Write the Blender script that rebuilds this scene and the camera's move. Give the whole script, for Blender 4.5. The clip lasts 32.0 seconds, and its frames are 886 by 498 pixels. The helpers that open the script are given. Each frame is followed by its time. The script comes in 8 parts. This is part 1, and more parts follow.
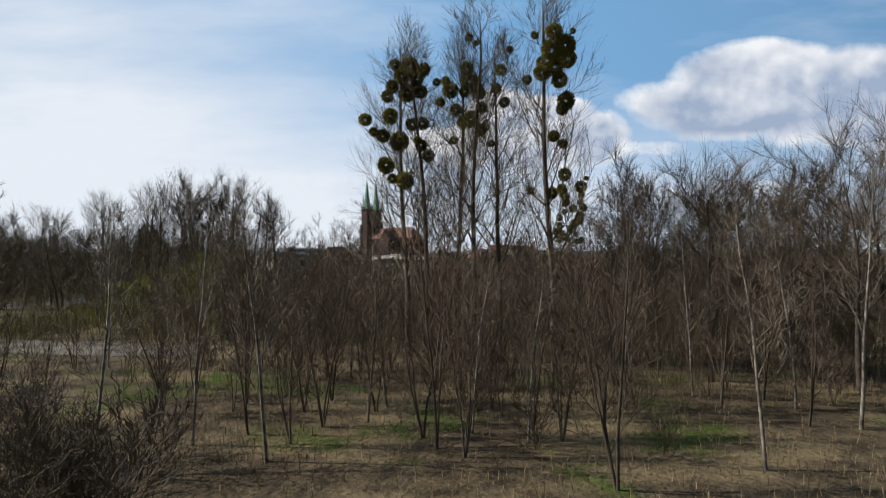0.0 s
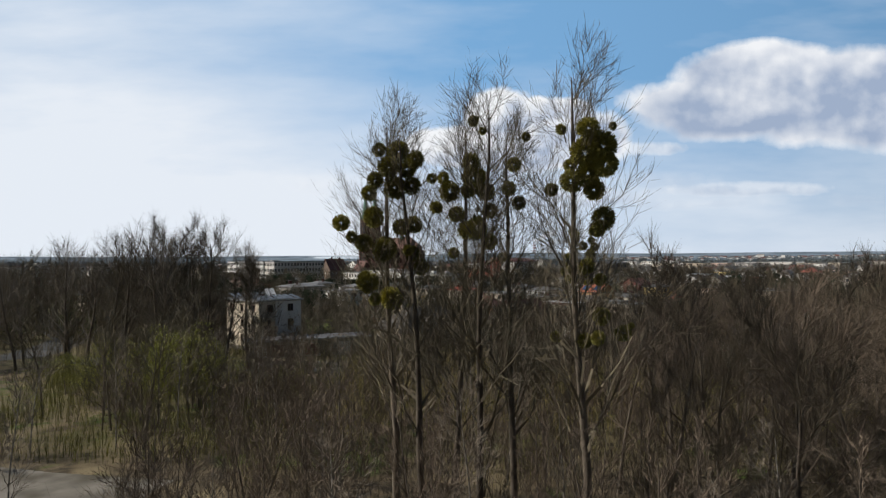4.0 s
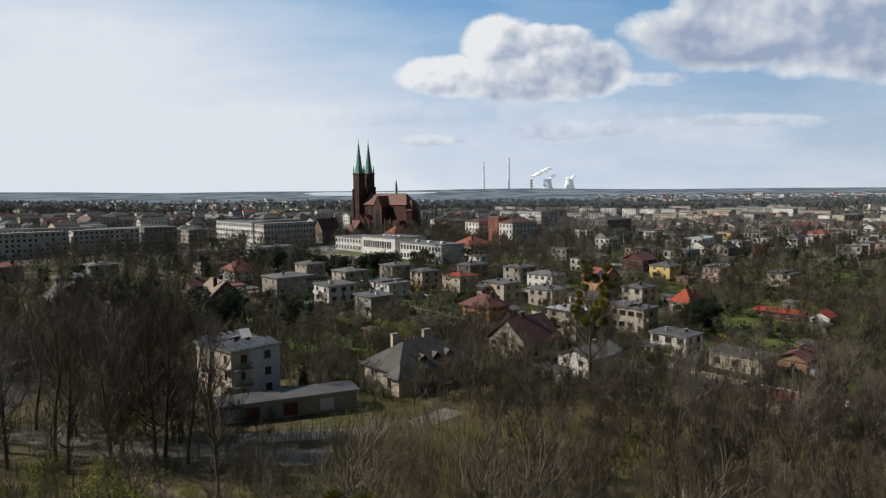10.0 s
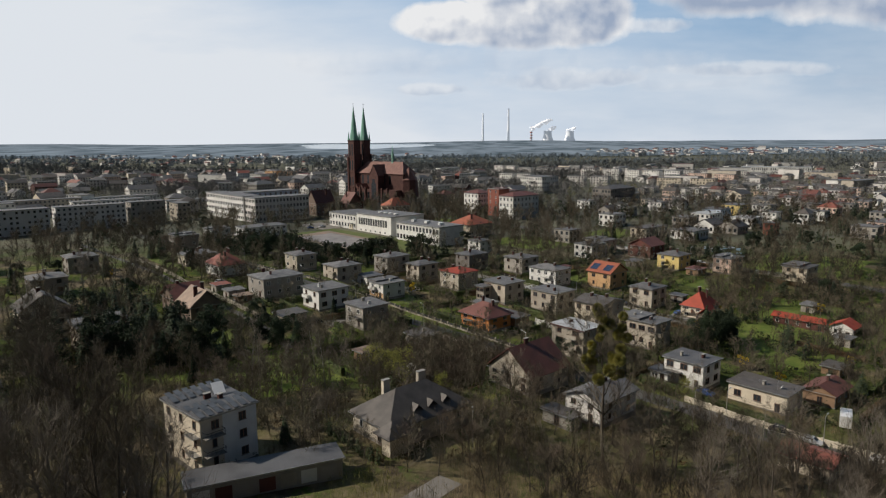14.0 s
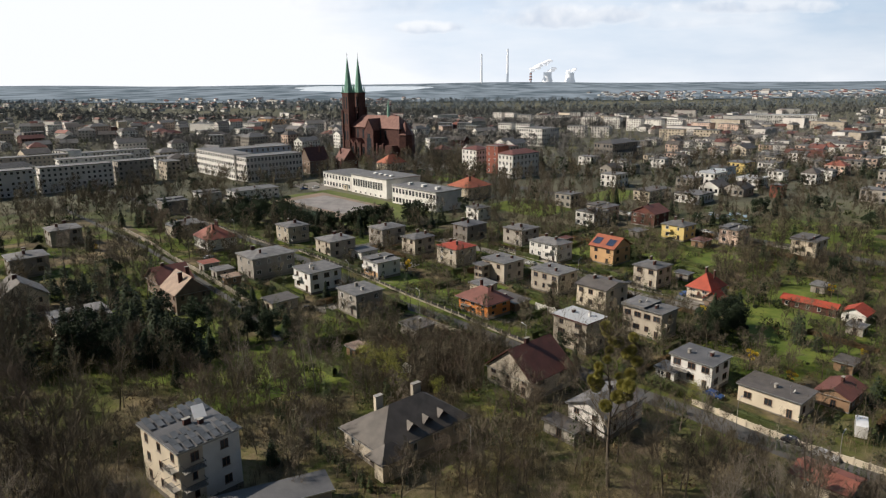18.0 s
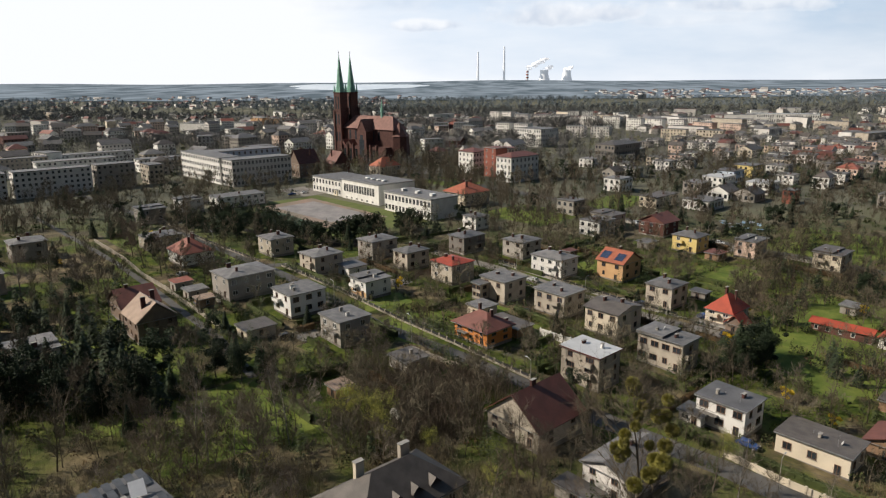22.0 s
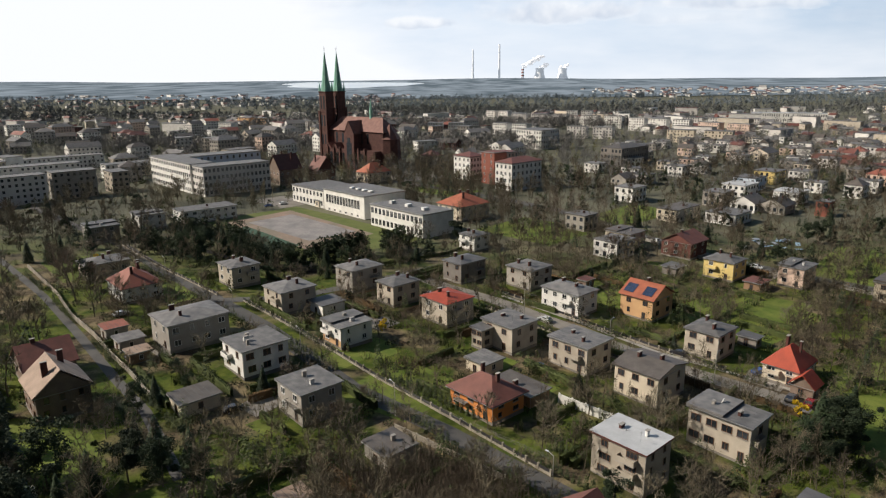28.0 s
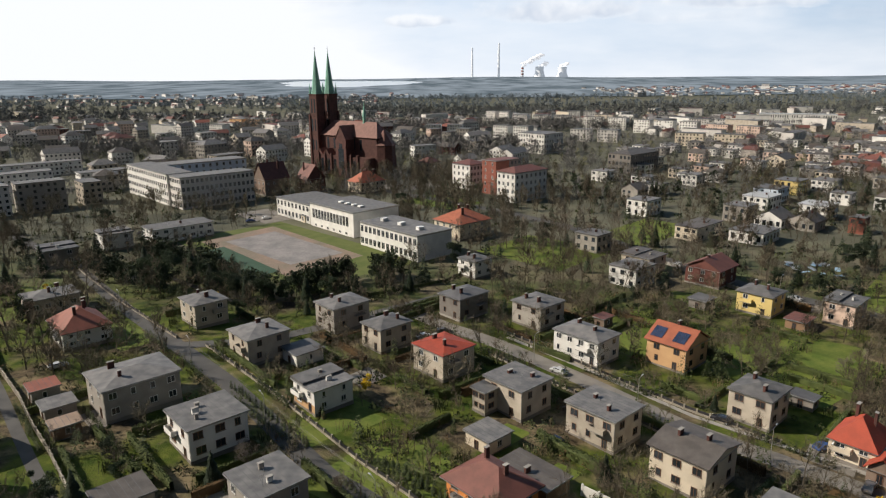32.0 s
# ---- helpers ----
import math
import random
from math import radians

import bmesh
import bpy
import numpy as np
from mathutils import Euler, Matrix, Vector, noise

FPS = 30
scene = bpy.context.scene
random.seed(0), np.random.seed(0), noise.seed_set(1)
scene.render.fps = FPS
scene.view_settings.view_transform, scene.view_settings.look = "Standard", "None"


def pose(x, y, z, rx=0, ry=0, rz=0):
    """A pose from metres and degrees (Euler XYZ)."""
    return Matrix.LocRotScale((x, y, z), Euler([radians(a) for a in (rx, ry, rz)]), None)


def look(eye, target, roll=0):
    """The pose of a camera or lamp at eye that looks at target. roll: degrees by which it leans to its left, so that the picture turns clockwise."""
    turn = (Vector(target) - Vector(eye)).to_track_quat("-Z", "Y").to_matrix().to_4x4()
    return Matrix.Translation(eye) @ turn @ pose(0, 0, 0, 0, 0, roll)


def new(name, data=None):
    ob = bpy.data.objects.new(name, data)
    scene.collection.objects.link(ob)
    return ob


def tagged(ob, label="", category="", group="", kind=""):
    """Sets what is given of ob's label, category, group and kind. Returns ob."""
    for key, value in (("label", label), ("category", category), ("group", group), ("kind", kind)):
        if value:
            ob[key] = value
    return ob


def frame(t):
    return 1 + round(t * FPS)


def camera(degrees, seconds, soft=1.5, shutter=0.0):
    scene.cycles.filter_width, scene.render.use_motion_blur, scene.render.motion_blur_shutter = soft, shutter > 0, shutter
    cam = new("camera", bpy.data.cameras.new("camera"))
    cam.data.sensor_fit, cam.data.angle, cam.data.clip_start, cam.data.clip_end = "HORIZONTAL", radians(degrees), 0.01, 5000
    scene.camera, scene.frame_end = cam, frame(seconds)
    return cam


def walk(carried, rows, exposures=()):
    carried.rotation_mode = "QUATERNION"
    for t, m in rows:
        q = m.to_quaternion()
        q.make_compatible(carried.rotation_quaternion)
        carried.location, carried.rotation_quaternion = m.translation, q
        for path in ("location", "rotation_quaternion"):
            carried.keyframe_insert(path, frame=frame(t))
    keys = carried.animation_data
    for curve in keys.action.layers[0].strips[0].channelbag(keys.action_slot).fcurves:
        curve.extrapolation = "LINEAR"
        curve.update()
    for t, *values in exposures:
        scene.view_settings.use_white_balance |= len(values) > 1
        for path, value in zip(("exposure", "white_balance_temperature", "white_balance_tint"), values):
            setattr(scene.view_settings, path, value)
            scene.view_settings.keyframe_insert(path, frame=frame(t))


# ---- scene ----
cam = camera(67.0, 32.0, soft=1.2)
ROLL = -0.42
# seconds, x, y, z, pitch, yaw
PATH = [
    (0, 0.00, 0.01, 12.32, 0.79, 1.08),
    (0.5, 0.01, 1.36, 13.00, 0.72, 1.07),
    (1, 0.02, 2.81, 13.81, 0.80, 1.10),
    (1.5, 0.07, 4.36, 14.62, 0.74, 1.12),
    (2, 0.09, 5.95, 15.62, 0.79, 1.10),
    (2.5, 0.11, 7.41, 16.91, 0.77, 1.11),
    (3, 0.10, 8.85, 18.34, 0.82, 1.11),
    (3.5, 0.10, 10.25, 19.78, 0.83, 1.11),
    (4, 0.05, 11.70, 21.33, 0.85, 1.11),
    (4.5, 0.00, 13.10, 22.83, 0.86, 1.10),
    (6.5, -0.06, 16.29, 29.56, -1.74, 0.93),
    (7, -0.09, 17.58, 31.43, -3.96, 0.89),
    (7.5, -0.06, 18.87, 33.19, -4.99, 0.88),
    (8, 0.01, 20.40, 34.73, -4.98, 0.88),
    (8.5, 0.04, 22.21, 36.25, -5.00, 0.89),
    (9, 0.10, 24.33, 38.09, -4.94, 0.86),
    (9.5, 0.08, 26.49, 39.71, -4.93, 0.88),
    (10, 0.03, 28.83, 41.50, -4.91, 0.83),
    (10.5, 0.03, 31.36, 43.30, -4.94, 0.80),
    (11, 0.07, 33.94, 45.06, -4.86, 0.81),
    (11.5, 0.12, 36.29, 46.84, -5.00, 0.79),
    (12, 0.19, 38.53, 48.76, -5.59, 0.77),
    (12.5, 0.27, 40.53, 50.52, -6.54, 0.78),
    (13, 0.33, 42.38, 52.37, -7.69, 0.75),
    (13.5, 0.34, 44.07, 54.35, -8.87, 0.75),
    (14, 0.38, 45.93, 56.30, -9.14, 0.76),
    (14.5, 0.44, 47.79, 58.16, -9.14, 0.76),
    (16.5, 0.68, 53.49, 65.09, -10.45, 0.69),
    (17, 0.66, 54.76, 65.58, -13.02, 0.68),
    (17.5, 0.64, 56.11, 65.89, -14.04, 0.65),
    (18, 0.63, 57.69, 65.97, -14.05, 0.61),
    (18.5, 0.64, 59.55, 65.95, -14.02, 0.60),
    (19, 0.66, 61.68, 65.90, -13.97, 0.58),
    (19.5, 0.70, 64.13, 65.93, -13.99, 0.54),
    (20, 0.78, 66.72, 66.10, -14.00, 0.49),
    (20.5, 0.86, 69.36, 66.33, -14.06, 0.44),
    (21, 0.94, 72.11, 66.58, -14.13, 0.41),
    (21.5, 1.01, 74.91, 66.73, -14.17, 0.36),
    (22, 1.08, 77.90, 66.90, -14.22, 0.31),
    (22.5, 1.04, 80.87, 67.07, -14.23, 0.25),
    (23, 0.91, 83.72, 67.25, -14.24, 0.20),
    (23.5, 0.81, 86.74, 67.57, -14.30, 0.12),
    (24, 0.76, 89.92, 67.83, -14.38, 0.07),
    (24.5, 0.77, 93.11, 67.81, -14.42, 0.01),
    (25, 0.81, 96.37, 67.58, -14.40, -0.04),
    (25.5, 0.87, 99.59, 67.27, -14.38, -0.06),
    (27.5, 1.39, 113.65, 66.96, -14.39, -0.10),
    (28, 1.48, 117.23, 67.00, -14.39, -0.13),
    (28.5, 1.56, 120.68, 66.99, -14.39, -0.14),
    (29, 1.63, 124.22, 67.01, -14.42, -0.16),
    (29.5, 1.72, 127.83, 67.03, -14.44, -0.18),
    (30, 1.83, 131.58, 67.09, -14.43, -0.18),
    (30.5, 1.95, 135.33, 67.14, -14.45, -0.18),
    (31, 2.09, 139.13, 67.41, -14.54, -0.18),
    (31.5, 2.30, 142.91, 68.15, -14.59, -0.19),
    (32, 2.51, 146.83, 69.30, -14.53, -0.19),
]
walk(cam, [(t, pose(x, y, z, 90 + pitch, 0, yaw) @ pose(0, 0, 0, 0, 0, ROLL)) for t, x, y, z, pitch, yaw in PATH],
     [(0, -0.04, 6250, 10), (4.5, -0.06, 6250, 10), (7, -0.15, 6250, 10), (13.5, -0.2, 6350, 10), (16.5, 0.08, 6550, 10), (18, 0.2, 6600, 11), (32, 0.2, 6600, 11)])
# ---- end of path ----
# ---------------------------------------------------------------- light
SUN_AZ, SUN_EL = radians(177), radians(37)
sun_dir = Vector((math.cos(SUN_AZ) * math.cos(SUN_EL), math.sin(SUN_AZ) * math.cos(SUN_EL), math.sin(SUN_EL)))
sun_data = bpy.data.lights.new("sun", "SUN")
sun_data.energy, sun_data.angle, sun_data.color = 5.0, radians(0.55), (1.0, 0.905, 0.77)
sun = new("sun", sun_data)
sun.matrix_world = look(sun_dir * 300, (0, 0, 0))

world = bpy.data.worlds.new("sky")
scene.world = world
world.use_nodes = True
W = world.node_tree.nodes
WL = world.node_tree.links
W.clear()


def wnode(kind, **values):
    n = W.new(kind)
    for key, value in values.items():
        n.inputs[int(key[1:])].default_value = value
    return n


def wmath(op, a, b=None, c=None, clamp=False):
    n = W.new("ShaderNodeMath")
    n.operation, n.use_clamp = op, clamp
    for i, v in enumerate((a, b, c)):
        if v is None:
            continue
        if isinstance(v, (int, float)):
            n.inputs[i].default_value = v
        else:
            WL.new(v, n.inputs[i])
    return n.outputs[0]


def wmix(fac, a, b):
    n = W.new("ShaderNodeMix")
    n.data_type = "RGBA"
    for socket, v in ((n.inputs[0], fac), (n.inputs[6], a), (n.inputs[7], b)):
        if isinstance(v, (int, float)):
            socket.default_value = v
        elif isinstance(v, tuple):
            socket.default_value = (*v, 1)
        else:
            WL.new(v, socket)
    return n.outputs[2]


def wnoise(vec, scale, detail, rough=0.55):
    n = W.new("ShaderNodeTexNoise")
    n.inputs["Scale"].default_value, n.inputs["Detail"].default_value, n.inputs["Roughness"].default_value = scale, detail, rough
    WL.new(vec, n.inputs["Vector"])
    return n.outputs[0]


sky = W.new("ShaderNodeTexSky")
sky.sky_type, sky.sun_disc = "NISHITA", False
sky.sun_elevation, sky.sun_rotation = SUN_EL, math.atan2(sun_dir.x, sun_dir.y)
sky.air_density, sky.dust_density, sky.ozone_density = 1.0, 1.2, 1.5
coord = W.new("ShaderNodeTexCoord")
split = W.new("ShaderNodeSeparateXYZ")
WL.new(coord.outputs["Generated"], split.inputs[0])
dx, dy, dz = split.outputs
ahead = wmath("MAXIMUM", dy, 0.08)
su = wmath("DIVIDE", dx, ahead)
sv = wmath("DIVIDE", dz, ahead)
flat = W.new("ShaderNodeCombineXYZ")
WL.new(su, flat.inputs[0])
WL.new(sv, flat.inputs[1])
plane = flat.outputs[0]
# thin haze, whiter towards the horizon and towards the sun's side
stretch = W.new("ShaderNodeMapping")
stretch.inputs["Scale"].default_value = (1.0, 4.0, 1.0)
WL.new(plane, stretch.inputs[0])
n_streak = wnoise(stretch.outputs[0], 2.6, 5)
low = wmath("SUBTRACT", 1.0, wmath("DIVIDE", wmath("ABSOLUTE", dz), 0.26), clamp=True)
glow = W.new("ShaderNodeVectorMath")
glow.operation = "DOT_PRODUCT"
glow.inputs[1].default_value = (math.cos(radians(140)), math.sin(radians(140)), 0.25)
WL.new(coord.outputs["Generated"], glow.inputs[0])
toward = wmath("MULTIPLY", wmath("SUBTRACT", glow.outputs["Value"], 0.66), 3.2, clamp=True)
side = W.new("ShaderNodeVectorMath")
side.operation = "DOT_PRODUCT"
side.inputs[1].default_value = (math.cos(radians(112)) * 0.78, math.sin(radians(112)) * 0.78, 0)
WL.new(coord.outputs["Generated"], side.inputs[0])
sunward = wmath("ADD", 0.22, side.outputs["Value"], clamp=True)
veil = wmath("ADD", wmath("MULTIPLY", wmath("POWER", low, 0.8), sunward), wmath("MULTIPLY", toward, 0.65))
streak = wmath("MULTIPLY", wmath("SUBTRACT", n_streak, 0.5), 1.0)
veil = wmath("ADD", veil, wmath("MULTIPLY", streak, wmath("GREATER_THAN", dy, 0.1)), clamp=True)
dim = W.new("ShaderNodeVectorMath")
dim.operation = "SCALE"
dim.inputs["Scale"].default_value = 0.27
WL.new(sky.outputs[0], dim.inputs[0])
fore = W.new("ShaderNodeVectorMath")
fore.operation = "DOT_PRODUCT"
fore.inputs[1].default_value = (-0.15, 0.95, 0.1)
WL.new(coord.outputs["Generated"], fore.inputs[0])
BLUE = wmix(wmath("MULTIPLY", wmath("MAXIMUM", fore.outputs["Value"], 0.0), 0.72, clamp=True), dim.outputs[0], (2.9, 5.9, 9.6))
col = wmix(veil, BLUE, (8.35, 8.7, 9.1))


def cloud(col, lobes, scale, seed, dense=1.0, ragged=1.5, grey=0.25, soft=3.0):
    """A cumulus: lumpy lobes (u, v, half width, half height) with bright knolls on the sun's side and a grey base."""
    def lumps_at(ox, oy, s, detail):
        shift = W.new("ShaderNodeMapping")
        shift.inputs["Location"].default_value = (seed + ox, seed * 0.7 + oy, 0)
        WL.new(plane, shift.inputs[0])
        return wnoise(shift.outputs[0], s, detail, 0.6)

    body = base = None
    for u0, v0, a, b in lobes:
        eu = wmath("DIVIDE", wmath("SUBTRACT", su, u0), a)
        ev = wmath("DIVIDE", wmath("SUBTRACT", sv, v0), b)
        d = wmath("ADD", wmath("MULTIPLY", eu, eu), wmath("MULTIPLY", ev, ev))
        one = wmath("SUBTRACT", 1.0, d)
        under = wmath("SUBTRACT", wmath("MULTIPLY", eu, 0.45), ev)
        if body is None:
            body, base = one, under
        else:
            pick = wmath("ADD", wmath("MULTIPLY", wmath("SUBTRACT", one, body), 1.2), 0.5, clamp=True)
            base = wmath("ADD", wmath("MULTIPLY", under, pick), wmath("MULTIPLY", base, wmath("SUBTRACT", 1.0, pick)))
            body = wmath("MAXIMUM", body, one)
    lumps, lit = lumps_at(0, 0, scale, 9), lumps_at(0.010, -0.012, scale, 9)
    big, big_lit = lumps_at(3, 1, scale * 0.4, 4), lumps_at(3.022, 0.974, scale * 0.4, 4)
    body = wmath("ADD", body, wmath("MULTIPLY", wmath("SUBTRACT", lumps, 0.5), ragged))
    body = wmath("ADD", body, wmath("MULTIPLY", wmath("SUBTRACT", big, 0.5), ragged * 1.3))
    body = wmath("MULTIPLY", body, wmath("GREATER_THAN", dy, 0.1))
    mask = wmath("MULTIPLY", body, soft, clamp=True)
    relief = wmath("ADD", wmath("MULTIPLY", wmath("SUBTRACT", lit, lumps), 1.3), wmath("MULTIPLY", wmath("SUBTRACT", big_lit, big), 4.0))
    shade = wmath("MULTIPLY", wmath("ADD", wmath("MULTIPLY", base, 0.55), grey), wmath("MULTIPLY", body, 1.6, clamp=True))
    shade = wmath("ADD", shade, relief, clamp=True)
    tone = wmix(shade, (9.4, 9.35, 9.3), (3.7, 4.45, 5.8))
    return wmix(wmath("MULTIPLY", mask, dense, clamp=True), col, tone)


col = cloud(col, [(0.02, 0.115, 0.34, 0.022), (0.34, 0.085, 0.30, 0.016)], 12.0, 4.1, 0.22, 3.0, soft=1.2)
col = cloud(col, [(-0.02, 0.075, 0.05, 0.010), (0.12, 0.088, 0.10, 0.018), (0.23, 0.092, 0.06, 0.014), (0.42, 0.10, 0.2, 0.012)], 16.0, 9.3, 0.45, 2.6, 0.35, 1.4)
col = cloud(col, [(0.30, 0.162, 0.060, 0.013)], 18.0, 7.7, 0.6, 2.2, 0.5, 1.6)
col = cloud(col, [(0.00, 0.168, 0.085, 0.032), (0.09, 0.165, 0.12, 0.040), (0.075, 0.212, 0.062, 0.048), (0.175, 0.180, 0.090, 0.050), (0.13, 0.222, 0.09, 0.024)], 15.0, 2.2, ragged=1.0, grey=0.32)
col = cloud(col, [(0.40, 0.225, 0.16, 0.055), (0.47, 0.262, 0.17, 0.065), (0.60, 0.235, 0.22, 0.085)], 10.0, 5.5, grey=0.72, ragged=1.0)
back = W.new("ShaderNodeBackground")
back.inputs[1].default_value = 0.1
WL.new(col, back.inputs[0])
W_out = W.new("ShaderNodeOutputWorld")
WL.new(back.outputs[0], W_out.inputs[0])
scene.view_settings.exposure = 0.0

# ---------------------------------------------------------------- materials
MATS = {}


def mat(name, color, color2=None, scale=1.0, fine=12.0, rough=0.8, metal=0.0, bump=0.15, vary=0.12, stain=0.25, spec=0.3, island=False, coat=None):
    """A surface of two tones at two scales, with fine relief, and a slight change from piece to piece."""
    if name in MATS:
        return MATS[name]
    m = bpy.data.materials.new(name)
    m.use_nodes = True
    N, L = m.node_tree.nodes, m.node_tree.links
    bsdf = N["Principled BSDF"]
    bsdf.inputs["Roughness"].default_value, bsdf.inputs["Metallic"].default_value = rough, metal
    bsdf.inputs["Specular IOR Level"].default_value = spec
    color2 = color2 or tuple(c * 0.7 for c in color)
    tc = N.new("ShaderNodeNewGeometry")

    def noise_tex(s, d):
        n = N.new("ShaderNodeTexNoise")
        n.inputs["Scale"].default_value, n.inputs["Detail"].default_value = s, d
        L.new(tc.outputs["Position"], n.inputs["Vector"])
        return n.outputs[0]

    wide, grain = noise_tex(scale, 4), noise_tex(fine, 3)
    ramp = N.new("ShaderNodeMapRange")
    ramp.inputs[1].default_value, ramp.inputs[2].default_value = 0.35, 0.65
    L.new(wide, ramp.inputs[0])
    mix = N.new("ShaderNodeMix")
    mix.data_type = "RGBA"
    mix.inputs[6].default_value, mix.inputs[7].default_value = (*color, 1), (*color2, 1)
    L.new(ramp.outputs[0], mix.inputs[0])
    hsv = N.new("ShaderNodeHueSaturation")
    L.new(mix.outputs[2], hsv.inputs["Color"])
    if island:
        rnd = tc.outputs["Random Per Island"]
    else:
        rnd = N.new("ShaderNodeObjectInfo").outputs["Random"]
    val = N.new("ShaderNodeMath")
    val.operation = "MULTIPLY_ADD"
    val.inputs[1].default_value, val.inputs[2].default_value = 2 * vary, 1 - vary
    L.new(rnd, val.inputs[0])
    val2 = N.new("ShaderNodeMath")
    val2.operation = "MULTIPLY_ADD"
    val2.inputs[1].default_value = stain
    L.new(grain, val2.inputs[0])
    sub = N.new("ShaderNodeMath")
    sub.operation = "SUBTRACT"
    sub.inputs[1].default_value = stain * 0.5
    L.new(val.outputs[0], sub.inputs[0])
    L.new(sub.outputs[0], val2.inputs[2])
    L.new(val2.outputs[0], hsv.inputs["Value"])
    L.new(hsv.outputs[0], bsdf.inputs["Base Color"])
    if bump:
        b = N.new("ShaderNodeBump")
        b.inputs["Strength"].default_value, b.inputs["Distance"].default_value = bump, 0.05
        L.new(grain, b.inputs["Height"])
        L.new(b.outputs[0], bsdf.inputs["Normal"])
    MATS[name] = m
    return m


STUCCO = {
    "beige": mat("stucco_beige", (0.46, 0.41, 0.34), (0.35, 0.31, 0.255), 0.35, 9),
    "grey": mat("stucco_grey", (0.35, 0.325, 0.29), (0.27, 0.25, 0.225), 0.35, 9),
    "dark": mat("stucco_dark", (0.23, 0.21, 0.19), (0.17, 0.155, 0.14), 0.35, 9),
    "white": mat("stucco_white", (0.74, 0.73, 0.70), (0.62, 0.61, 0.58), 0.3, 9, vary=0.06),
    "cream": mat("stucco_cream", (0.64, 0.565, 0.45), (0.54, 0.475, 0.375), 0.3, 9, vary=0.06),
    "pale": mat("stucco_pale", (0.66, 0.635, 0.605), (0.55, 0.53, 0.505), 0.1, 5, vary=0.12),
    "yellow": mat("stucco_yellow", (0.70, 0.55, 0.22), (0.60, 0.47, 0.19), 0.3, 9),
    "pink": mat("stucco_pink", (0.66, 0.50, 0.41), (0.56, 0.42, 0.35), 0.3, 9),
    "orange": mat("stucco_orange", (0.62, 0.24, 0.07), (0.52, 0.20, 0.06), 0.3, 9),
    "peach": mat("stucco_peach", (0.60, 0.38, 0.20), (0.52, 0.32, 0.17), 0.3, 9),
    "green": mat("stucco_green", (0.42, 0.44, 0.28), (0.35, 0.37, 0.24), 0.3, 9),
    "brown": mat("stucco_brown", (0.28, 0.18, 0.11), (0.22, 0.14, 0.09), 0.3, 9),
    "maroon": mat("stucco_maroon", (0.14, 0.055, 0.045), (0.11, 0.045, 0.038), 0.3, 9),
    "blue": mat("stucco_blue", (0.55, 0.62, 0.70), (0.48, 0.54, 0.62), 0.3, 9),
    "brick": mat("red_brick", (0.100, 0.046, 0.039), (0.07, 0.033, 0.029), 0.5, 5, stain=0.5),
    "clinker": mat("clinker_brick", (0.25, 0.088, 0.064), (0.20, 0.072, 0.052), 0.5, 5, stain=0.5),
    "brownbrick": mat("brown_brick", (0.22, 0.165, 0.13), (0.17, 0.125, 0.10), 0.5, 5, stain=0.5),
}
ROOF = {
    "felt": mat("roof_felt", (0.155, 0.15, 0.147), (0.092, 0.092, 0.094), 0.55, 2.2, 0.7, bump=0.3, vary=0.22, stain=0.5),
    "darkfelt": mat("dark_roof_felt", (0.11, 0.11, 0.115), (0.075, 0.075, 0.08), 0.25, 3, 0.7, bump=0.3),
    "lightfelt": mat("light_roof_felt", (0.40, 0.41, 0.42), (0.32, 0.33, 0.34), 0.3, 3, 0.6, bump=0.2),
    "red": mat("red_tiles", (0.33, 0.058, 0.03), (0.25, 0.046, 0.025), 0.5, 6, 0.65, bump=0.6, stain=0.5),
    "orange": mat("orange_tiles", (0.33, 0.105, 0.056), (0.26, 0.082, 0.045), 0.5, 6, 0.65, bump=0.6, stain=0.5),
    "maroon": mat("maroon_tiles", (0.16, 0.064, 0.05), (0.12, 0.050, 0.04), 0.5, 6, 0.65, bump=0.6, stain=0.4),
    "rust": mat("rust_red_tiles", (0.24, 0.085, 0.06), (0.19, 0.07, 0.05), 0.5, 6, 0.65, bump=0.6, stain=0.4),
    "brown": mat("brown_tiles", (0.29, 0.21, 0.16), (0.22, 0.16, 0.12), 0.5, 6, 0.7, bump=0.6, stain=0.4),
    "slate": mat("slate_tiles", (0.105, 0.092, 0.082), (0.07, 0.061, 0.055), 0.5, 6, 0.6, bump=0.6, stain=0.4),
}
GLASS = mat("window_glass", (0.035, 0.042, 0.05), (0.02, 0.024, 0.03), 0.7, 2, 0.08, spec=0.6, bump=0.0, vary=0.5)
FRAME_W = mat("white_frame", (0.78, 0.78, 0.76), None, 1, 10, 0.5, bump=0.0)
FRAME_B = mat("brown_frame", (0.16, 0.085, 0.05), None, 1, 10, 0.5, bump=0.0)
CONCRETE = mat("concrete", (0.31, 0.295, 0.27), (0.235, 0.225, 0.21), 0.5, 8, 0.85, bump=0.2)
PALEWALL = mat("pale_fence_concrete", (0.36, 0.325, 0.27), (0.24, 0.215, 0.18), 0.5, 8, 0.85)
METAL = mat("grey_metal", (0.42, 0.43, 0.44), None, 1, 10, 0.4, 0.6, bump=0.05)
DARKMETAL = mat("dark_metal", (0.06, 0.06, 0.065), None, 1, 10, 0.45, 0.3, bump=0.05)
SOLAR = mat("solar_cells", (0.02, 0.03, 0.06), (0.03, 0.04, 0.08), 1, 2, 0.15, spec=0.6, bump=0.0)
COPPER = mat("green_copper", (0.24, 0.46, 0.37), (0.18, 0.37, 0.30), 0.3, 3, 0.6)
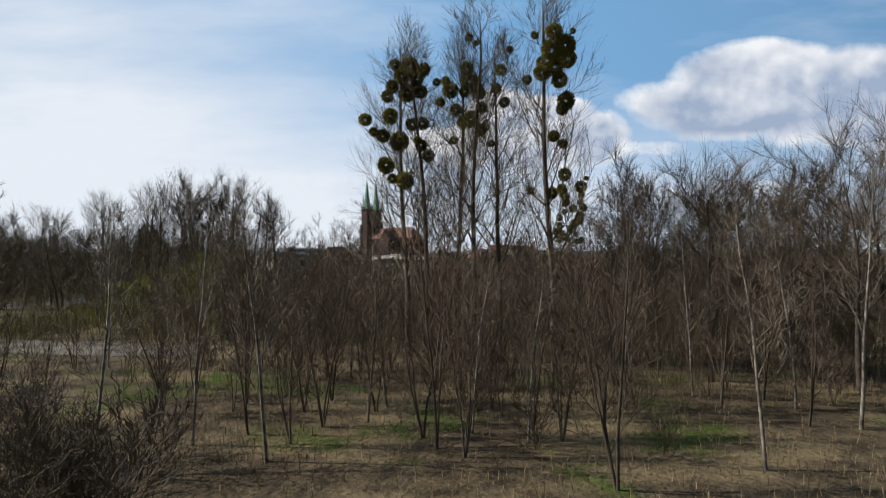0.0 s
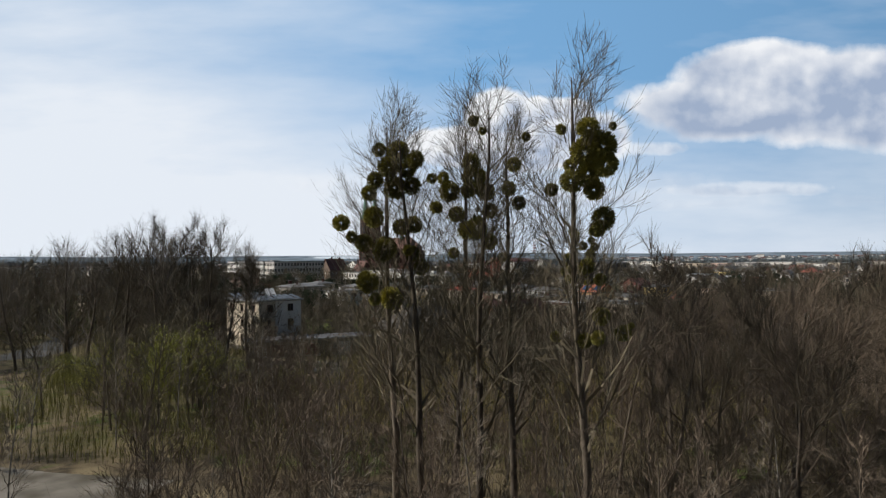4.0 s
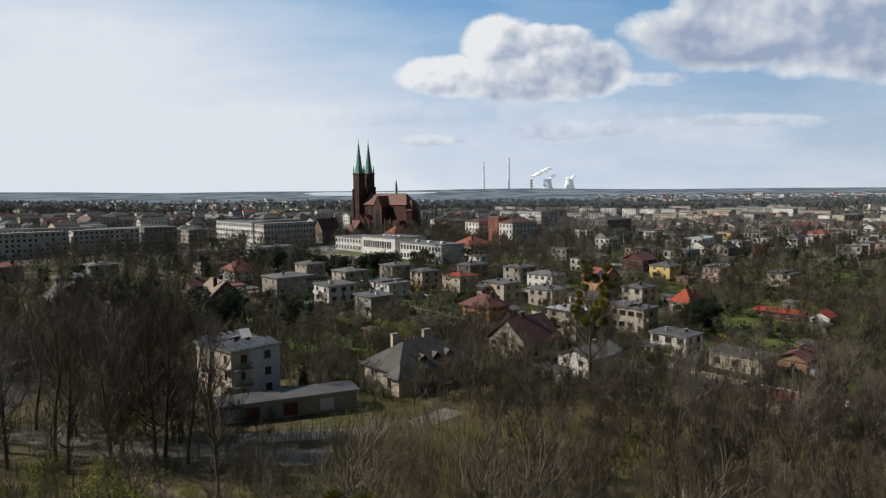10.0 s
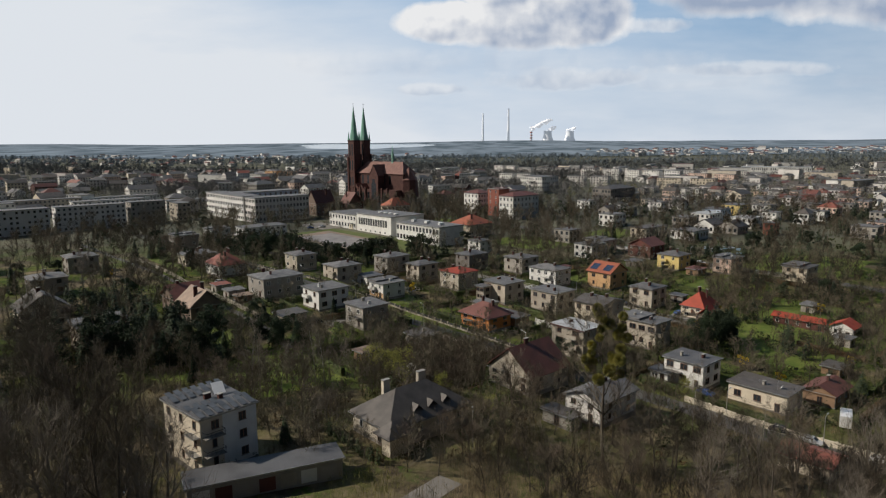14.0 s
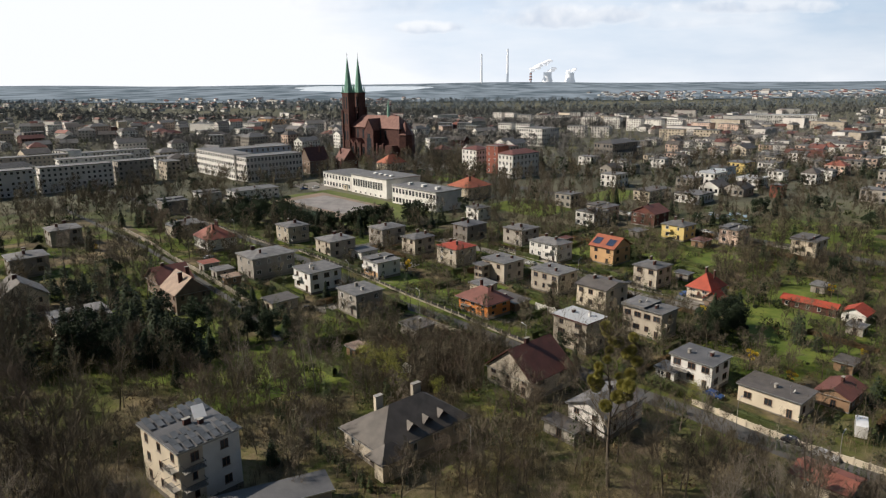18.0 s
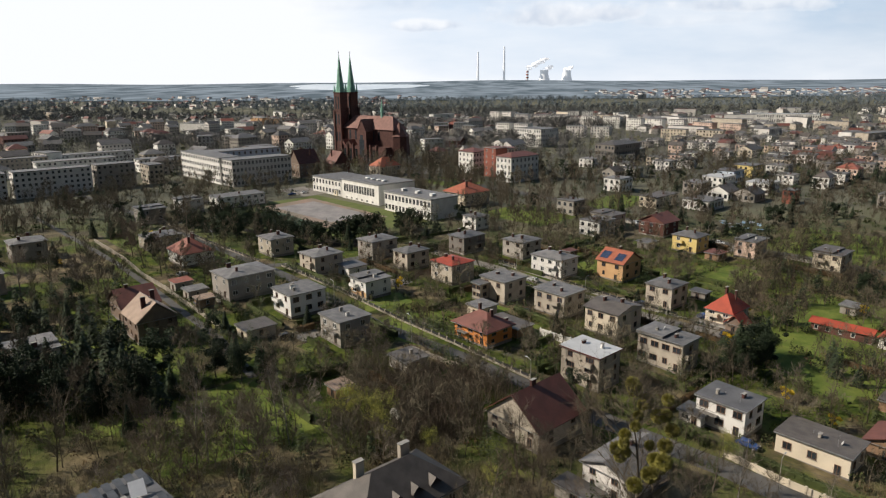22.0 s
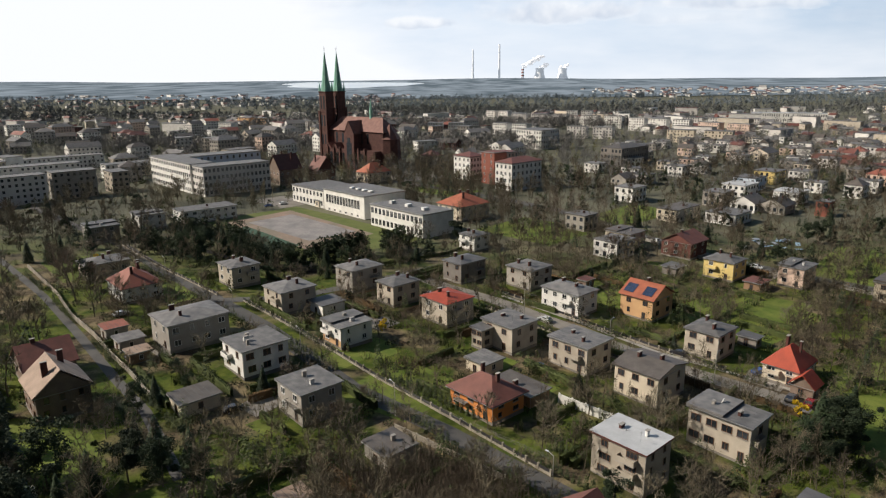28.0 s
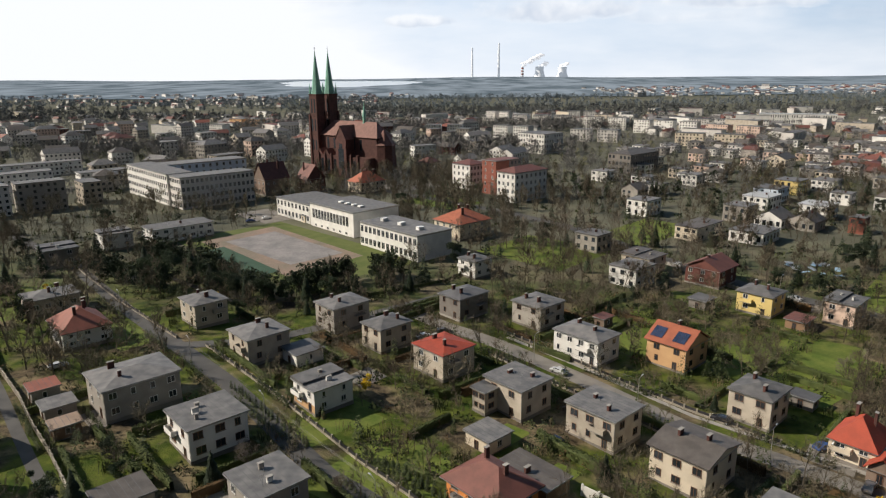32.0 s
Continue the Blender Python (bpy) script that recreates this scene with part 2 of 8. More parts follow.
BARK = mat("dark_bark", (0.135, 0.112, 0.088), (0.085, 0.070, 0.056), 1.5, 14, 0.9, bump=0.5, vary=0.3)
PALEBARK = mat("pale_birch_bark", (0.36, 0.335, 0.30), (0.11, 0.10, 0.085), 2.5, 9, 0.85, bump=0.3)
TWIG = mat("brown_twigs", (0.118, 0.096, 0.066), (0.075, 0.061, 0.043), 0.3, 2, 0.9, bump=0, vary=0.35)
REDTWIG = mat("reddish_twigs", (0.165, 0.128, 0.095), (0.105, 0.082, 0.062), 0.3, 2, 0.9, bump=0, vary=0.3)
GREYTWIG = mat("grey_twigs", (0.215, 0.185, 0.15), (0.14, 0.118, 0.095), 0.3, 2, 0.9, bump=0, vary=0.3)
BUDS = mat("budding_twigs", (0.30, 0.30, 0.065), (0.20, 0.205, 0.045), 0.5, 3, 0.8, bump=0, vary=0.3)
MISTLE = mat("mistletoe_leaves", (0.29, 0.265, 0.064), (0.165, 0.155, 0.04), 0.7, 3, 0.7, bump=0, vary=0.35)
NEEDLES = mat("spruce_needles", (0.032, 0.050, 0.022), (0.02, 0.033, 0.015), 0.5, 2, 0.8, bump=0, vary=0.35)
THUJA = mat("thuja_leaves", (0.055, 0.072, 0.025), (0.035, 0.05, 0.018), 0.5, 2, 0.8, bump=0, vary=0.35)
HEDGE = mat("hedge_leaves", (0.075, 0.095, 0.028), (0.05, 0.066, 0.02), 0.5, 2, 0.8, bump=0, vary=0.25)
FORSY = mat("yellow_blossom", (0.60, 0.42, 0.02), (0.45, 0.33, 0.02), 0.5, 3, 0.8, bump=0)
BLOSSOM = mat("white_blossom", (0.62, 0.60, 0.54), (0.42, 0.40, 0.34), 0.5, 3, 0.8, bump=0)
DEADGRASS = mat("dead_grass", (0.34, 0.27, 0.16), (0.22, 0.17, 0.10), 0.5, 3, 0.9, bump=0, vary=0.3)
ASPHALT = mat("asphalt", (0.095, 0.092, 0.088), (0.072, 0.070, 0.068), 0.25, 6, 0.85, bump=0.15)
PAVING = mat("paving", (0.20, 0.185, 0.165), (0.15, 0.138, 0.122), 0.3, 6, 0.85)
PAINT_BLUE = mat("faded_blue_sheet", (0.28, 0.42, 0.55), (0.22, 0.34, 0.45), 0.6, 6, 0.55)
TYRE = mat("tyre_rubber", (0.02, 0.02, 0.02), None, 2, 10, 0.8)


def ground_material():
    """Dead grass, leaf litter and earth in the wasteland; greener lawns further on."""
    m = bpy.data.materials.new("grassy_ground")
    m.use_nodes = True
    N, L = m.node_tree.nodes, m.node_tree.links
    bsdf = N["Principled BSDF"]
    bsdf.inputs["Roughness"].default_value = 0.95
    bsdf.inputs["Specular IOR Level"].default_value = 0.1
    geo = N.new("ShaderNodeNewGeometry")

    def noise_tex(s, d, off=0.0):
        mp = N.new("ShaderNodeMapping")
        mp.inputs["Location"].default_value = (off, off, 0)
        L.new(geo.outputs["Position"], mp.inputs[0])
        n = N.new("ShaderNodeTexNoise")
        n.inputs["Scale"].default_value, n.inputs["Detail"].default_value = s, d
        L.new(mp.outputs[0], n.inputs["Vector"])
        return n.outputs[0]

    def rng(v, a, b, lo=0.0, hi=1.0):
        n = N.new("ShaderNodeMapRange")
        for i, q in enumerate((a, b, lo, hi)):
            n.inputs[i + 1].default_value = q
        L.new(v, n.inputs[0])
        return n.outputs[0]

    def mix(f, a, b):
        n = N.new("ShaderNodeMix")
        n.data_type = "RGBA"
        L.new(f, n.inputs[0])
        for s, v in ((n.inputs[6], a), (n.inputs[7], b)):
            if isinstance(v, tuple):
                s.default_value = (*v, 1)
            else:
                L.new(v, s)
        return n.outputs[2]

    def mul(a, b):
        n = N.new("ShaderNodeMath")
        n.operation = "MULTIPLY"
        L.new(a, n.inputs[0])
        L.new(b, n.inputs[1])
        return n.outputs[0]

    sep = N.new("ShaderNodeSeparateXYZ")
    L.new(geo.outputs["Position"], sep.inputs[0])
    litter = mix(rng(noise_tex(0.9, 6), 0.35, 0.65), (0.050, 0.040, 0.027), (0.125, 0.098, 0.062))
    litter = mix(rng(noise_tex(0.16, 3, 31), 0.47, 0.6), litter, (0.19, 0.152, 0.09))
    moss = mix(rng(noise_tex(2.5, 4, 3), 0.3, 0.7), (0.046, 0.088, 0.012), (0.080, 0.108, 0.024))
    waste = mix(mul(rng(noise_tex(0.13, 3, 7), 0.55, 0.62), rng(noise_tex(0.8, 4, 2), 0.35, 0.6)), litter, moss)
    lawn = mix(rng(noise_tex(0.35, 5, 5), 0.35, 0.65), (0.032, 0.056, 0.008), (0.098, 0.118, 0.022))
    lawn = mix(rng(noise_tex(0.07, 4, 11), 0.46, 0.58), lawn, litter)
    lawn = mix(rng(noise_tex(2.0, 4, 19), 0.55, 0.75, 0.0, 0.7), lawn, (0.055, 0.045, 0.026))
    rough = mix(mul(rng(noise_tex(0.10, 4, 23), 0.42, 0.58), rng(sep.outputs[1], 66, 84)), waste, mix(rng(noise_tex(0.7, 5, 29), 0.35, 0.65), (0.165, 0.132, 0.078), (0.085, 0.088, 0.030)))
    near = mix(rng(sep.outputs[1], 150, 196), rough, lawn)
    woods = mix(rng(noise_tex(0.03, 5, 17), 0.4, 0.6), (0.080, 0.082, 0.062), (0.135, 0.132, 0.095))
    colour = mix(rng(sep.outputs[1], 320, 420), near, woods)
    L.new(colour, bsdf.inputs["Base Color"])
    b = N.new("ShaderNodeBump")
    b.inputs["Strength"].default_value, b.inputs["Distance"].default_value = 0.9, 0.25
    L.new(noise_tex(3.0, 6), b.inputs["Height"])
    L.new(b.outputs[0], bsdf.inputs["Normal"])
    return m


GROUND = ground_material()

# ---------------------------------------------------------------- ground shape
SPOT = [(0, 0, 4.8), (0, 30, 4.6), (-40, 80, 4), (0, 60, 4.3), (40, 60, 3.2), (-16, 140, 3), (-2, 145, 2.5), (30, 150, 0),
        (70, 165, -4.8), (85, 188, -4), (62, 200, -1.8), (100, 246, -.5), (55, 225, .3), (7, 231, .9), (-30, 271, 1.6), (-80, 260, 5),
        (-84, 272, 5.5), (-73, 229, 4), (-38, 170, 2.5), (110, 320, 1), (0, 330, 2), (-60, 360, 3.4), (0, 420, 3.6), (-75, 449, 4),
        (45, 470, 3), (150, 400, 2), (-80, 620, 4), (-150, 300, 5), (160, 250, -2), (130, 180, -5), (-100, 120, 4), (90, 90, -1)]
SPOTS = np.array(SPOT, float)


def gz(x, y):
    """Height of the ground at a place, or at arrays of places."""
    x, y = np.asarray(x, float), np.asarray(y, float)
    w = np.exp(-((x[..., None] - SPOTS[:, 0]) ** 2 + (y[..., None] - SPOTS[:, 1]) ** 2) / (2 * 38.0 ** 2))
    s = w.sum(-1)
    z = ((w * SPOTS[:, 2]).sum(-1) + 3e-3 * 3.0) / (s + 3e-3)
    r = np.hypot(x, y)
    far = np.clip((r - 1300) / 3300, 0, 1)
    z = z - 6 * np.clip((r - 700) / 700, 0, 1) * np.clip((2400 - r) / 900, 0, 1)
    return z + far ** 1.6 * (45 + 5 * np.sin(x / 610.0 + 1) + 3 * np.sin(x / 270.0))


def gzf(x, y):
    return float(gz(x, y))


def mesh_of(name, verts, faces, material, smooth=False):
    me = bpy.data.meshes.new(name)
    me.from_pydata(np.asarray(verts, float).tolist(), [], np.asarray(faces).tolist() if not isinstance(faces, list) else faces)
    if material:
        me.materials.append(material)
    if smooth:
        me.polygons.foreach_set("use_smooth", [True] * len(me.polygons))
    me.update()
    return me


def part(name, bm, material, parent=None, label="", m=None):
    """Links a bmesh, or a mesh that is there already, as one object under a thing."""
    if isinstance(bm, bmesh.types.BMesh):
        me = bpy.data.meshes.new(name)
        bm.to_mesh(me)
        bm.free()
    else:
        me = bm
    if material and not me.materials:
        me.materials.append(material)
    ob = new(name, me)
    ob.parent = parent
    if m is not None:
        ob.matrix_basis = m
    return tagged(ob, label)


def box(bm, x0, y0, z0, x1, y1, z1, bevel=0.0):
    vs = [bm.verts.new(p) for p in ((x0, y0, z0), (x1, y0, z0), (x1, y1, z0), (x0, y1, z0), (x0, y0, z1), (x1, y0, z1), (x1, y1, z1), (x0, y1, z1))]
    fs = [bm.faces.new([vs[i] for i in q]) for q in ((0, 3, 2, 1), (4, 5, 6, 7), (0, 1, 5, 4), (1, 2, 6, 5), (2, 3, 7, 6), (3, 0, 4, 7))]
    if bevel:
        bmesh.ops.bevel(bm, geom=list({e for f in fs for e in f.edges}), offset=bevel, segments=1, affect="EDGES")
    return bm


def boxes(*rows, bevel=0.0):
    bm = bmesh.new()
    for r in rows:
        box(bm, *r)
    if bevel:
        bmesh.ops.bevel(bm, geom=bm.edges[:], offset=bevel, segments=1, affect="EDGES")
    return bm


def tube(bm, p, q, r0, r1, n=8, cap=True):
    p, q = Vector(p), Vector(q)
    m = (q - p).to_track_quat("Z", "Y").to_matrix()
    rings = [[bm.verts.new(c + m @ Vector((math.cos(a) * r, math.sin(a) * r, 0))) for a in [2 * math.pi * i / n for i in range(n)]] for c, r in ((p, r0), (q, r1))]
    for i in range(n):
        bm.faces.new((rings[0][i], rings[0][(i + 1) % n], rings[1][(i + 1) % n], rings[1][i]))
    if cap:
        bm.faces.new(rings[1])
        bm.faces.new(rings[0][::-1])
    return bm


def empty(name, m, label, category, group="", kind=""):
    ob = new(name)
    ob.matrix_basis = m
    ob.empty_display_size = 0.5
    return tagged(ob, label, category, group, kind)


# the ground, one sheet out to the horizon
gx = np.unique(np.r_[np.linspace(-4700, -420, 40), np.linspace(-420, -160, 27), np.linspace(-160, 160, 81), np.linspace(160, 460, 31), np.linspace(460, 4700, 40)])
gy = np.unique(np.r_[np.linspace(-900, -80, 10), np.linspace(-80, 500, 146), np.linspace(500, 900, 34), np.linspace(900, 5150, 44)])
GX, GY = np.meshgrid(gx, gy)
GZ = gz(GX, GY)
gv = np.stack([GX, GY, GZ], -1).reshape(-1, 3)
nx, ny = len(gx), len(gy)
gi = (np.arange(ny - 1)[:, None] * nx + np.arange(nx - 1)[None, :]).ravel()
ground = part("ground", mesh_of("ground", gv, np.stack([gi, gi + 1, gi + nx + 1, gi + nx], -1), GROUND, True), None)
tagged(ground, "grassy ground with dead leaves and lawns", "ground", kind="structure")


def strip(name, pts, width, material, lift, label, category="road", kind="structure", thick=0.0):
    """A band laid over the ground along a line of points."""
    p = [np.array(a, float) for a in pts]
    line = [p[0]]
    for a, b in zip(p, p[1:]):
        n = max(1, int(np.hypot(*(b - a)) / 3.0))
        line += [a + (b - a) * (i + 1) / n for i in range(n)]
    line = np.array(line)
    t = np.gradient(line, axis=0)
    t /= np.linalg.norm(t, axis=1)[:, None]
    side = np.stack([-t[:, 1], t[:, 0]], -1)
    cols = np.linspace(-0.5, 0.5, 4)
    v = []
    for c in cols:
        q = line + side * width * c
        v.append(np.c_[q, gz(q[:, 0], q[:, 1]) + lift])
    n = len(line)
    faces = [(k * n + i, k * n + i + 1, (k + 1) * n + i + 1, (k + 1) * n + i) for k in range(3) for i in range(n - 1)]
    faces = [f[::-1] for f in faces]
    verts = np.concatenate(v)
    if thick:
        low = verts.copy()
        low[:, 2] -= thick
        m = len(verts)
        rim = [(i, i + 1, m + i + 1, m + i) for i in range(n - 1)] + [(3 * n + i + 1, 3 * n + i, m + 3 * n + i, m + 3 * n + i + 1) for i in range(n - 1)]
        verts, faces = np.concatenate([verts, low]), faces + rim
    ob = part(name, mesh_of(name, verts, faces, material), None)
    return tagged(ob, label, category, kind=kind)


def area(name, corners, material, lift, label, category, kind="structure", n=14):
    """A four-cornered field laid over the ground."""
    a, b, c, d = [np.array(q, float) for q in corners]
    u, v = np.meshgrid(np.linspace(0, 1, n), np.linspace(0, 1, n))
    q = (a * ((1 - u) * (1 - v))[..., None] + b * (u * (1 - v))[..., None] + c * (u * v)[..., None] + d * ((1 - u) * v)[..., None]).reshape(-1, 2)
    verts = np.c_[q, gz(q[:, 0], q[:, 1]) + lift]
    i = (np.arange(n - 1)[:, None] * n + np.arange(n - 1)[None, :]).ravel()
    return tagged(part(name, mesh_of(name, verts, np.stack([i, i + 1, i + n + 1, i + n], -1), material), None), label, category, kind=kind)
# ---------------------------------------------------------------- roads and fields
strip("road", [(40, 196), (22.4, 213.5), (2.1, 233), (-18.3, 250), (-45.6, 284.5), (-60, 300), (-90.4, 332.8), (-129.9, 379.5), (-168, 415), (-240, 490)], 4.6, ASPHALT, 0.06, "narrow grey asphalt street between garden walls")
strip("road", [(79, 244.5), (74.5, 249), (51.7, 268.5), (35.6, 288), (16.9, 309), (2.3, 322), (-10, 336)], 5.4, PAVING, 0.06, "pale paved street between front gardens")
strip("road", [(-66, 304), (-43, 309), (-10, 336), (10, 352)], 4.2, ASPHALT, 0.066, "short grey lane joining two streets")
strip("road", [(-42, 215), (-57, 237), (-68.5, 250), (-79.5, 263), (-92, 278), (-117, 307), (-150, 342), (-200, 395)], 2.2, ASPHALT, 0.06, "worn gravel lane beside a concrete wall")
strip("road", [(30, 204), (51.6, 185), (63.5, 172), (80.9, 158), (120, 126), (210, 60)], 6.0, ASPHALT, 0.06, "grey asphalt road with parked cars")
strip("road", [(190, 270), (146, 312), (121, 336), (104, 355), (80, 400), (60, 440), (38, 470), (-8, 520), (-60, 560)], 7.0, ASPHALT, 0.06, "wider grey town road")
strip("road", [(-34, 131), (-16, 135), (-6, 140), (0, 148)], 4.6, PAVING, 0.05, "dirty concrete drive in front of garages")
DIRT = mat("dirt_track", (0.20, 0.18, 0.15), (0.075, 0.065, 0.045), 0.25, 2, 0.9, stain=0.7)
strip("road", [(-100, 66), (-70, 68), (-48, 66), (-34, 62), (-23, 60)], 8.5, DIRT, 0.05, "old broken concrete track through the wasteland")
strip("road", [(-70, 134), (-52, 125), (-36, 126), (-22, 123.5), (-10, 130), (-6, 140)], 6.5, DIRT, 0.055, "dirty concrete yard track behind the wasteland")
strip("footpath", [(-46, 118), (-30.5, 105), (-21.7, 97), (-15, 90), (-7, 80)], 3.2, mat("earth_path", (0.20, 0.145, 0.10), (0.12, 0.09, 0.06), 0.5, 3, 0.95, stain=0.6), 0.06, "reddish trodden earth path through dry grass")
strip("road", [(-110, 110), (-82, 138), (-88, 165), (-120, 205), (-180, 260)], 9, ASPHALT, 0.05, "grey asphalt yard road behind bare trees")
strip("pavement", [(80, 252), (78, 254), (55, 273), (39, 292), (20, 313)], 1.1, CONCRETE, 0.11, "raised pale concrete pavement", "pavement", thick=0.12)
strip("pavement", [(57, 185), (67, 174), (84, 160), (123, 129)], 1.6, CONCRETE, 0.12, "raised pale concrete pavement", "pavement", thick=0.13)
CLAY = mat("worn_red_clay", (0.25, 0.175, 0.135), (0.17, 0.145, 0.11), 0.10, 1.2, 0.9, stain=0.6)
TARMAC = mat("patched_tarmac", (0.19, 0.18, 0.178), (0.27, 0.25, 0.24), 0.16, 1.2, 0.85, stain=0.5)
TURF = mat("school_turf", (0.075, 0.105, 0.022), (0.11, 0.125, 0.036), 0.2, 3, 0.95)
PITCH = mat("green_court", (0.035, 0.075, 0.045), (0.045, 0.085, 0.055), 0.3, 3, 0.9)
area("sports_ground", [(-108, 416), (-44, 352), (-4, 384), (-72, 452)], TURF, 0.05, "school sports ground of worn green turf", "lawn")
area("running_track", [(-96, 414), (-50, 366), (-27, 392), (-73, 442)], CLAY, 0.09, "worn reddish clay running track", "track")
area("play_court", [(-86, 414), (-52, 380), (-35, 396), (-70, 432)], TARMAC, 0.13, "patched grey tarmac play court", "court")
area("ball_court", [(-92, 398), (-62, 364), (-54, 372), (-84, 406)], PITCH, 0.14, "dark green ball court beside pines", "court")
LAWN = mat("mown_lawn", (0.072, 0.108, 0.014), (0.125, 0.150, 0.028), 0.25, 2, 0.95, stain=0.5)
for c in ([(70, 236), (100, 208), (150, 255), (118, 285)], [(-62, 196), (-46, 176), (-22, 196), (-38, 220)], [(-100, 236), (-84, 206), (-52, 214), (-66, 232)],
          [(-22, 246), (-6, 236), (8, 252), (-8, 266)], [(36, 316), (52, 300), (74, 316), (60, 334)], [(60, 300), (84, 276), (112, 296), (92, 318)],
          [(-28, 262), (-22, 258), (-10, 274), (-20, 282)], [(-90, 312), (-76, 300), (-70, 308), (-86, 322)], [(-140, 345), (-118, 320), (-104, 335), (-126, 358)]):
    area("lawn", c, LAWN, 0.04, "bright green mown garden lawn", "lawn", n=10)

for c in ([(-40, 240), (-35, 236), (-30, 243), (-35, 248)], [(-70, 268), (-64, 262), (-60, 267), (-66, 273)], [(6, 250), (10, 246), (16, 252), (12, 256)], [(44, 258), (48, 254), (54, 262), (50, 266)],
          [(28, 276), (32, 272), (38, 279), (34, 283)], [(70, 258), (76, 252), (80, 257), (74, 263)], [(-20, 288), (-15, 283), (-10, 289), (-15, 294)], [(52, 204), (57, 199), (61, 204), (56, 209)], [(66, 189), (71, 184), (74, 188), (69, 193)],
          [(2, 300), (7, 295), (12, 301), (7, 306)], [(108, 336), (113, 331), (118, 337), (113, 342)], [(-100, 312), (-95, 307), (-90, 313), (-95, 318)], [(34, 230), (39, 225), (43, 229), (38, 234)]):
    area("driveway", c, PAVING, 0.07, "grey paved yard beside a house", "driveway", n=6)

area("car_park", [(-56, 566), (-22, 536), (8, 556), (-24, 588)], PAVING, 0.06, "grey car park beside a church green", "car park", n=8)
area("car_park", [(-100, 470), (-78, 448), (-64, 462), (-86, 484)], PAVING, 0.07, "paved school yard with parked cars", "car park", n=8)
for c in ([(16, 398), (44, 372), (70, 398), (40, 424)], [(-20, 506), (6, 482), (26, 500), (0, 526)], [(120, 330), (150, 306), (190, 345), (158, 372)], [(-12, 440), (8, 422), (2, 414), (-18, 432)], [(64, 420), (80, 404), (120, 440), (100, 458)]):
    area("lawn", c, LAWN, 0.045, "green town lawn between trees", "lawn", n=10)

# open lawns that no tree crowds: place and half width
OPEN = [(-44, 205, 8.5), (-67, 223, 7), (94, 244, 8), (84, 227, 6), (89, 217, 6), (71, 212, 4.5), (104, 305, 8), (111, 264, 6), (-13.6, 269, 5), (46, 310, 6), (96, 295, 7), (16, 265, 4), (-32, 233, 4), (78, 348, 5), (-7.3, 249.5, 4.5), (-64, 192, 5), (24, 252, 3.5), (-50, 240, 4)]
for x, y, r in OPEN:
    k = 0.94 + 0.06 * math.sin(x)
    area("lawn", [(x - r * 1.1, y), (x, y - r * k), (x + r, y + 0.1 * r), (x - 0.1 * r, y + r)], LAWN, 0.05, "bright green open garden lawn", "lawn", n=8)

# ---------------------------------------------------------------- houses
ANG = 42.0
WINDOWS = {}


def window_meshes(w, h, brown):
    key = (w, h, brown)
    if key not in WINDOWS:
        bm = bmesh.new()
        t, d = 0.09, 0.09
        for r in ((-w / 2, -d, 0, w / 2, 0, t), (-w / 2, -d, h - t, w / 2, 0, h), (-w / 2, -d, t, -w / 2 + t, 0, h - t), (w / 2 - t, -d, t, w / 2, 0, h - t)):
            box(bm, *r)
        n = 1 if w > 1.0 else 0
        n = 2 if w > 2.0 else n
        for i in range(n):
            x = -w / 2 + w * (i + 1) / (n + 1)
            box(bm, x - 0.045, -d * 0.8, t, x + 0.045, 0, h - t)
        frame_me = bpy.data.meshes.new("window_frame")
        bm.to_mesh(frame_me)
        bm.free()
        frame_me.materials.append(FRAME_B if brown else FRAME_W)
        bm = boxes((-w / 2 + t, -0.035, t, w / 2 - t, 0, h - t))
        pane = bpy.data.meshes.new("pane")
        bm.to_mesh(pane)
        bm.free()
        pane.materials.append(GLASS)
        bm = boxes((-w / 2 - 0.08, -0.2, -0.08, w / 2 + 0.08, 0, -0.005))
        sill = bpy.data.meshes.new("window_sill")
        bm.to_mesh(sill)
        bm.free()
        sill.materials.append(CONCRETE)
        WINDOWS[key] = frame_me, pane, sill
    return WINDOWS[key]


def window(parent, face, along, z, w=1.5, h=1.4, brown=False, sill=True, name="window"):
    """A window on a wall. face: its outer plane, as a matrix whose x runs along the wall and -y points out."""
    fr, pa, si = window_meshes(w, h, brown)
    ob = part(name, fr, None, parent, m=face @ pose(along, -0.003, z))
    part("pane", pa, None, ob)
    if sill:
        part("window_sill", si, None, ob)
    return ob


def faces_of(w, d, o):
    """The four walls of a box w x d inset by o: right, left, back right, back left, and their lengths."""
    return {
        "r": (pose(o, o, 0), w - 2 * o),
        "l": (pose(o, d - o, 0, 0, 0, -90), d - 2 * o),
        "b": (pose(w - o, d - o, 0, 0, 0, 180), w - 2 * o),
        "s": (pose(w - o, o, 0, 0, 0, 90), d - 2 * o),
    }


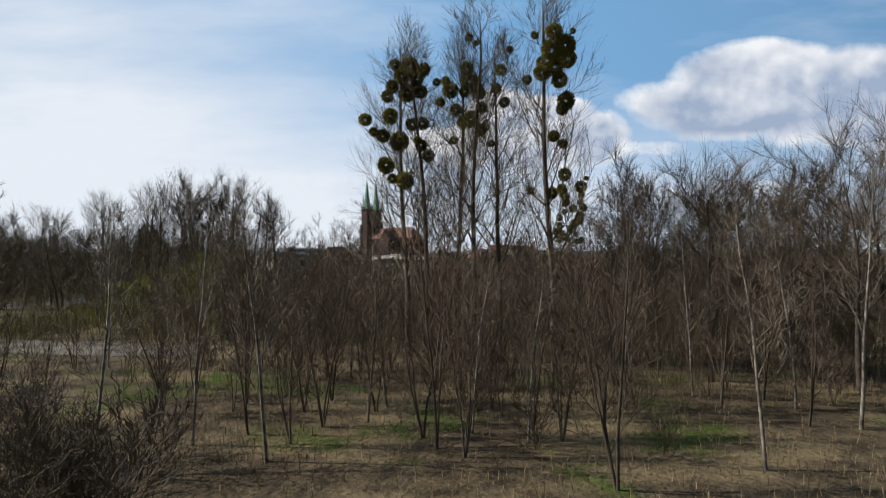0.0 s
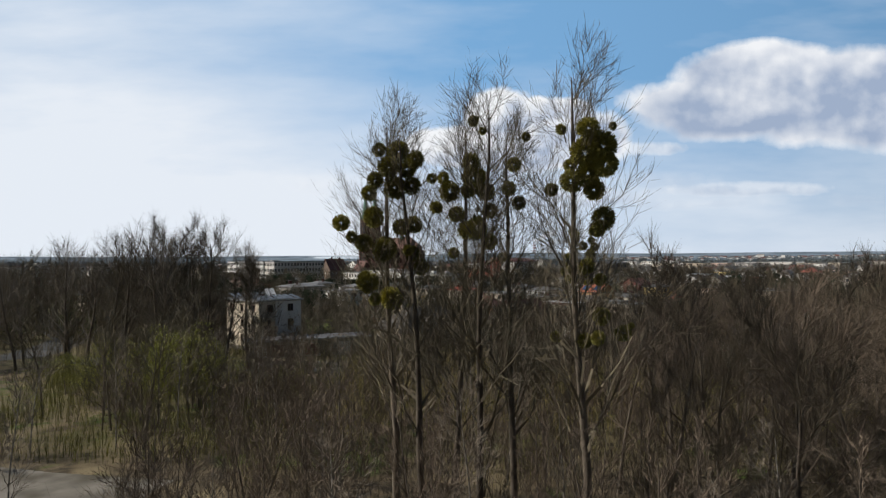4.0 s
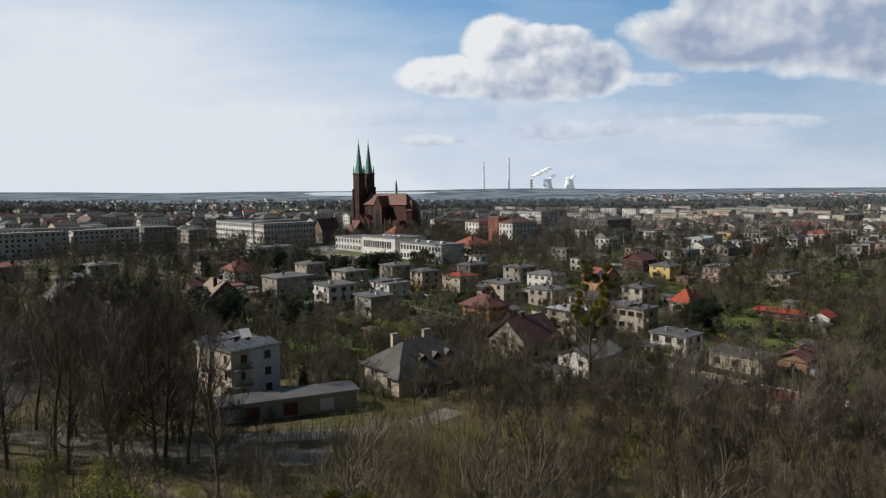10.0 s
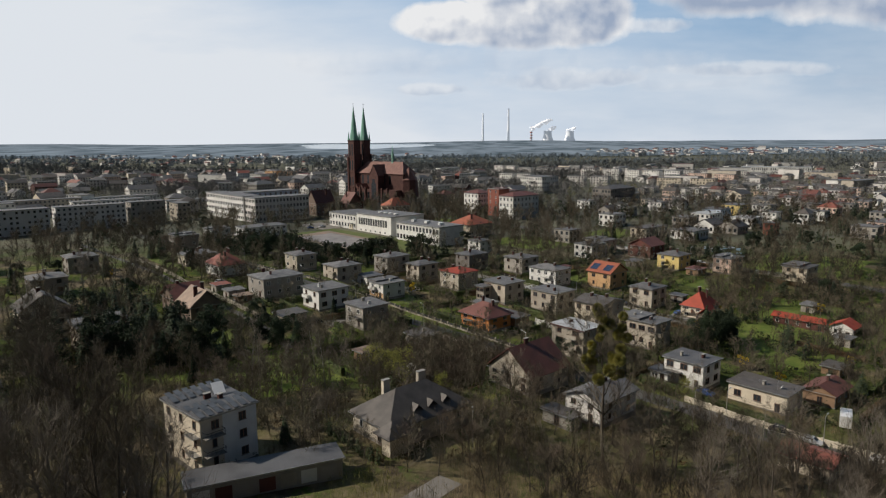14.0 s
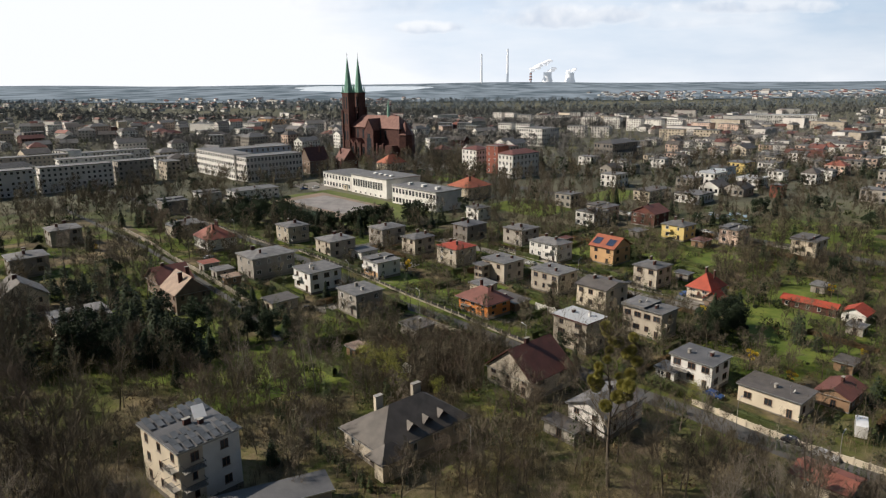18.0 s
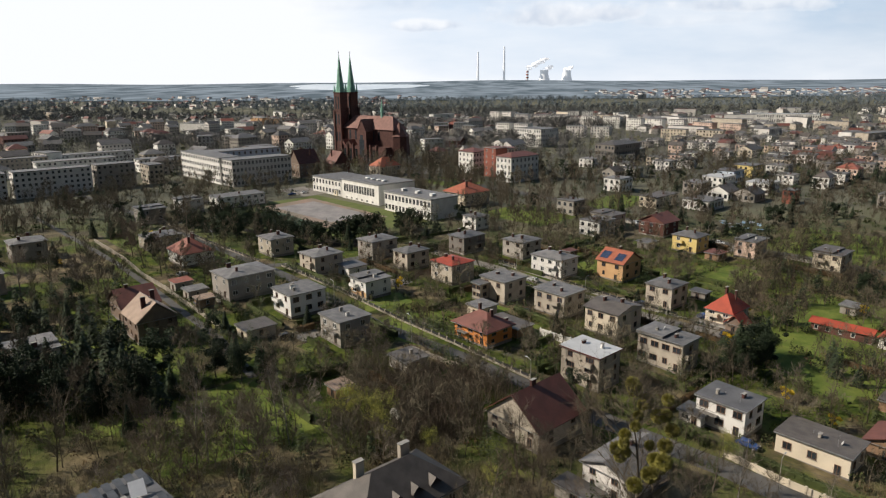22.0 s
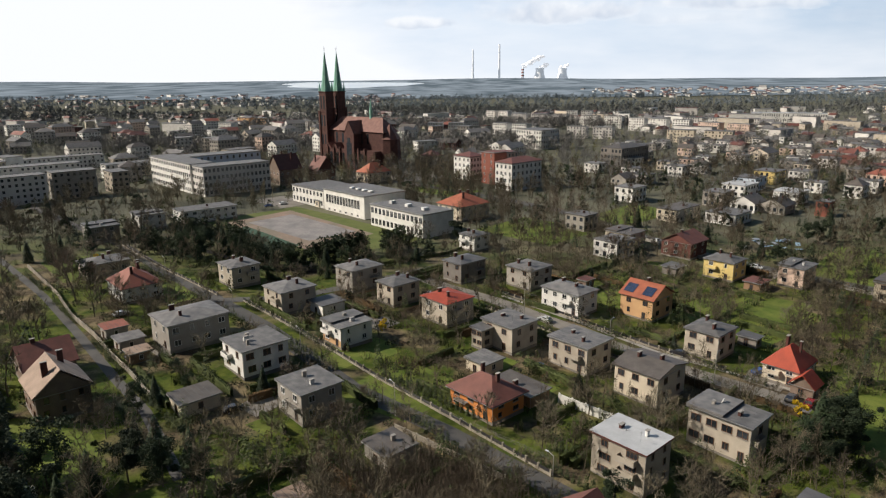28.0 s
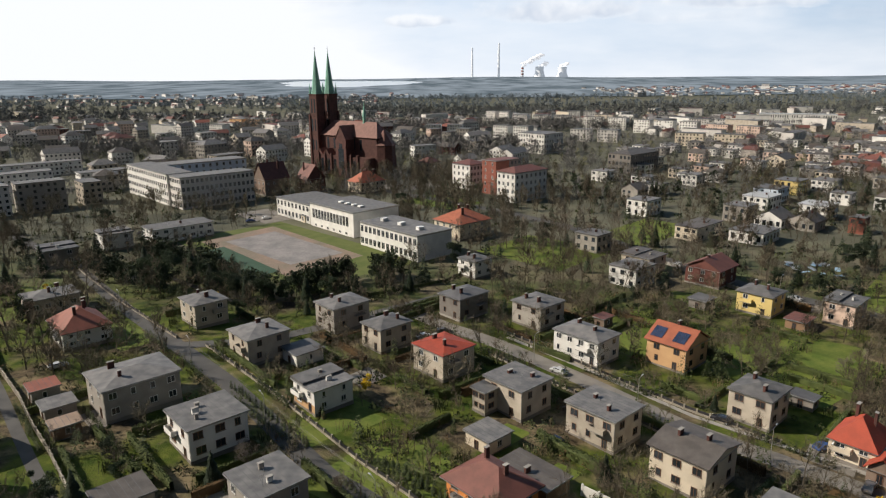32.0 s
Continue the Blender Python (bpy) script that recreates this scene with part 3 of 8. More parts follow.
def balcony(parent, face, along, z, w=3.0, out=1.2, rail="panel", material=None):
    """A balcony slab with its railing."""
    m = face @ pose(along, -0.004, z)
    slab = part("balcony", boxes((-w / 2, -out, -0.16, w / 2, 0, 0)), CONCRETE, parent, m=m)
    if rail == "panel":
        part("balustrade", boxes((-w / 2, -out, 0.004, w / 2, -out + 0.1, 0.95), (-w / 2, -out + 0.1, 0.004, -w / 2 + 0.1, 0, 0.95), (w / 2 - 0.1, -out + 0.1, 0.004, w / 2, 0, 0.95)), material or STUCCO["beige"], slab)
    else:
        rows = [(-w / 2, -out, 0.9, w / 2, -out + 0.05, 0.96), (-w / 2, -out, 0.9, -w / 2 + 0.05, 0, 0.96), (w / 2 - 0.05, -out, 0.9, w / 2, 0, 0.96)]
        rows += [(-w / 2 + i * 0.22, -out, 0.0, -w / 2 + i * 0.22 + 0.035, -out + 0.04, 0.9) for i in range(int(w / 0.22) + 1)]
        tagged(part("balustrade", boxes(*rows), DARKMETAL, slab), "thin dark metal balustrade", kind="stuff")


def chimney(parent, x, y, z0, z1, w=0.7, d=0.5, material=None):
    c = part("chimney", boxes((-w / 2, -d / 2, 0, w / 2, d / 2, z1 - z0), bevel=0.02), material or STUCCO["brick"], parent, m=pose(x, y, z0))
    part("chimney_cap", boxes((-w / 2 - 0.08, -d / 2 - 0.08, 0, w / 2 + 0.08, d / 2 + 0.08, 0.1)), CONCRETE, c, m=pose(0, 0, z1 - z0 + 0.003))


def slope_roof(w, d, kind, rise, over, axis="x", thick=0.16):
    """A hipped or gabled roof over the eaves rectangle from -over to w + over."""
    x0, y0, x1, y1 = -over, -over, w + over, d + over
    if kind == "hip":
        if w >= d:
            k = (y1 - y0) / 2
            ridge = [(x0 + k, (y0 + y1) / 2, rise), (x1 - k, (y0 + y1) / 2, rise)]
            fs = [(0, 1, 5, 4), (1, 2, 5), (2, 3, 4, 5), (3, 0, 4)]
        else:
            k = (x1 - x0) / 2
            ridge = [((x0 + x1) / 2, y0 + k, rise), ((x0 + x1) / 2, y1 - k, rise)]
            fs = [(0, 1, 4), (1, 2, 5, 4), (2, 3, 5), (3, 0, 4, 5)]
    elif axis == "x":
        ridge = [(x0, (y0 + y1) / 2, rise), (x1, (y0 + y1) / 2, rise)]
        fs = [(0, 1, 5, 4), (2, 3, 4, 5)]
    else:
        ridge = [((x0 + x1) / 2, y0, rise), ((x0 + x1) / 2, y1, rise)]
        fs = [(1, 2, 5, 4), (3, 0, 4, 5)]
    vs = [(x0, y0, 0), (x1, y0, 0), (x1, y1, 0), (x0, y1, 0)] + ridge
    bm = bmesh.new()
    v = [bm.verts.new(p) for p in vs]
    for f in fs:
        bm.faces.new([v[i] for i in f])
    bmesh.ops.recalc_face_normals(bm, faces=bm.faces[:])
    up = sum((f.normal.z for f in bm.faces), 0.0)
    if up < 0:
        bmesh.ops.reverse_faces(bm, faces=bm.faces[:])
    ret = bmesh.ops.extrude_face_region(bm, geom=bm.faces[:])
    bmesh.ops.translate(bm, vec=(0, 0, thick), verts=[g for g in ret["geom"] if isinstance(g, bmesh.types.BMVert)])
    bmesh.ops.recalc_face_normals(bm, faces=bm.faces[:])
    return bm


def gable_fill(w, d, rise, axis):
    """The walls under a gabled roof, as one solid prism."""
    bm = bmesh.new()
    if axis == "x":
        tris = [[(x, 0, 0), (x, d, 0), (x, d / 2, rise)] for x in (0, w)]
    else:
        tris = [[(0, y, 0), (w, y, 0), (w / 2, y, rise)] for y in (0, d)]
    a, b = [[bm.verts.new(p) for p in t] for t in tris]
    bm.faces.new(a)
    bm.faces.new(b[::-1])
    for i in range(3):
        bm.faces.new((a[i], a[(i + 1) % 3], b[(i + 1) % 3], b[i]))
    bmesh.ops.recalc_face_normals(bm, faces=bm.faces[:])
    return bm


def house(x, y, w, d, h, wall="beige", roof="flat", tiles="felt", label="", storeys=2, r=(2, 1.5), l=(2, 1.5), rise=3.0, axis="x", balc="", rail="panel",
          brown=False, ang=ANG, chim=2, seed=0, name="house", over=0.4, trim=None, base=0.7, category="house", door=True, extras=True, group="", back=True):
    """A house whose near eaves corner is at (x, y). Its right wall runs w along ang, its left wall d along ang + 90. r, l: windows to a storey, and their width."""
    rng = random.Random(seed or int(abs(x * 7 + y * 13)))
    brown = brown or (wall in ("beige", "grey", "dark", "cream") and rng.random() < 0.7)
    m = Matrix.Translation((x, y, 0)) @ pose(0, 0, 0, 0, 0, ang)
    corners = [m @ Vector(p) for p in ((0, 0, 0), (w, 0, 0), (w, d, 0), (0, d, 0))]
    zs = [gzf(c.x, c.y) for c in corners]
    z0 = zs[0]
    root = empty(name, m @ pose(0, 0, z0), label, category, group)
    o = over
    low = min(zs) - z0 - 0.3
    body = part("wall", boxes((o, o, low, w - o, d - o, h)), STUCCO[wall], root)
    if base:
        part("plinth", boxes((o - 0.05, o - 0.05, low, w - o + 0.05, d - o + 0.05, base)), STUCCO["dark"] if wall not in ("dark", "maroon") else CONCRETE, root, "darker plinth")
    rm = ROOF[tiles]
    if roof == "flat":
        bm = bmesh.new()
        box(bm, 0, 0, h + 0.003, w, d, h + 0.28)
        for v in bm.verts:
            if v.co.z > h + 0.2 and v.co.y > d * 0.5:
                v.co.z += 0.22
        part("roof", bm, rm, root)
        part("fascia", boxes((-0.04, -0.04, h + 0.05, w + 0.04, -0.003, h + 0.33), (-0.04, -0.003, h + 0.05, -0.003, d, h + 0.33)), trim or METAL, root, "metal roof edge")
        seams = [(0.3 + i * 1.05, 0.1, h + 0.27, 0.36 + i * 1.05, d - 0.1, h + 0.29) for i in range(int((w - 0.6) / 1.05))]
        bm = boxes(*seams)
        for v in bm.verts:
            if v.co.y > d * 0.5:
                v.co.z += 0.22
        part("roof_seam", bm, rm if tiles in ("darkfelt", "lightfelt") else ROOF["darkfelt"], root, "overlapping felt seams")
        if storeys > 1 and w > 8 and rng.random() < 0.6:
            a = rng.uniform(0.3, 0.55)
            part("upper_roof", boxes((0.02, d * a, h + 0.45, w - 0.02, d - 0.02, h + 0.85)), rm, root, "raised back half of the flat roof")
            part("roof_edge", boxes((0.0, d * a - 0.06, h + 0.5, w, d * a - 0.003, h + 0.89)), METAL if rng.random() < 0.4 else ROOF["darkfelt"], root)
        top = h + 0.4
    else:
        part("roof", slope_roof(w, d, roof, rise, 0.0 if roof == "hip" else 0.15, axis), rm, root, m=pose(0, 0, h + 0.004))
        if roof == "gable":
            part("gable_wall", gable_fill(w - 2 * o, d - 2 * o, rise * (1 - 2 * o / (d if axis == "x" else w)), axis), STUCCO[wall], root, m=pose(o, o, h))
        part("gutter", boxes((0, -0.1, h - 0.08, w, -0.005, h + 0.02), (-0.1, 0, h - 0.08, -0.005, d, h + 0.02)), METAL, root, "metal gutter")
        top = h + rise * 0.55
    fl = faces_of(w, d, o)
    sh = (h - base) / storeys
    wh = min(1.45, sh * 0.52)
    for key, (cnt, ww) in (("r", r), ("l", l)) + ():
        face, length = fl[key]
        for s in range(storeys):
            for i in range(cnt):
                a = length * (i + 0.5) / cnt + rng.uniform(-0.25, 0.25)
                if door and key == "l" and s == 0 and i == cnt - 1:
                    window(root, face, a, base - 0.3, 1.1, 2.15, True, False, "door")
                    continue
                w2 = ww if rng.random() < 0.75 else max(0.8, ww * 0.6)
                window(root, face, a, base + s * sh + sh * 0.32, round(w2, 1), round(wh, 2), brown, y < 285)
    if balc:
        face, length = fl[balc]
        for s in range(1, storeys):
            balcony(root, face, length * rng.choice((0.3, 0.7)), base + s * sh + 0.1, min(3.4, length * 0.45), 1.2, rail, STUCCO[wall])
    for i in range(chim):
        cx, cy = w * rng.uniform(0.25, 0.75), d * (0.3 + 0.4 * i / max(1, chim - 1) if chim > 1 else 0.5)
        chimney(root, cx, cy, top - (0.12 if roof == "flat" else 0.0), top + rng.uniform(0.7, 1.1) + (0 if roof == "flat" else rise * 0.5), rng.uniform(0.6, 1.3), 0.5, STUCCO[rng.choice(("brick", "grey", "white"))] if roof == "flat" else None)
    if extras and roof == "flat":
        bm = tube(bmesh.new(), (w * 0.5, d * 0.6, top - 0.1), (w * 0.5, d * 0.6, top + 0.5), 0.06, 0.06, 6)
        part("vent_pipe", bm, METAL, root)
        bm = tube(bmesh.new(), (w * 0.3, d * 0.25, top - 0.15), (w * 0.3, d * 0.25, top + 2.2), 0.025, 0.02, 4)
        for k in range(4):
            tube(bm, (w * 0.3 - 0.5, d * 0.25, top + 1.4 + 0.2 * k), (w * 0.3 + 0.5, d * 0.25, top + 1.4 + 0.2 * k), 0.015, 0.015, 3)
        part("aerial", bm, METAL, root, "thin metal roof aerial")
    part("downpipe", tube(bmesh.new(), (o - 0.12, o - 0.12, base * 0.3), (o - 0.12, o - 0.12, h), 0.05, 0.05, 6), METAL, root)
    return root


def dish(parent, x, y, z, turn=200):
    bm = bmesh.new()
    rings = [[bm.verts.new((math.cos(a) * r, r * r * 0.35, math.sin(a) * r)) for a in [2 * math.pi * i / 14 for i in range(14)]] for r in (0.08, 0.25, 0.42, 0.52)]
    for p, q in zip(rings, rings[1:]):
        for i in range(14):
            bm.faces.new((p[i], p[(i + 1) % 14], q[(i + 1) % 14], q[i]))
    bm.faces.new(rings[0][::-1])
    bmesh.ops.solidify(bm, geom=bm.faces[:], thickness=0.03)
    d = part("satellite_dish", bm, FRAME_W, parent, "white satellite dish", m=pose(x, y, z, -25, 0, turn))
    part("dish_mast", tube(bmesh.new(), (0, 0.05, -0.8), (0, 0.05, 0), 0.03, 0.03, 6), METAL, d)


GREY_LABEL = "grey stuccoed two-storey cube house with flat felt roof"
house(-62.6, 263.9, 15.6, 12.6, 7.0, "grey", "hip", "felt", "long grey two-storey house with low hipped felt roof", rise=1.2, r=(4, 1.6), l=(2, 1.2), chim=2, balc="")
house(-41.6, 250.8, 11.8, 10.8, 6.6, "white", "flat", "felt", "white and pale blue modernised house with dark windows", r=(3, 1.8), l=(2, 1.8), brown=True, balc="l", chim=3)
house(-25.2, 232.1, 9.8, 10.0, 6.6, "grey", "flat", "felt", GREY_LABEL + " beside a street", r=(2, 1.4), l=(2, 1.4), balc="l", rail="bars")
house(-63.2, 315.2, 9.9, 11.0, 6.6, "beige", "hip", "felt", "beige house with low grey hipped roof", rise=1.2, balc="r")
house(-42.6, 291.7, 11.6, 11.0, 6.6, "beige", "hip", "felt", "beige house with a pink base and low hipped roof", rise=1.2, balc="l", r=(2, 1.2))
house(-25.9, 313.3, 12.2, 10.0, 7.0, "grey", "hip", "felt", "grey house with dark balcony awning and low hipped roof", rise=1.2, balc="r", rail="bars")
house(-12.5, 300.6, 10.6, 8.8, 6.4, "beige", "hip", "felt", "beige house with low grey hipped roof", rise=1.1)
orange_base = house(-23.1, 268.9, 10.0, 9.1, 5.5, "white", "flat", "felt", "white house with orange base and flat roof", r=(2, 1.2), l=(2, 1.8), balc="l")
part("lower_wall", boxes((0.385, 0.6, 0.1, 0.398, 8.6, 2.3)), STUCCO["peach"], orange_base, "orange rendered lower wall")
house(2.8, 285.4, 10.6, 11.2, 6.6, "beige", "hip", "red", "beige house with bright red low hipped roof", rise=1.3, balc="r")
house(7.7, 323.2, 12.0, 9.4, 6.6, "dark", "hip", "darkfelt", "dark grey house with low hipped roof", rise=1.2, balc="r", rail="bars")
house(29.2, 316.2, 11.0, 11.0, 6.6, "grey", "hip", "felt", "grey house with low hipped roof", rise=1.2, balc="r")
house(39.6, 293.9, 9.7, 14.0, 6.6, "white", "hip", "felt", "white two-storey house with grey roof and many windows", rise=1.3, l=(4, 1.5), r=(2, 1.5), balc="l")
house(18.4, 268.5, 10.2, 11.0, 6.8, "beige", "flat", "felt", "beige house with glazed annex and flat roof", r=(2, 1.2), l=(2, 1.5))
house(11.2, 270.8, 4.6, 4.4, 5.2, "beige", "flat", "felt", "glazed annex of a beige house", r=(1, 1.6), l=(2, 1.6), chim=0, name="annex", extras=False, door=False, category="annex", back=False)
house(34.3, 257.6, 10.2, 11.8, 6.8, "beige", "flat", "felt", "beige cube house with balcony and flat grey roof", balc="l", l=(3, 1.7))
house(45.9, 243.3, 12.0, 11.2, 7.0, "cream", "gable", "slate", "cream house with shallow dark roof", rise=1.4, axis="y", r=(2, 1.4), l=(3, 1.6), chim=2)
flat_house = house(34.3, 213.2, 8.8, 11.2, 8.0, "beige", "flat", "lightfelt", "beige and brick house with pale flat roof and long balconies", storeys=3, base=0.6, r=(2, 0.8), l=(2, 2.2), balc="l", rail="panel", trim=STUCCO["maroon"])
dish(flat_house, 0.3, 9.5, 5.2)
house(67.6, 266.2, 10.0, 9.4, 6.8, "beige", "hip", "felt", "beige house with ribbed grey roof", rise=1.2, r=(2, 1.5), l=(2, 1.8))
grey_big = house(55.9, 222.9, 8.5, 12.6, 7.6, "beige", "flat", "felt", "long beige house with loggias and grey flat roof", r=(1, 1.5), l=(4, 2.0), balc="r", brown=True)
dish(grey_big, 5, 8, 8.9)
orange_house = house(11.1, 234.5, 10.8, 13.6, 4.4, "orange", "hip", "maroon", "orange house with rust-red hipped roof and wooden balcony", rise=3.2, r=(2, 1.6), l=(3, 1.6), balc="l", rail="bars", brown=True, chim=2, over=0.8)
dish(orange_house, 0.5, 5, 2.8)
house(11.0, 256.3, 6.9, 6.9, 2.8, "cream", "flat", "felt", "small cream garage with flat roof", storeys=1, r=(1, 1.2), l=(1, 1.2), chim=0, name="garage", category="garage", extras=False, base=0.2, back=False)
house(96.9, 326.8, 10.3, 11.0, 6.4, "yellow", "hip", "felt", "yellow house with grey hipped roof", rise=1.5, balc="l")
house(115.7, 318.7, 11.4, 8.6, 6.6, "pink", "flat", "felt", "pinkish cream house with flat roof", balc="r")
house(138, 302, 12, 10, 6.4, "cream", "flat", "slate", "cream house with dark flat roof", balc="l")
house(73.9, 366.4, 11.5, 12.0, 6.2, "cream", "flat", "slate", "cream house with mauve-grey roof beside a road", balc="l")
house(92.4, 352.9, 13.0, 12.5, 6.0, "maroon", "gable", "maroon", "dark red house with steep roof", rise=3.2, axis="x", l=(3, 1.4), chim=1)
house(13.9, 361.7, 8.8, 9.0, 6.2, "white", "hip", "felt", "white cube house with grey roof", rise=1.0, balc="l")
house(-111.7, 321.9, 14.0, 10.5, 4.8, "beige", "hip", "felt", "low beige house with grey roof", storeys=1, rise=1.4, r=(4, 1.4))
house(-89.4, 298.4, 12.0, 14.5, 4.6, "white", "hip", "rust", "white house with steep red-brown hipped roof and dormers", rise=4.2, r=(3, 1.5), l=(3, 1.5), chim=3, balc="l")
house(-48.8, 233.9, 8.6, 7.0, 2.8, "cream", "flat", "slate", "cream garage with flat dark roof", storeys=1, r=(1, 1.0), l=(1, 2.2), chim=0, name="garage", category="garage", extras=False, base=0.2, back=False)
house(-8.1, 218.3, 7.2, 7.4, 2.9, "grey", "flat", "slate", "low grey outbuilding with flat dark roof", storeys=1, r=(1, 0.8), l=(1, 0.8), chim=1, name="outbuilding", category="shed", extras=False, base=0.2, back=False)
# solar house: orange gable with panels
sol = house(59.5, 291.2, 11.5, 11.0, 6.4, "peach", "gable", "orange", "peach house with orange tiled roof and solar panels", rise=3.4, axis="y", l=(2, 1.5), r=(2, 1.5), brown=True, chim=1)


def solar(parent, x, y, z, nx, ny, tilt, turn=0, w=1.0, l=1.7, me=None):
    for i in range(nx):
        for j in range(ny):
            part("solar_panel" if me is None else "roof_panel", me or SOLAR_ME, None, parent, m=pose(x, y, z, tilt, 0, turn) @ pose(i * (w + 0.04), j * (l + 0.04), 0))


bm = boxes((0, 0, 0, 1.0, 1.7, 0.04))
SOLAR_ME = bpy.data.meshes.new("solar_panel")
bm.to_mesh(SOLAR_ME)
bm.free()
SOLAR_ME.materials.append(SOLAR)
solar(sol, 1.0, 10.2, 7.32, 3, 2, 30.2, -90)
solar(sol, 1.0, 4.4, 7.32, 3, 2, 30.2, -90)
# three-storey block with tilted panels on the roof
GREY_PANEL = bpy.data.meshes.new("roof_panel")
bm = boxes((0, 0, 0, 1.0, 1.7, 0.05))
bm.to_mesh(GREY_PANEL)
bm.free()
GREY_PANEL.materials.append(mat("grey_panel", (0.095, 0.10, 0.108), (0.06, 0.064, 0.07), 0.6, 4, 0.45))
block = house(-39.6, 145.2, 10.8, 13.6, 10.2, "cream", "flat", "darkfelt", "three-storey pale block with grey panels on its flat roof", storeys=3, r=(2, 1.3), l=(3, 1.0), chim=0, base=0.9, extras=False, ang=48)
bf = faces_of(10.8, 13.6, 0.4)
for fl_i in (1, 2):
    balcony(block, bf["r"][0], 1.9, 0.9 + 3.1 * fl_i + 0.1, 3.4, 1.3, "bars")
    balcony(block, bf["l"][0], bf["l"][1] - 1.9, 0.9 + 3.1 * fl_i + 0.1, 3.0, 1.2, "bars")
for i in range(7):
    for k, (py, pn) in enumerate(((0.2, 2), (4.3, 1), (9.2, 2))):
        if i == 4 and k == 1 or i == 5 and k == 1:
            continue
        solar(block, 0.3 + i * 1.5, py, 10.62 + (0.22 if k == 2 else 0.0), 1, pn, 12, 0, 1.2, me=GREY_PANEL)
# flat white stands in for the sky mirrored by this panel
part("tilted_reflector", boxes((0, 0, 0, 2.0, 2.4, 0.06)), mat("sky_reflection_white", (0.9, 0.9, 0.9), (0.85, 0.85, 0.85), 1, 8, 0.5, bump=0), block, "tilted roof panel painted white for its sky reflection", m=pose(6.6, 7.2, 10.95, 38, 0, -12))
part("reflector_stand", boxes((7.0, 8.6, 10.4, 7.15, 8.75, 12.1), (8.3, 8.4, 10.4, 8.45, 8.55, 12.1)), METAL, block)
part("white_cladding", boxes((4.2, 0.385, 0.9, 10.42, 0.398, 10.1)), STUCCO["white"], block, "white rendered wall panel")
chimney(block, 5.4, 7.4, 10.5, 11.5, 1.2, 0.6)
chimney(block, 7.0, 6.0, 10.5, 11.3, 0.8, 0.6)
# villa with dark hipped roofs
villa = house(-10.8, 156.7, 20.5, 13.0, 3.9, "beige", "hip", "slate", "villa with large dark hipped roofs and dormers", storeys=1, rise=4.6, r=(4, 1.5), l=(2, 1.5), chim=0, over=0.7, back=False)
part("porch_roof", slope_roof(6.5, 5.0, "hip", 2.2, 0.0), ROOF["slate"], villa, "dark porch roof", m=pose(-1.6, -2.2, 3.4))
part("porch_wall", boxes((-1.0, -1.6, -1.0, 4.3, 0.8, 3.38)), STUCCO["cream"], villa)
for k in (5.5, 9.0, 12.5):
    part("dormer", slope_roof(2.0, 2.6, "gable", 1.0, 0.1, "y"), ROOF["slate"], villa, "small roof dormer", m=pose(k + 1.5, 1.6, 5.3))
    part("dormer_wall", boxes((0.1, 0.3, 0, 1.9, 2.4, 0.9)), STUCCO["cream"], villa, m=pose(k + 1.5, 1.6, 4.4))
chimney(villa, 5.6, 8.4, 5.8, 10.0, 1.5, 0.8, STUCCO["cream"])
chimney(villa, 14.0, 8.2, 5.8, 9.8, 1.8, 0.8, STUCCO["beige"])
# big maroon gabled house among trees
house(17.6, 186.8, 14.0, 13.8, 4.2, "beige", "gable", "maroon", "tan house with huge dark maroon gabled roof", rise=5.6, axis="x", l=(3, 1.3), r=(2, 1.3), brown=True, chim=1)
house(29.5, 171.2, 13.5, 9.4, 5.0, "pale", "gable", "felt", "pale rendered house with shallow grey roof", rise=1.9, axis="x", r=(2, 1.1), l=(2, 1.2), brown=True, chim=1)
house(23.4, 169.0, 4.2, 8.0, 2.6, "grey", "flat", "slate", "low grey garage lean-to", storeys=1, r=(1, 0.8), l=(1, 2.2), chim=0, name="lean_to", category="garage", extras=False, back=False)
# white modern flat house
wf = house(58.4, 194.5, 9.2, 10.8, 6.2, "white", "flat", "darkfelt", "white modern house with dark flat roof and terrace", r=(2, 1.8), l=(3, 1.8), brown=True, balc="l", rail="bars", chim=2)
house(51.5, 198.4, 5.0, 5.5, 2.7, "white", "flat", "darkfelt", "low white terrace wing with dark roof", storeys=1, r=(1, 1.4), l=(2, 1.6), chim=0, name="terrace_wing", category="annex", extras=False, back=False)
# bungalow along the road
bung = house(71.8, 182.2, 9.0, 13.6, 4.2, "cream", "flat", "slate", "long cream bungalow with flat dark roof", storeys=1, base=0.4, l=(3, 1.6), r=(2, 1.2), chim=1, brown=True)
dish(bung, 4, 3.2, 4.9)
house(84.5, 186.5, 10, 7.5, 3.0, "brown", "gable", "maroon", "low brown house with dark red roof", storeys=1, rise=1.6, r=(2, 1.2), l=(1, 1.2), chim=1, base=0.3)
house(64.6, 152.6, 7.5, 9.5, 2.8, "cream", "gable", "rust", "low shed with faded red roof among bushes", storeys=1, rise=1.1, axis="y", r=(1, 1.0), l=(2, 1.0), chim=0, base=0.2, name="shed", category="shed", back=False)
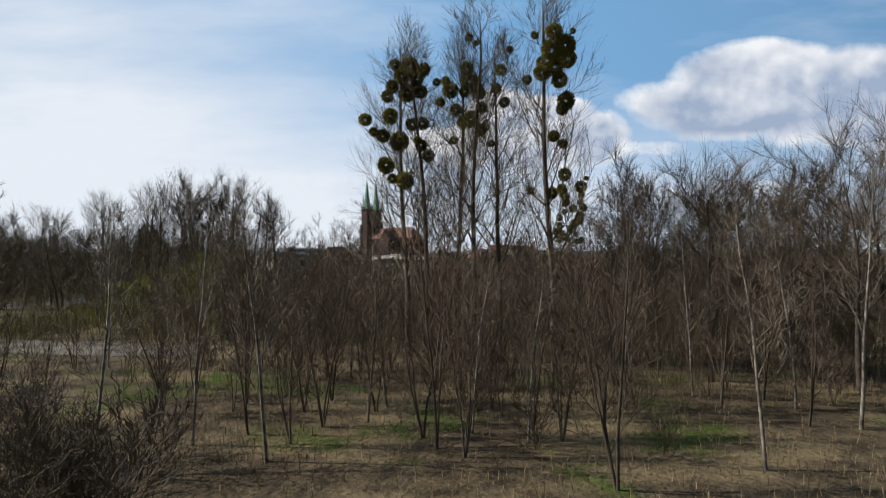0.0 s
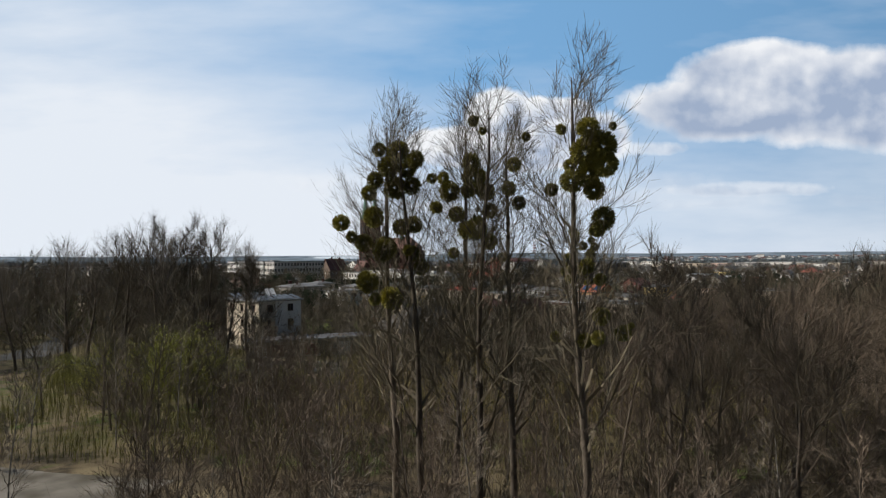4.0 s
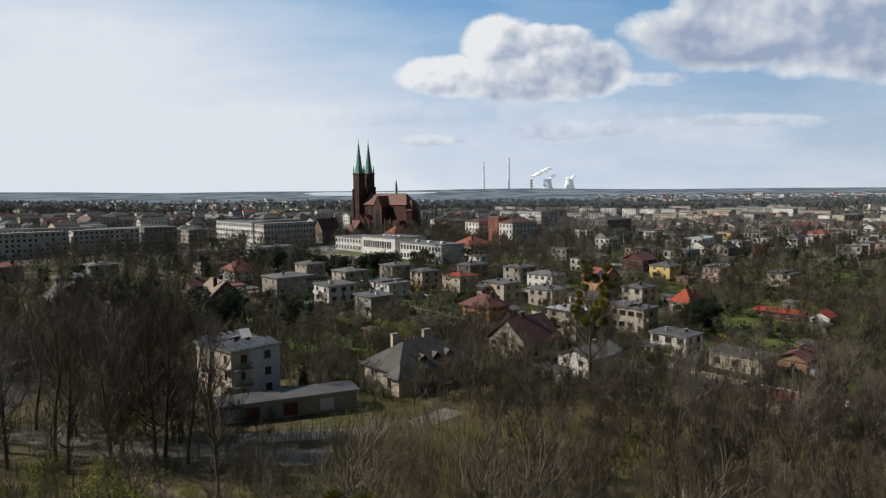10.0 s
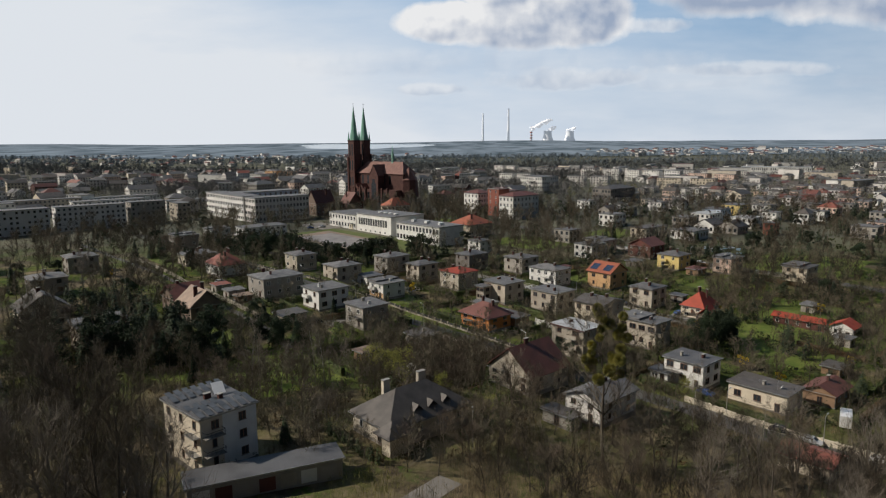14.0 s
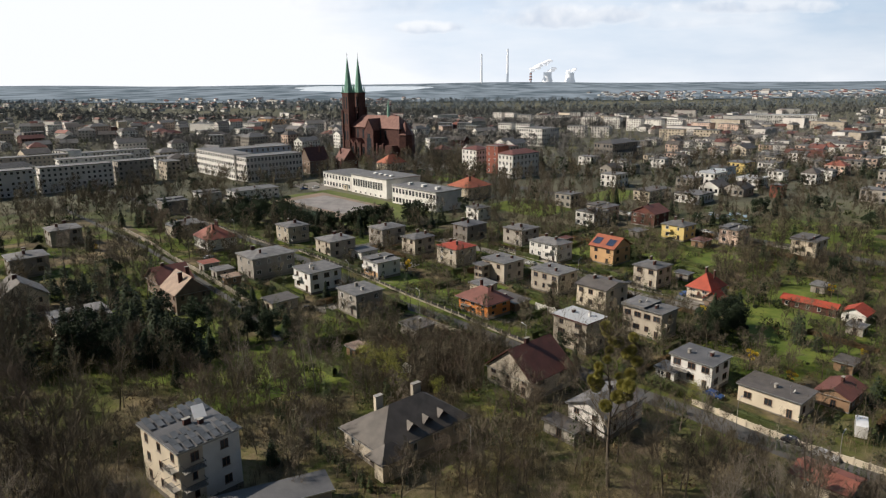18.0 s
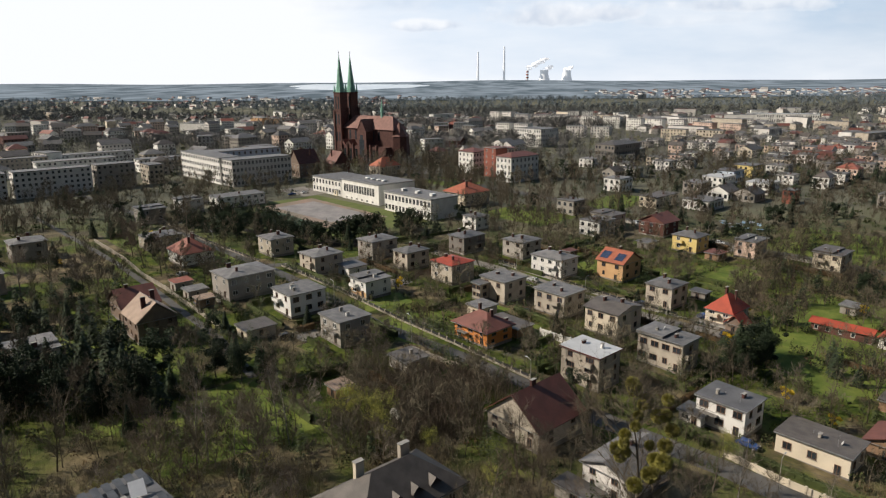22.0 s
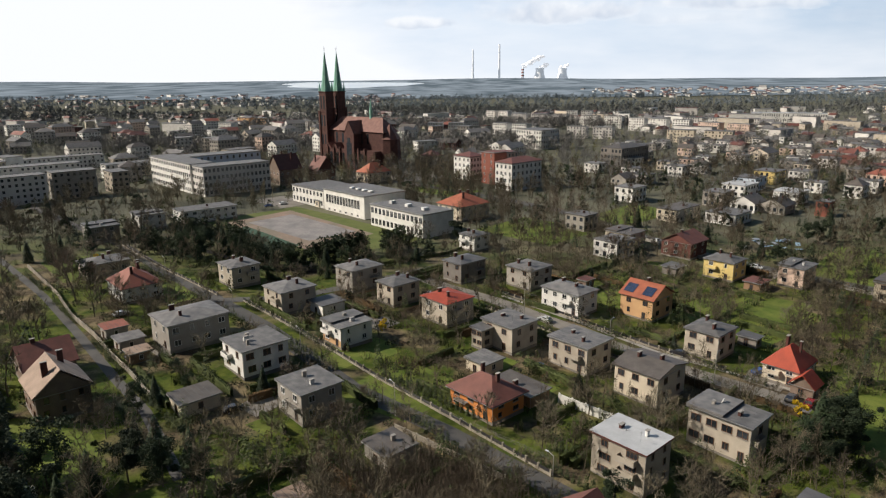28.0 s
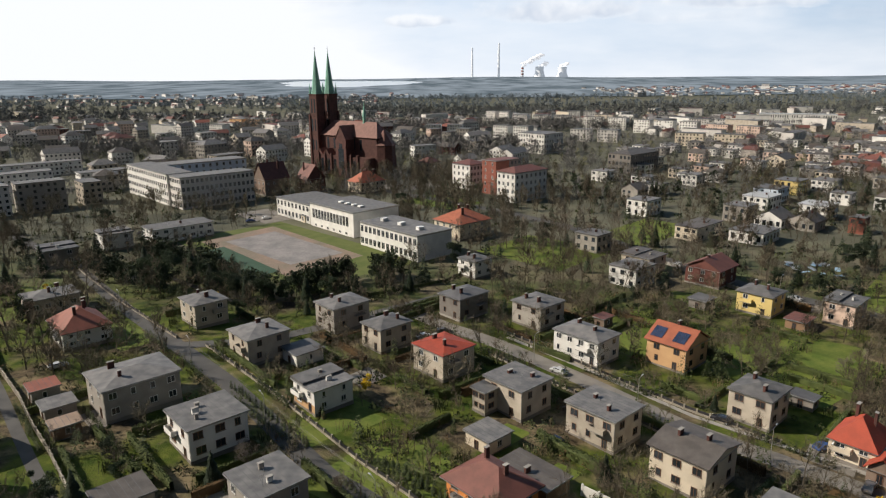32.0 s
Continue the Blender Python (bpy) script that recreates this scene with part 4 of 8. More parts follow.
# garage row by the drive
garage_row = house(-39.2, 136.9, 24.5, 5.8, 2.9, "grey", "flat", "darkfelt", "row of old garages with a long dark flat roof", storeys=1, ang=25, r=(0, 1), l=(0, 1), chim=0, name="garage_row", category="garage", extras=False, base=0.0, door=False, back=False)
for i in range(7):
    col = ("white", "maroon", "grey", "maroon", "beige", "white", "grey")[i]
    part("garage_door", boxes((0, -0.06, 0, 2.5, 0, 2.2), (0.1, -0.1, 1.05, 2.4, -0.06, 1.12)), STUCCO[col], garage_row, m=pose(1.1 + i * 3.25, 0.39, 0.05))
# two old brown gabled houses by the lane
house(-74.1, 230.1, 10.3, 11.5, 5.8, "brownbrick", "gable", "brown", "brown brick house with steep pale brown gabled roof", rise=4.4, axis="y", r=(3, 1.0), l=(3, 1.0), brown=True, chim=2)
house(-84.5, 244.0, 10.5, 12, 4.4, "brownbrick", "gable", "maroon", "brown house with dark red gabled roof", storeys=1, rise=4.0, axis="x", r=(3, 1.0), l=(2, 1.0), brown=True, chim=1)
# red gabled house by the street
rh = house(80.0, 252.4, 10.5, 8.6, 4.2, "cream", "hip", "red", "cream house with steep bright red hipped roof and balcony", rise=4.2, axis="x", l=(2, 1.5), r=(3, 1.2), balc="l", chim=2)
house(80.8, 247.6, 5.0, 5.4, 2.6, "brownbrick", "gable", "red", "red-roofed garage wing of a house", storeys=1, rise=2.6, axis="x", r=(1, 1.0), l=(1, 2.2), chim=0, name="garage", category="garage", base=0.2, back=False)
dish(rh, -0.2, 7.4, 3.6)
# long red shed on the lawn
house(112.3, 241.8, 4.5, 15.8, 2.6, "maroon", "gable", "red", "long low dark red shed with red roof on a lawn", storeys=1, rise=1.2, axis="y", l=(5, 1.0), r=(1, 1.0), chim=0, base=0.2, name="long_shed", category="shed", ang=43)
house(117.2, 235.6, 7, 7, 3.0, "white", "gable", "red", "small white garden house with red roof", storeys=1, rise=1.8, l=(2, 1.0), chim=0, base=0.2, name="garden_house", category="shed")
# houses at the wood's edge
house(-118, 222, 13, 12, 6.0, "cream", "gable", "slate", "cream house with steep dark roof and roof ladder", rise=4.5, axis="y", l=(3, 1.2), r=(3, 1.2), chim=1)
house(-93, 206, 13, 10, 6.5, "cream", "flat", "felt", "cream house half hidden by spruces", l=(3, 1.2), r=(4, 1.2), chim=2)
for (x, y, wl, rf, tl) in ((-152, 305, "grey", "hip", "felt"), (-136, 372, "dark", "flat", "darkfelt"), (-190, 300, "beige", "hip", "rust"), (-140, 262, "grey", "hip", "felt"), (-175, 262, "beige", "hip", "felt"), (-128, 398, "white", "flat", "felt")):
    house(x, y, 12, 11, 6.4, wl, rf, tl, "%s house with %s roof among gardens" % ("pale" if wl != "grey" else "grey", "red-brown" if tl == "rust" else "grey"), rise=1.4, balc="r")
house(-113, 408, 26, 12, 6, "white", "flat", "felt", "pale two-storey nursery building with flat roof", r=(7, 1.8), l=(3, 1.8), chim=1)

# sheds and lean-tos along the lane
for (x, y, w, d, h, wl, tl, lab) in ((-74.6, 264.2, 6.5, 5.5, 2.6, "grey", "felt", "small grey lean-to shed with felt roof"), (-69.2, 257.6, 5.5, 4.5, 2.4, "brown", "brown", "low wooden shed with rusty roof"),
                                    (-81.3, 271.4, 6, 5.5, 2.8, "grey", "rust", "small shed with red sheet roof"), (-22, 205, 5, 4.5, 2.3, "brown", "brown", "old wooden garden shed with rusty roof"),
                                    (96, 205, 6, 5, 2.4, "brown", "slate", "small garden cabin with dark roof"), (120, 262, 6, 5, 2.5, "grey", "felt", "small grey garden shed"),
                                    (112, 228, 5, 5, 2.4, "grey", "felt", "small grey garden hut"), (80.7, 333.8, 7, 6, 2.6, "dark", "darkfelt", "dark garden shed with flat roof"),
                                    (-31.5, 292.0, 8, 7.5, 3.0, "white", "darkfelt", "low annex with a dark blue-grey flat roof"), (80.8, 274.4, 4.2, 5.5, 2.4, "dark", "darkfelt", "dark carport shed beside a garden"),
                                    (101.5, 317.0, 7.5, 6, 2.5, "brown", "maroon", "brown garden pavilion with a dark red roof"), (47.0, 318.5, 5, 4, 2.8, "brownbrick", "maroon", "small brick shed with a dark red roof")):
    house(x, y, w, d, h, wl, "flat", tl, lab, storeys=1, r=(1, 0.9), l=(1, 0.9), chim=0, name="shed", category="shed", extras=False, base=0.15, back=False)
house(19.5, 242.5, 7, 12, 2.5, "brown", "flat", "slate", "low dark garages behind a white wall", storeys=1, r=(0, 1), l=(2, 1.4), chim=1, name="garage", category="garage", extras=False, base=0.1, back=False)

# ---------------------------------------------------------------- school and offices


def slab_block(x, y, w, d, h, storeys, wall, label, nr, nl, ang=ANG, tiles="felt", name="block", band=None, ww=1.5, category="building", bands=False):
    """A long flat-roofed building with rows of windows, joined row by row where they are far off."""
    m = Matrix.Translation((x, y, gzf(x, y))) @ pose(0, 0, 0, 0, 0, ang)
    root = empty(name, m, label, category)
    part("wall", boxes((0, 0, -2, w, d, h)), STUCCO[wall], root)
    part("roof", boxes((-0.3, -0.3, h + 0.004, w + 0.3, d + 0.3, h + 0.5)), ROOF[tiles], root)
    part("parapet", boxes((-0.34, -0.34, h + 0.1, w + 0.34, -0.304, h + 0.62), (-0.34, -0.3, h + 0.1, -0.304, d + 0.3, h + 0.62)), METAL, root)
    fl = faces_of(w, d, 0)
    sh = h / storeys
    for key, cnt in (("r", nr), ("l", nl)):
        face, length = fl[key]
        for s in range(storeys if cnt else 0):
            fr, gl = bmesh.new(), bmesh.new()
            for i in range(cnt):
                c, z, hh = length * (i + 0.5) / cnt, s * sh + sh * 0.3, sh * 0.5
                box(fr, c - ww / 2 - 0.1, -0.05, z - 0.1, c + ww / 2 + 0.1, -0.004, z + hh + 0.1)
                box(gl, c - ww / 2, -0.07, z, c - 0.05, -0.05, z + hh)
                box(gl, c + 0.05, -0.07, z, c + ww / 2, -0.05, z + hh)
            rowp = tagged(part("glazing_band", fr, FRAME_W, root, m=face), kind="stuff")
            tagged(part("panes", gl, GLASS, rowp), kind="stuff")
            if bands:
                part("window_band", boxes((0.3, -0.05, s * sh + sh * 0.22, length - 0.3, -0.004, s * sh + sh * 0.3)), FRAME_W, root, m=face)
    return root


off = slab_block(-128.4, 482.0, 40, 14, 16, 4, "pale", "grey four-storey office building with even rows of windows", 16, 6, name="office_building", ww=1.3)
slab_block(-139.5, 493, 14, 62, 16.3, 4, "white", "pale four-storey office wing with rows of windows", 4, 22, name="office_building", ww=1.5)
slab_block(-165, 532, 60, 16, 15.5, 4, "blue", "pale blue-grey office wing", 14, 5, name="office_building", ww=1.3)
hall = slab_block(-33.8, 419.6, 24, 34, 10.4, 1, "white", "cream school sports hall with tall glazed wall", 0, 0, name="school_hall")
fc = faces_of(24, 34, 0)["l"][0]
for i in range(12):
    window(hall, fc, 3 + i * 2.4, 4.2, 1.9, 4.2, False, False)
for i in range(6):
    window(hall, fc, 4.5 + i * 4.8, 0.6, 1.6, 1.1, False, False)
for i in range(4):
    part("skylight", boxes((0, 0, 0, 2.4, 2.4, 0.8), bevel=0.25), FRAME_W, hall, "white roof skylight", m=pose(8, 6 + i * 5, 10.92))
wing = slab_block(-57.2, 446.6, 22, 30, 8.6, 2, "white", "long cream school wing with windows", 4, 9, name="school_wing", ww=1.6)
slab_block(-60, 449, 3.5, 3.5, 3.2, 1, "cream", "small cream entrance kiosk", 1, 1, name="kiosk", ww=1.0)
ws = slab_block(-6.0, 382.6, 17, 35.5, 9.6, 2, "white", "white two-storey school wing with bands of windows", 0, 13, name="school_wing", ww=1.7)
for i in range(3):
    part("roof_unit", boxes((0, 0, 0, 2.6, 2.0, 1.2), bevel=0.05), FRAME_W, ws, "white roof unit", m=pose(6, 6 + i * 11, 10.12))

# ---------------------------------------------------------------- hospital, presbytery, villa
hosp = slab_block(42, 498, 26, 13, 15.5, 4, "white", "white four-storey clinic with maroon roof", 7, 4, name="clinic", tiles="maroon", ww=1.3)
part("hip_roof", slope_roof(26, 13, "hip", 2.5, 0.5), ROOF["maroon"], hosp, "low maroon hipped roof", m=pose(0, 0, 16.03))
slab_block(34, 524, 11, 11, 19, 5, "clinker", "red brick stair tower of the clinic", 0, 2, name="stair_tower", tiles="maroon", ww=1.0)
h2 = slab_block(20, 541, 14, 15, 14.5, 4, "white", "white clinic wing with maroon roof", 5, 4, name="clinic", tiles="maroon", ww=1.2)
part("hip_roof", slope_roof(14, 15, "hip", 2.3, 0.5), ROOF["maroon"], h2, "low maroon hipped roof", m=pose(0, 0, 15.03))
slab_block(34, 552, 26, 12, 15, 4, "pink", "pinkish clinic wing behind", 8, 3, name="clinic", tiles="maroon", ww=1.2)
house(10.4, 412, 19, 17, 7.0, "cream", "hip", "orange", "large old villa with orange-brown tiled roof", rise=4.6, r=(5, 1.2), l=(4, 1.2), chim=3, name="old_villa", over=0.6)
house(-43, 524, 18, 13, 6.5, "cream", "hip", "orange", "parish house with orange tiled roof", rise=5.5, r=(5, 1.2), l=(3, 1.2), chim=2, name="parish_house")
house(-96, 520, 16, 14, 9, "brownbrick", "gable", "maroon", "old house with steep red gables", rise=9, axis="x", r=(4, 1.2), l=(3, 1.2), chim=2, name="old_house")
house(-74, 528, 13, 12, 8, "brick", "gable", "maroon", "old brick house with steep dark roof", rise=8, axis="y", r=(3, 1.2), l=(3, 1.2), chim=2, name="old_house")

# ---------------------------------------------------------------- twin-towered church


def church(x, y, ang):
    z0 = gzf(x, y)
    root = empty("church", Matrix.Translation((x, y, z0)) @ pose(0, 0, 0, 0, 0, ang), "large red brick church with two green copper spires", "church")
    brick, tiles = STUCCO["brick"], mat("weathered_pink_tiles", (0.20, 0.10, 0.082), (0.15, 0.075, 0.063), 0.4, 5, 0.7, bump=0.5, stain=0.4)
    # local x runs along the nave, y across; towers stand at x = 0
    for s in (-1, 1):
        cy = s * 5.7
        t = part("tower", boxes((-3.7, cy - 3.7, -2, 3.7, cy + 3.7, 53.5), bevel=0.15), brick, root, "square red brick tower")
        for bx in (-3.7, 3.7):
            for by in (-3.7, 3.7):
                part("buttress", boxes((bx - 0.75, cy + by - 0.75, -2, bx + 0.75, cy + by + 0.75, 40 + 2 * (bx > 0))), brick, t)
        for zz in (14, 27, 39, 53):
            part("string_course", boxes((-4.05, cy - 4.05, zz, 4.05, cy + 4.05, zz + 0.7)), brick, t)
        for zz, hh in ((29, 8), (41, 9.5), (16, 7)):
            for k in (-1.5, 1.5):
                for q in ((-3.78, cy + k - 0.7, zz, -3.7, cy + k + 0.7, zz + hh), (k - 0.7, cy - 3.78, zz, k + 0.7, cy - 3.7, zz + hh), (k - 0.7, cy + 3.7, zz, k + 0.7, cy + 3.78, zz + hh)):
                    part("belfry_opening", boxes(q), GLASS, t, "tall dark belfry opening")
        for bx in (-3.2, 3.2):
            for by in (-3.2, 3.2):
                part("pinnacle", tube(bmesh.new(), (bx, cy + by, 53.6), (bx, cy + by, 61), 0.85, 0.05, 6), COPPER, t, "small green corner pinnacle")
        bm = bmesh.new()
        tube(bm, (0, cy, 53.6), (0, cy, 61), 3.9, 2.6, 8)
        tube(bm, (0, cy, 61), (0, cy, 82), 2.6, 0.12, 8)
        sp = part("spire", bm, COPPER, t, "slender green copper spire")
        bm = tube(bmesh.new(), (0, cy, 82), (0, cy, 85), 0.14, 0.1, 5)
        box(bm, -0.08, cy - 0.7, 83.6, 0.08, cy + 0.7, 83.8)
        part("cross", bm, DARKMETAL, sp)
    part("gable_front", gable_wall(4.8, 14, 27, 8), brick, root, m=pose(-4.4, 0, 0))
    part("nave", boxes((4, -7, -2, 58, 7, 26.5)), brick, root)
    part("nave_roof", slope_roof(56, 15, "hip", 9.5, 0.3), tiles, root, "steep maroon nave roof", m=pose(3, -7.5, 26.51))
    for s in (-1, 1):
        part("aisle", boxes((5, s * 10 - 3, -2, 56, s * 10 + 3, 14)), brick, root)
        for i in range(7):
            xx = 8 + i * 6.4
            part("buttress", boxes((xx - 0.6, s * 13 - 0.9, -2, xx + 0.6, s * 13 + 0.9, 15.5)), brick, root)
        for i in range(6):
            xx = 11.2 + i * 6.4
            part("church_window", boxes((xx - 1.1, s * 13.02 - 0.03, 2.5, xx + 1.1, s * 13.02 + 0.03, 11.5)), GLASS, root, "tall dark church window")
            part("church_window", boxes((xx - 1.0, s * 7.02 - 0.03, 18, xx + 1.0, s * 7.02 + 0.03, 25)), GLASS, root, "tall dark church window")
        for i in range(3):
            part("side_gable", slope_roof(6.2, 6.4, "gable", 4.0, 0.1, "y"), tiles, root, "small cross gable roof", m=pose(6 + i * 6.6 + (12 if i == 2 else 0), -13.4 if s < 0 else 7, 14.01))
            part("side_gable_wall", gable_fill(5.8, 6, 3.8, "y"), brick, root, m=pose(6.2 + i * 6.6 + (12 if i == 2 else 0), -13.2 if s < 0 else 7.2, 14.0))
    part("transept", boxes((27, -14.5, -2, 37, 14.5, 25)), brick, root)
    part("transept_roof", slope_roof(10.2, 29.4, "gable", 9, 0.1, "y"), tiles, root, "steep maroon transept roof", m=pose(26.9, -14.7, 25.01))
    part("transept_gable", gable_fill(10, 29, 8.8, "y"), brick, root, m=pose(27, -14.5, 25))
    bm = boxes((29.4, -14.56, 6, 34.6, -14.5, 19), (30.4, -14.56, 19, 33.6, -14.5, 22.5))
    part("transept_window", bm, GLASS, root, "tall dark window group")
    bm = bmesh.new()
    tube(bm, (58, 0, -2), (58, 0, 22), 7, 7, 8)
    part("apse", bm, brick, root)
    part("apse_roof", tube(bmesh.new(), (58, 0, 22.01), (58, 0, 32), 7.4, 0.2, 8), tiles, root)
    bm = tube(bmesh.new(), (40, 0, 33.5), (40, 0, 39), 1.2, 1.0, 6)
    tube(bm, (40, 0, 39), (40, 0, 49), 1.4, 0.05, 6)
    part("ridge_turret", bm, COPPER, root, "slim green ridge turret")
    return root


def gable_wall(d, w, h, rise):
    bm = bmesh.new()
    pts = [(0, -w / 2, -2), (0, w / 2, -2), (0, w / 2, h), (0, 0, h + rise), (0, -w / 2, h)]
    a = [bm.verts.new(p) for p in pts]
    b = [bm.verts.new((p[0] + d, p[1], p[2])) for p in pts]
    bm.faces.new(a)
    bm.faces.new(b[::-1])
    for i in range(5):
        bm.faces.new((a[i], a[(i + 1) % 5], b[(i + 1) % 5], b[i]))
    bmesh.ops.recalc_face_normals(bm, faces=bm.faces[:])
    return bm


church(-78, 622, -40)
# ---------------------------------------------------------------- trees


def tubes_mesh(segs, sides):
    """Vertices and quads of tapered prisms along segments (p, q, r0, r1)."""
    s = np.array(segs, float)
    p, q, ra, rb = s[:, 0:3], s[:, 3:6], s[:, 6], s[:, 7]
    t = q - p
    t /= np.linalg.norm(t, axis=1)[:, None] + 1e-9
    ref = np.where(np.abs(t[:, 2:3]) > 0.9, [[1.0, 0, 0]], [[0, 0, 1.0]])
    u = np.cross(t, ref)
    u /= np.linalg.norm(u, axis=1)[:, None] + 1e-9
    v = np.cross(t, u)
    n = len(s)
    if sides == 2:
        a = np.random.RandomState(n).uniform(0, np.pi, n)[:, None]
        w = u * np.cos(a) + v * np.sin(a)
        verts = np.stack([p - w * ra[:, None], p + w * ra[:, None], q + w * rb[:, None], q - w * rb[:, None]], 1).reshape(-1, 3)
        return verts, np.arange(4 * n).reshape(n, 4)
    rings = []
    for c, r in ((p, ra), (q, rb)):
        rings.append(np.stack([c + (u * math.cos(2 * math.pi * k / sides) + v * math.sin(2 * math.pi * k / sides)) * r[:, None] for k in range(sides)], 1))
    verts = np.concatenate(rings, 1).reshape(-1, 3)
    base = (np.arange(n) * 2 * sides)[:, None]
    faces = np.concatenate([base + np.array([k, (k + 1) % sides, sides + (k + 1) % sides, sides + k]) for k in range(sides)])
    return verts, faces


def stem_mesh(chains, sides):
    """Stems as unbroken tubes that share one foot."""
    verts, faces = [], []
    for c, (pts, rad) in enumerate(chains):
        rows = []
        for i, (p, r) in enumerate(zip(pts, rad)):
            if i == 0 and c > 0:
                rows.append(list(range(sides)))
                continue
            t = pts[min(i + 1, len(pts) - 1)] - pts[max(i - 1, 0)]
            t = t / np.linalg.norm(t)
            u = np.array([1.0, 0, 0]) - t * t[0]
            u /= np.linalg.norm(u)
            v = np.cross(t, u)
            rows.append(list(range(len(verts), len(verts) + sides)))
            verts += [p + (u * math.cos(2 * math.pi * k / sides) + v * math.sin(2 * math.pi * k / sides)) * r for k in range(sides)]
        for a, b in zip(rows, rows[1:]):
            faces += [(a[k], a[(k + 1) % sides], b[(k + 1) % sides], b[k]) for k in range(sides)]
    return np.array(verts), np.array(faces)


def join_geo(*pairs):
    vs, fs, o = [], [], 0
    for v, f in pairs:
        vs.append(v)
        fs.append(np.asarray(f) + o)
        o += len(v)
    return np.concatenate(vs), np.concatenate(fs)


def limb(rs, p, d, length, r, n, up, wander):
    """A bending line of n pieces from p along d; returns its points and directions."""
    pts, dirs = [p], []
    for _ in range(n):
        d = d + np.array([0, 0, up]) + rs.normal(0, wander, 3)
        d /= np.linalg.norm(d)
        dirs.append(d)
        p = p + d * length / n
        pts.append(p)
    return pts, dirs


def side_way(rs, d, angle):
    a = rs.normal(0, 1, 3)
    a -= d * (a @ d)
    a /= np.linalg.norm(a)
    return d * math.cos(angle) + a * math.sin(angle)


def bare_tree(seed, H, r0, n1=13, n2=7, n3=6, low=0.3, reach=0.32, angle=45, up=0.10, twig=0.012, stems=1, bark=BARK, twigs=TWIG, taper=0.75, solid=False, fat=False, wander=0.06, raw=False):
    """Meshes of a leafless tree: (trunk with limbs, crown of twigs)."""
    rs = np.random.RandomState(seed)
    thick, mid, thin, chains = [], [], [], []
    for st in range(stems):
        ang = rs.uniform(0, 2 * math.pi)
        lean = 0.03 if stems == 1 else rs.uniform(0.08, 0.28)
        d0 = np.array([math.cos(ang) * lean, math.sin(ang) * lean, 1.0])
        h = H * (1 if st == 0 else rs.uniform(0.65, 1.0))
        rs.uniform(0.05, 0.35)
        base = np.array([0, 0, -0.3])
        pts, dirs = limb(rs, base, d0 / np.linalg.norm(d0), h, r0, 9, 0.03, wander * 0.6)
        rad = [r0 * (1 - taper * i / 9) * (1 if st == 0 else 0.8) for i in range(10)]
        rad[-1] *= 0.35
        chains.append((pts, rad))
        thick += [(*a, *b, ra, rb) for a, b, ra, rb in zip(pts, pts[1:], rad, rad[1:])]
        for i in range(n1):
            f = low + (0.97 - low) * (i + rs.uniform(0, 1)) / n1
            k = min(8, int(f * 9))
            p = pts[k] + (pts[k + 1] - pts[k]) * (f * 9 - k)
            ln = h * reach * (1.15 - f) / (1.15 - low) * rs.uniform(0.7, 1.2) + 0.06 * h
            d = side_way(rs, dirs[k], radians(angle * rs.uniform(0.7, 1.25)))
            rr = max(twig * 1.5, rad[k] * 0.45)
            lp, ld = limb(rs, p, d, ln, rr, 4, up, wander * 1.6)
            lr = [rr, rr * 0.75, rr * 0.5, rr * 0.35, twig]
            (thick if fat else mid).extend((*a, *b, ra, rb) for a, b, ra, rb in zip(lp, lp[1:], lr, lr[1:]))
            for j in range(n2):
                g = 0.25 + 0.75 * (j + rs.uniform(0, 1)) / n2
                kk = min(3, int(g * 4))
                q = lp[kk] + (lp[kk + 1] - lp[kk]) * (g * 4 - kk)
                bl = ln * rs.uniform(0.25, 0.5) * (1.2 - g * 0.5) + 0.02 * h
                bd = side_way(rs, ld[kk], radians(angle * rs.uniform(0.6, 1.2)))
                bp, bdir = limb(rs, q, bd, bl, rr * 0.4, 2, up, wander * 2)
                br = max(twig * 1.3, lr[kk] * 0.5)
                mid += [(*a, *b, ra, rb) for a, b, ra, rb in zip(bp, bp[1:], (br, br * 0.7), (br * 0.7, twig))]
                for _ in range(n3):
                    g2 = rs.uniform(0.15, 1.0)
                    k2 = min(1, int(g2 * 2))
                    q2 = bp[k2] + (bp[k2 + 1] - bp[k2]) * (g2 * 2 - k2)
                    td = side_way(rs, bdir[k2], radians(angle * rs.uniform(0.4, 1.2)))
                    tp, _d = limb(rs, q2, td, bl * rs.uniform(0.35, 0.8), twig, 2, up, wander * 2)
                    thin += [(*tp[0], *tp[1], twig, twig * 0.8), (*tp[1], *tp[2], twig * 0.8, twig * 0.4)]
    if raw:
        return join_geo(tubes_mesh(thick[::1], 4), tubes_mesh(mid, 2), tubes_mesh(thin, 2))
    v1, f1 = stem_mesh(chains, 6)
    trunk = mesh_of("trunk", v1, f1, bark, True)
    vm, fm = tubes_mesh(mid, 3 if solid else 2)
    vt, ft = tubes_mesh(thin, 2)
    crown = mesh_of("crown", *join_geo((vm, fm), (vt, ft)), twigs)
    return trunk, crown


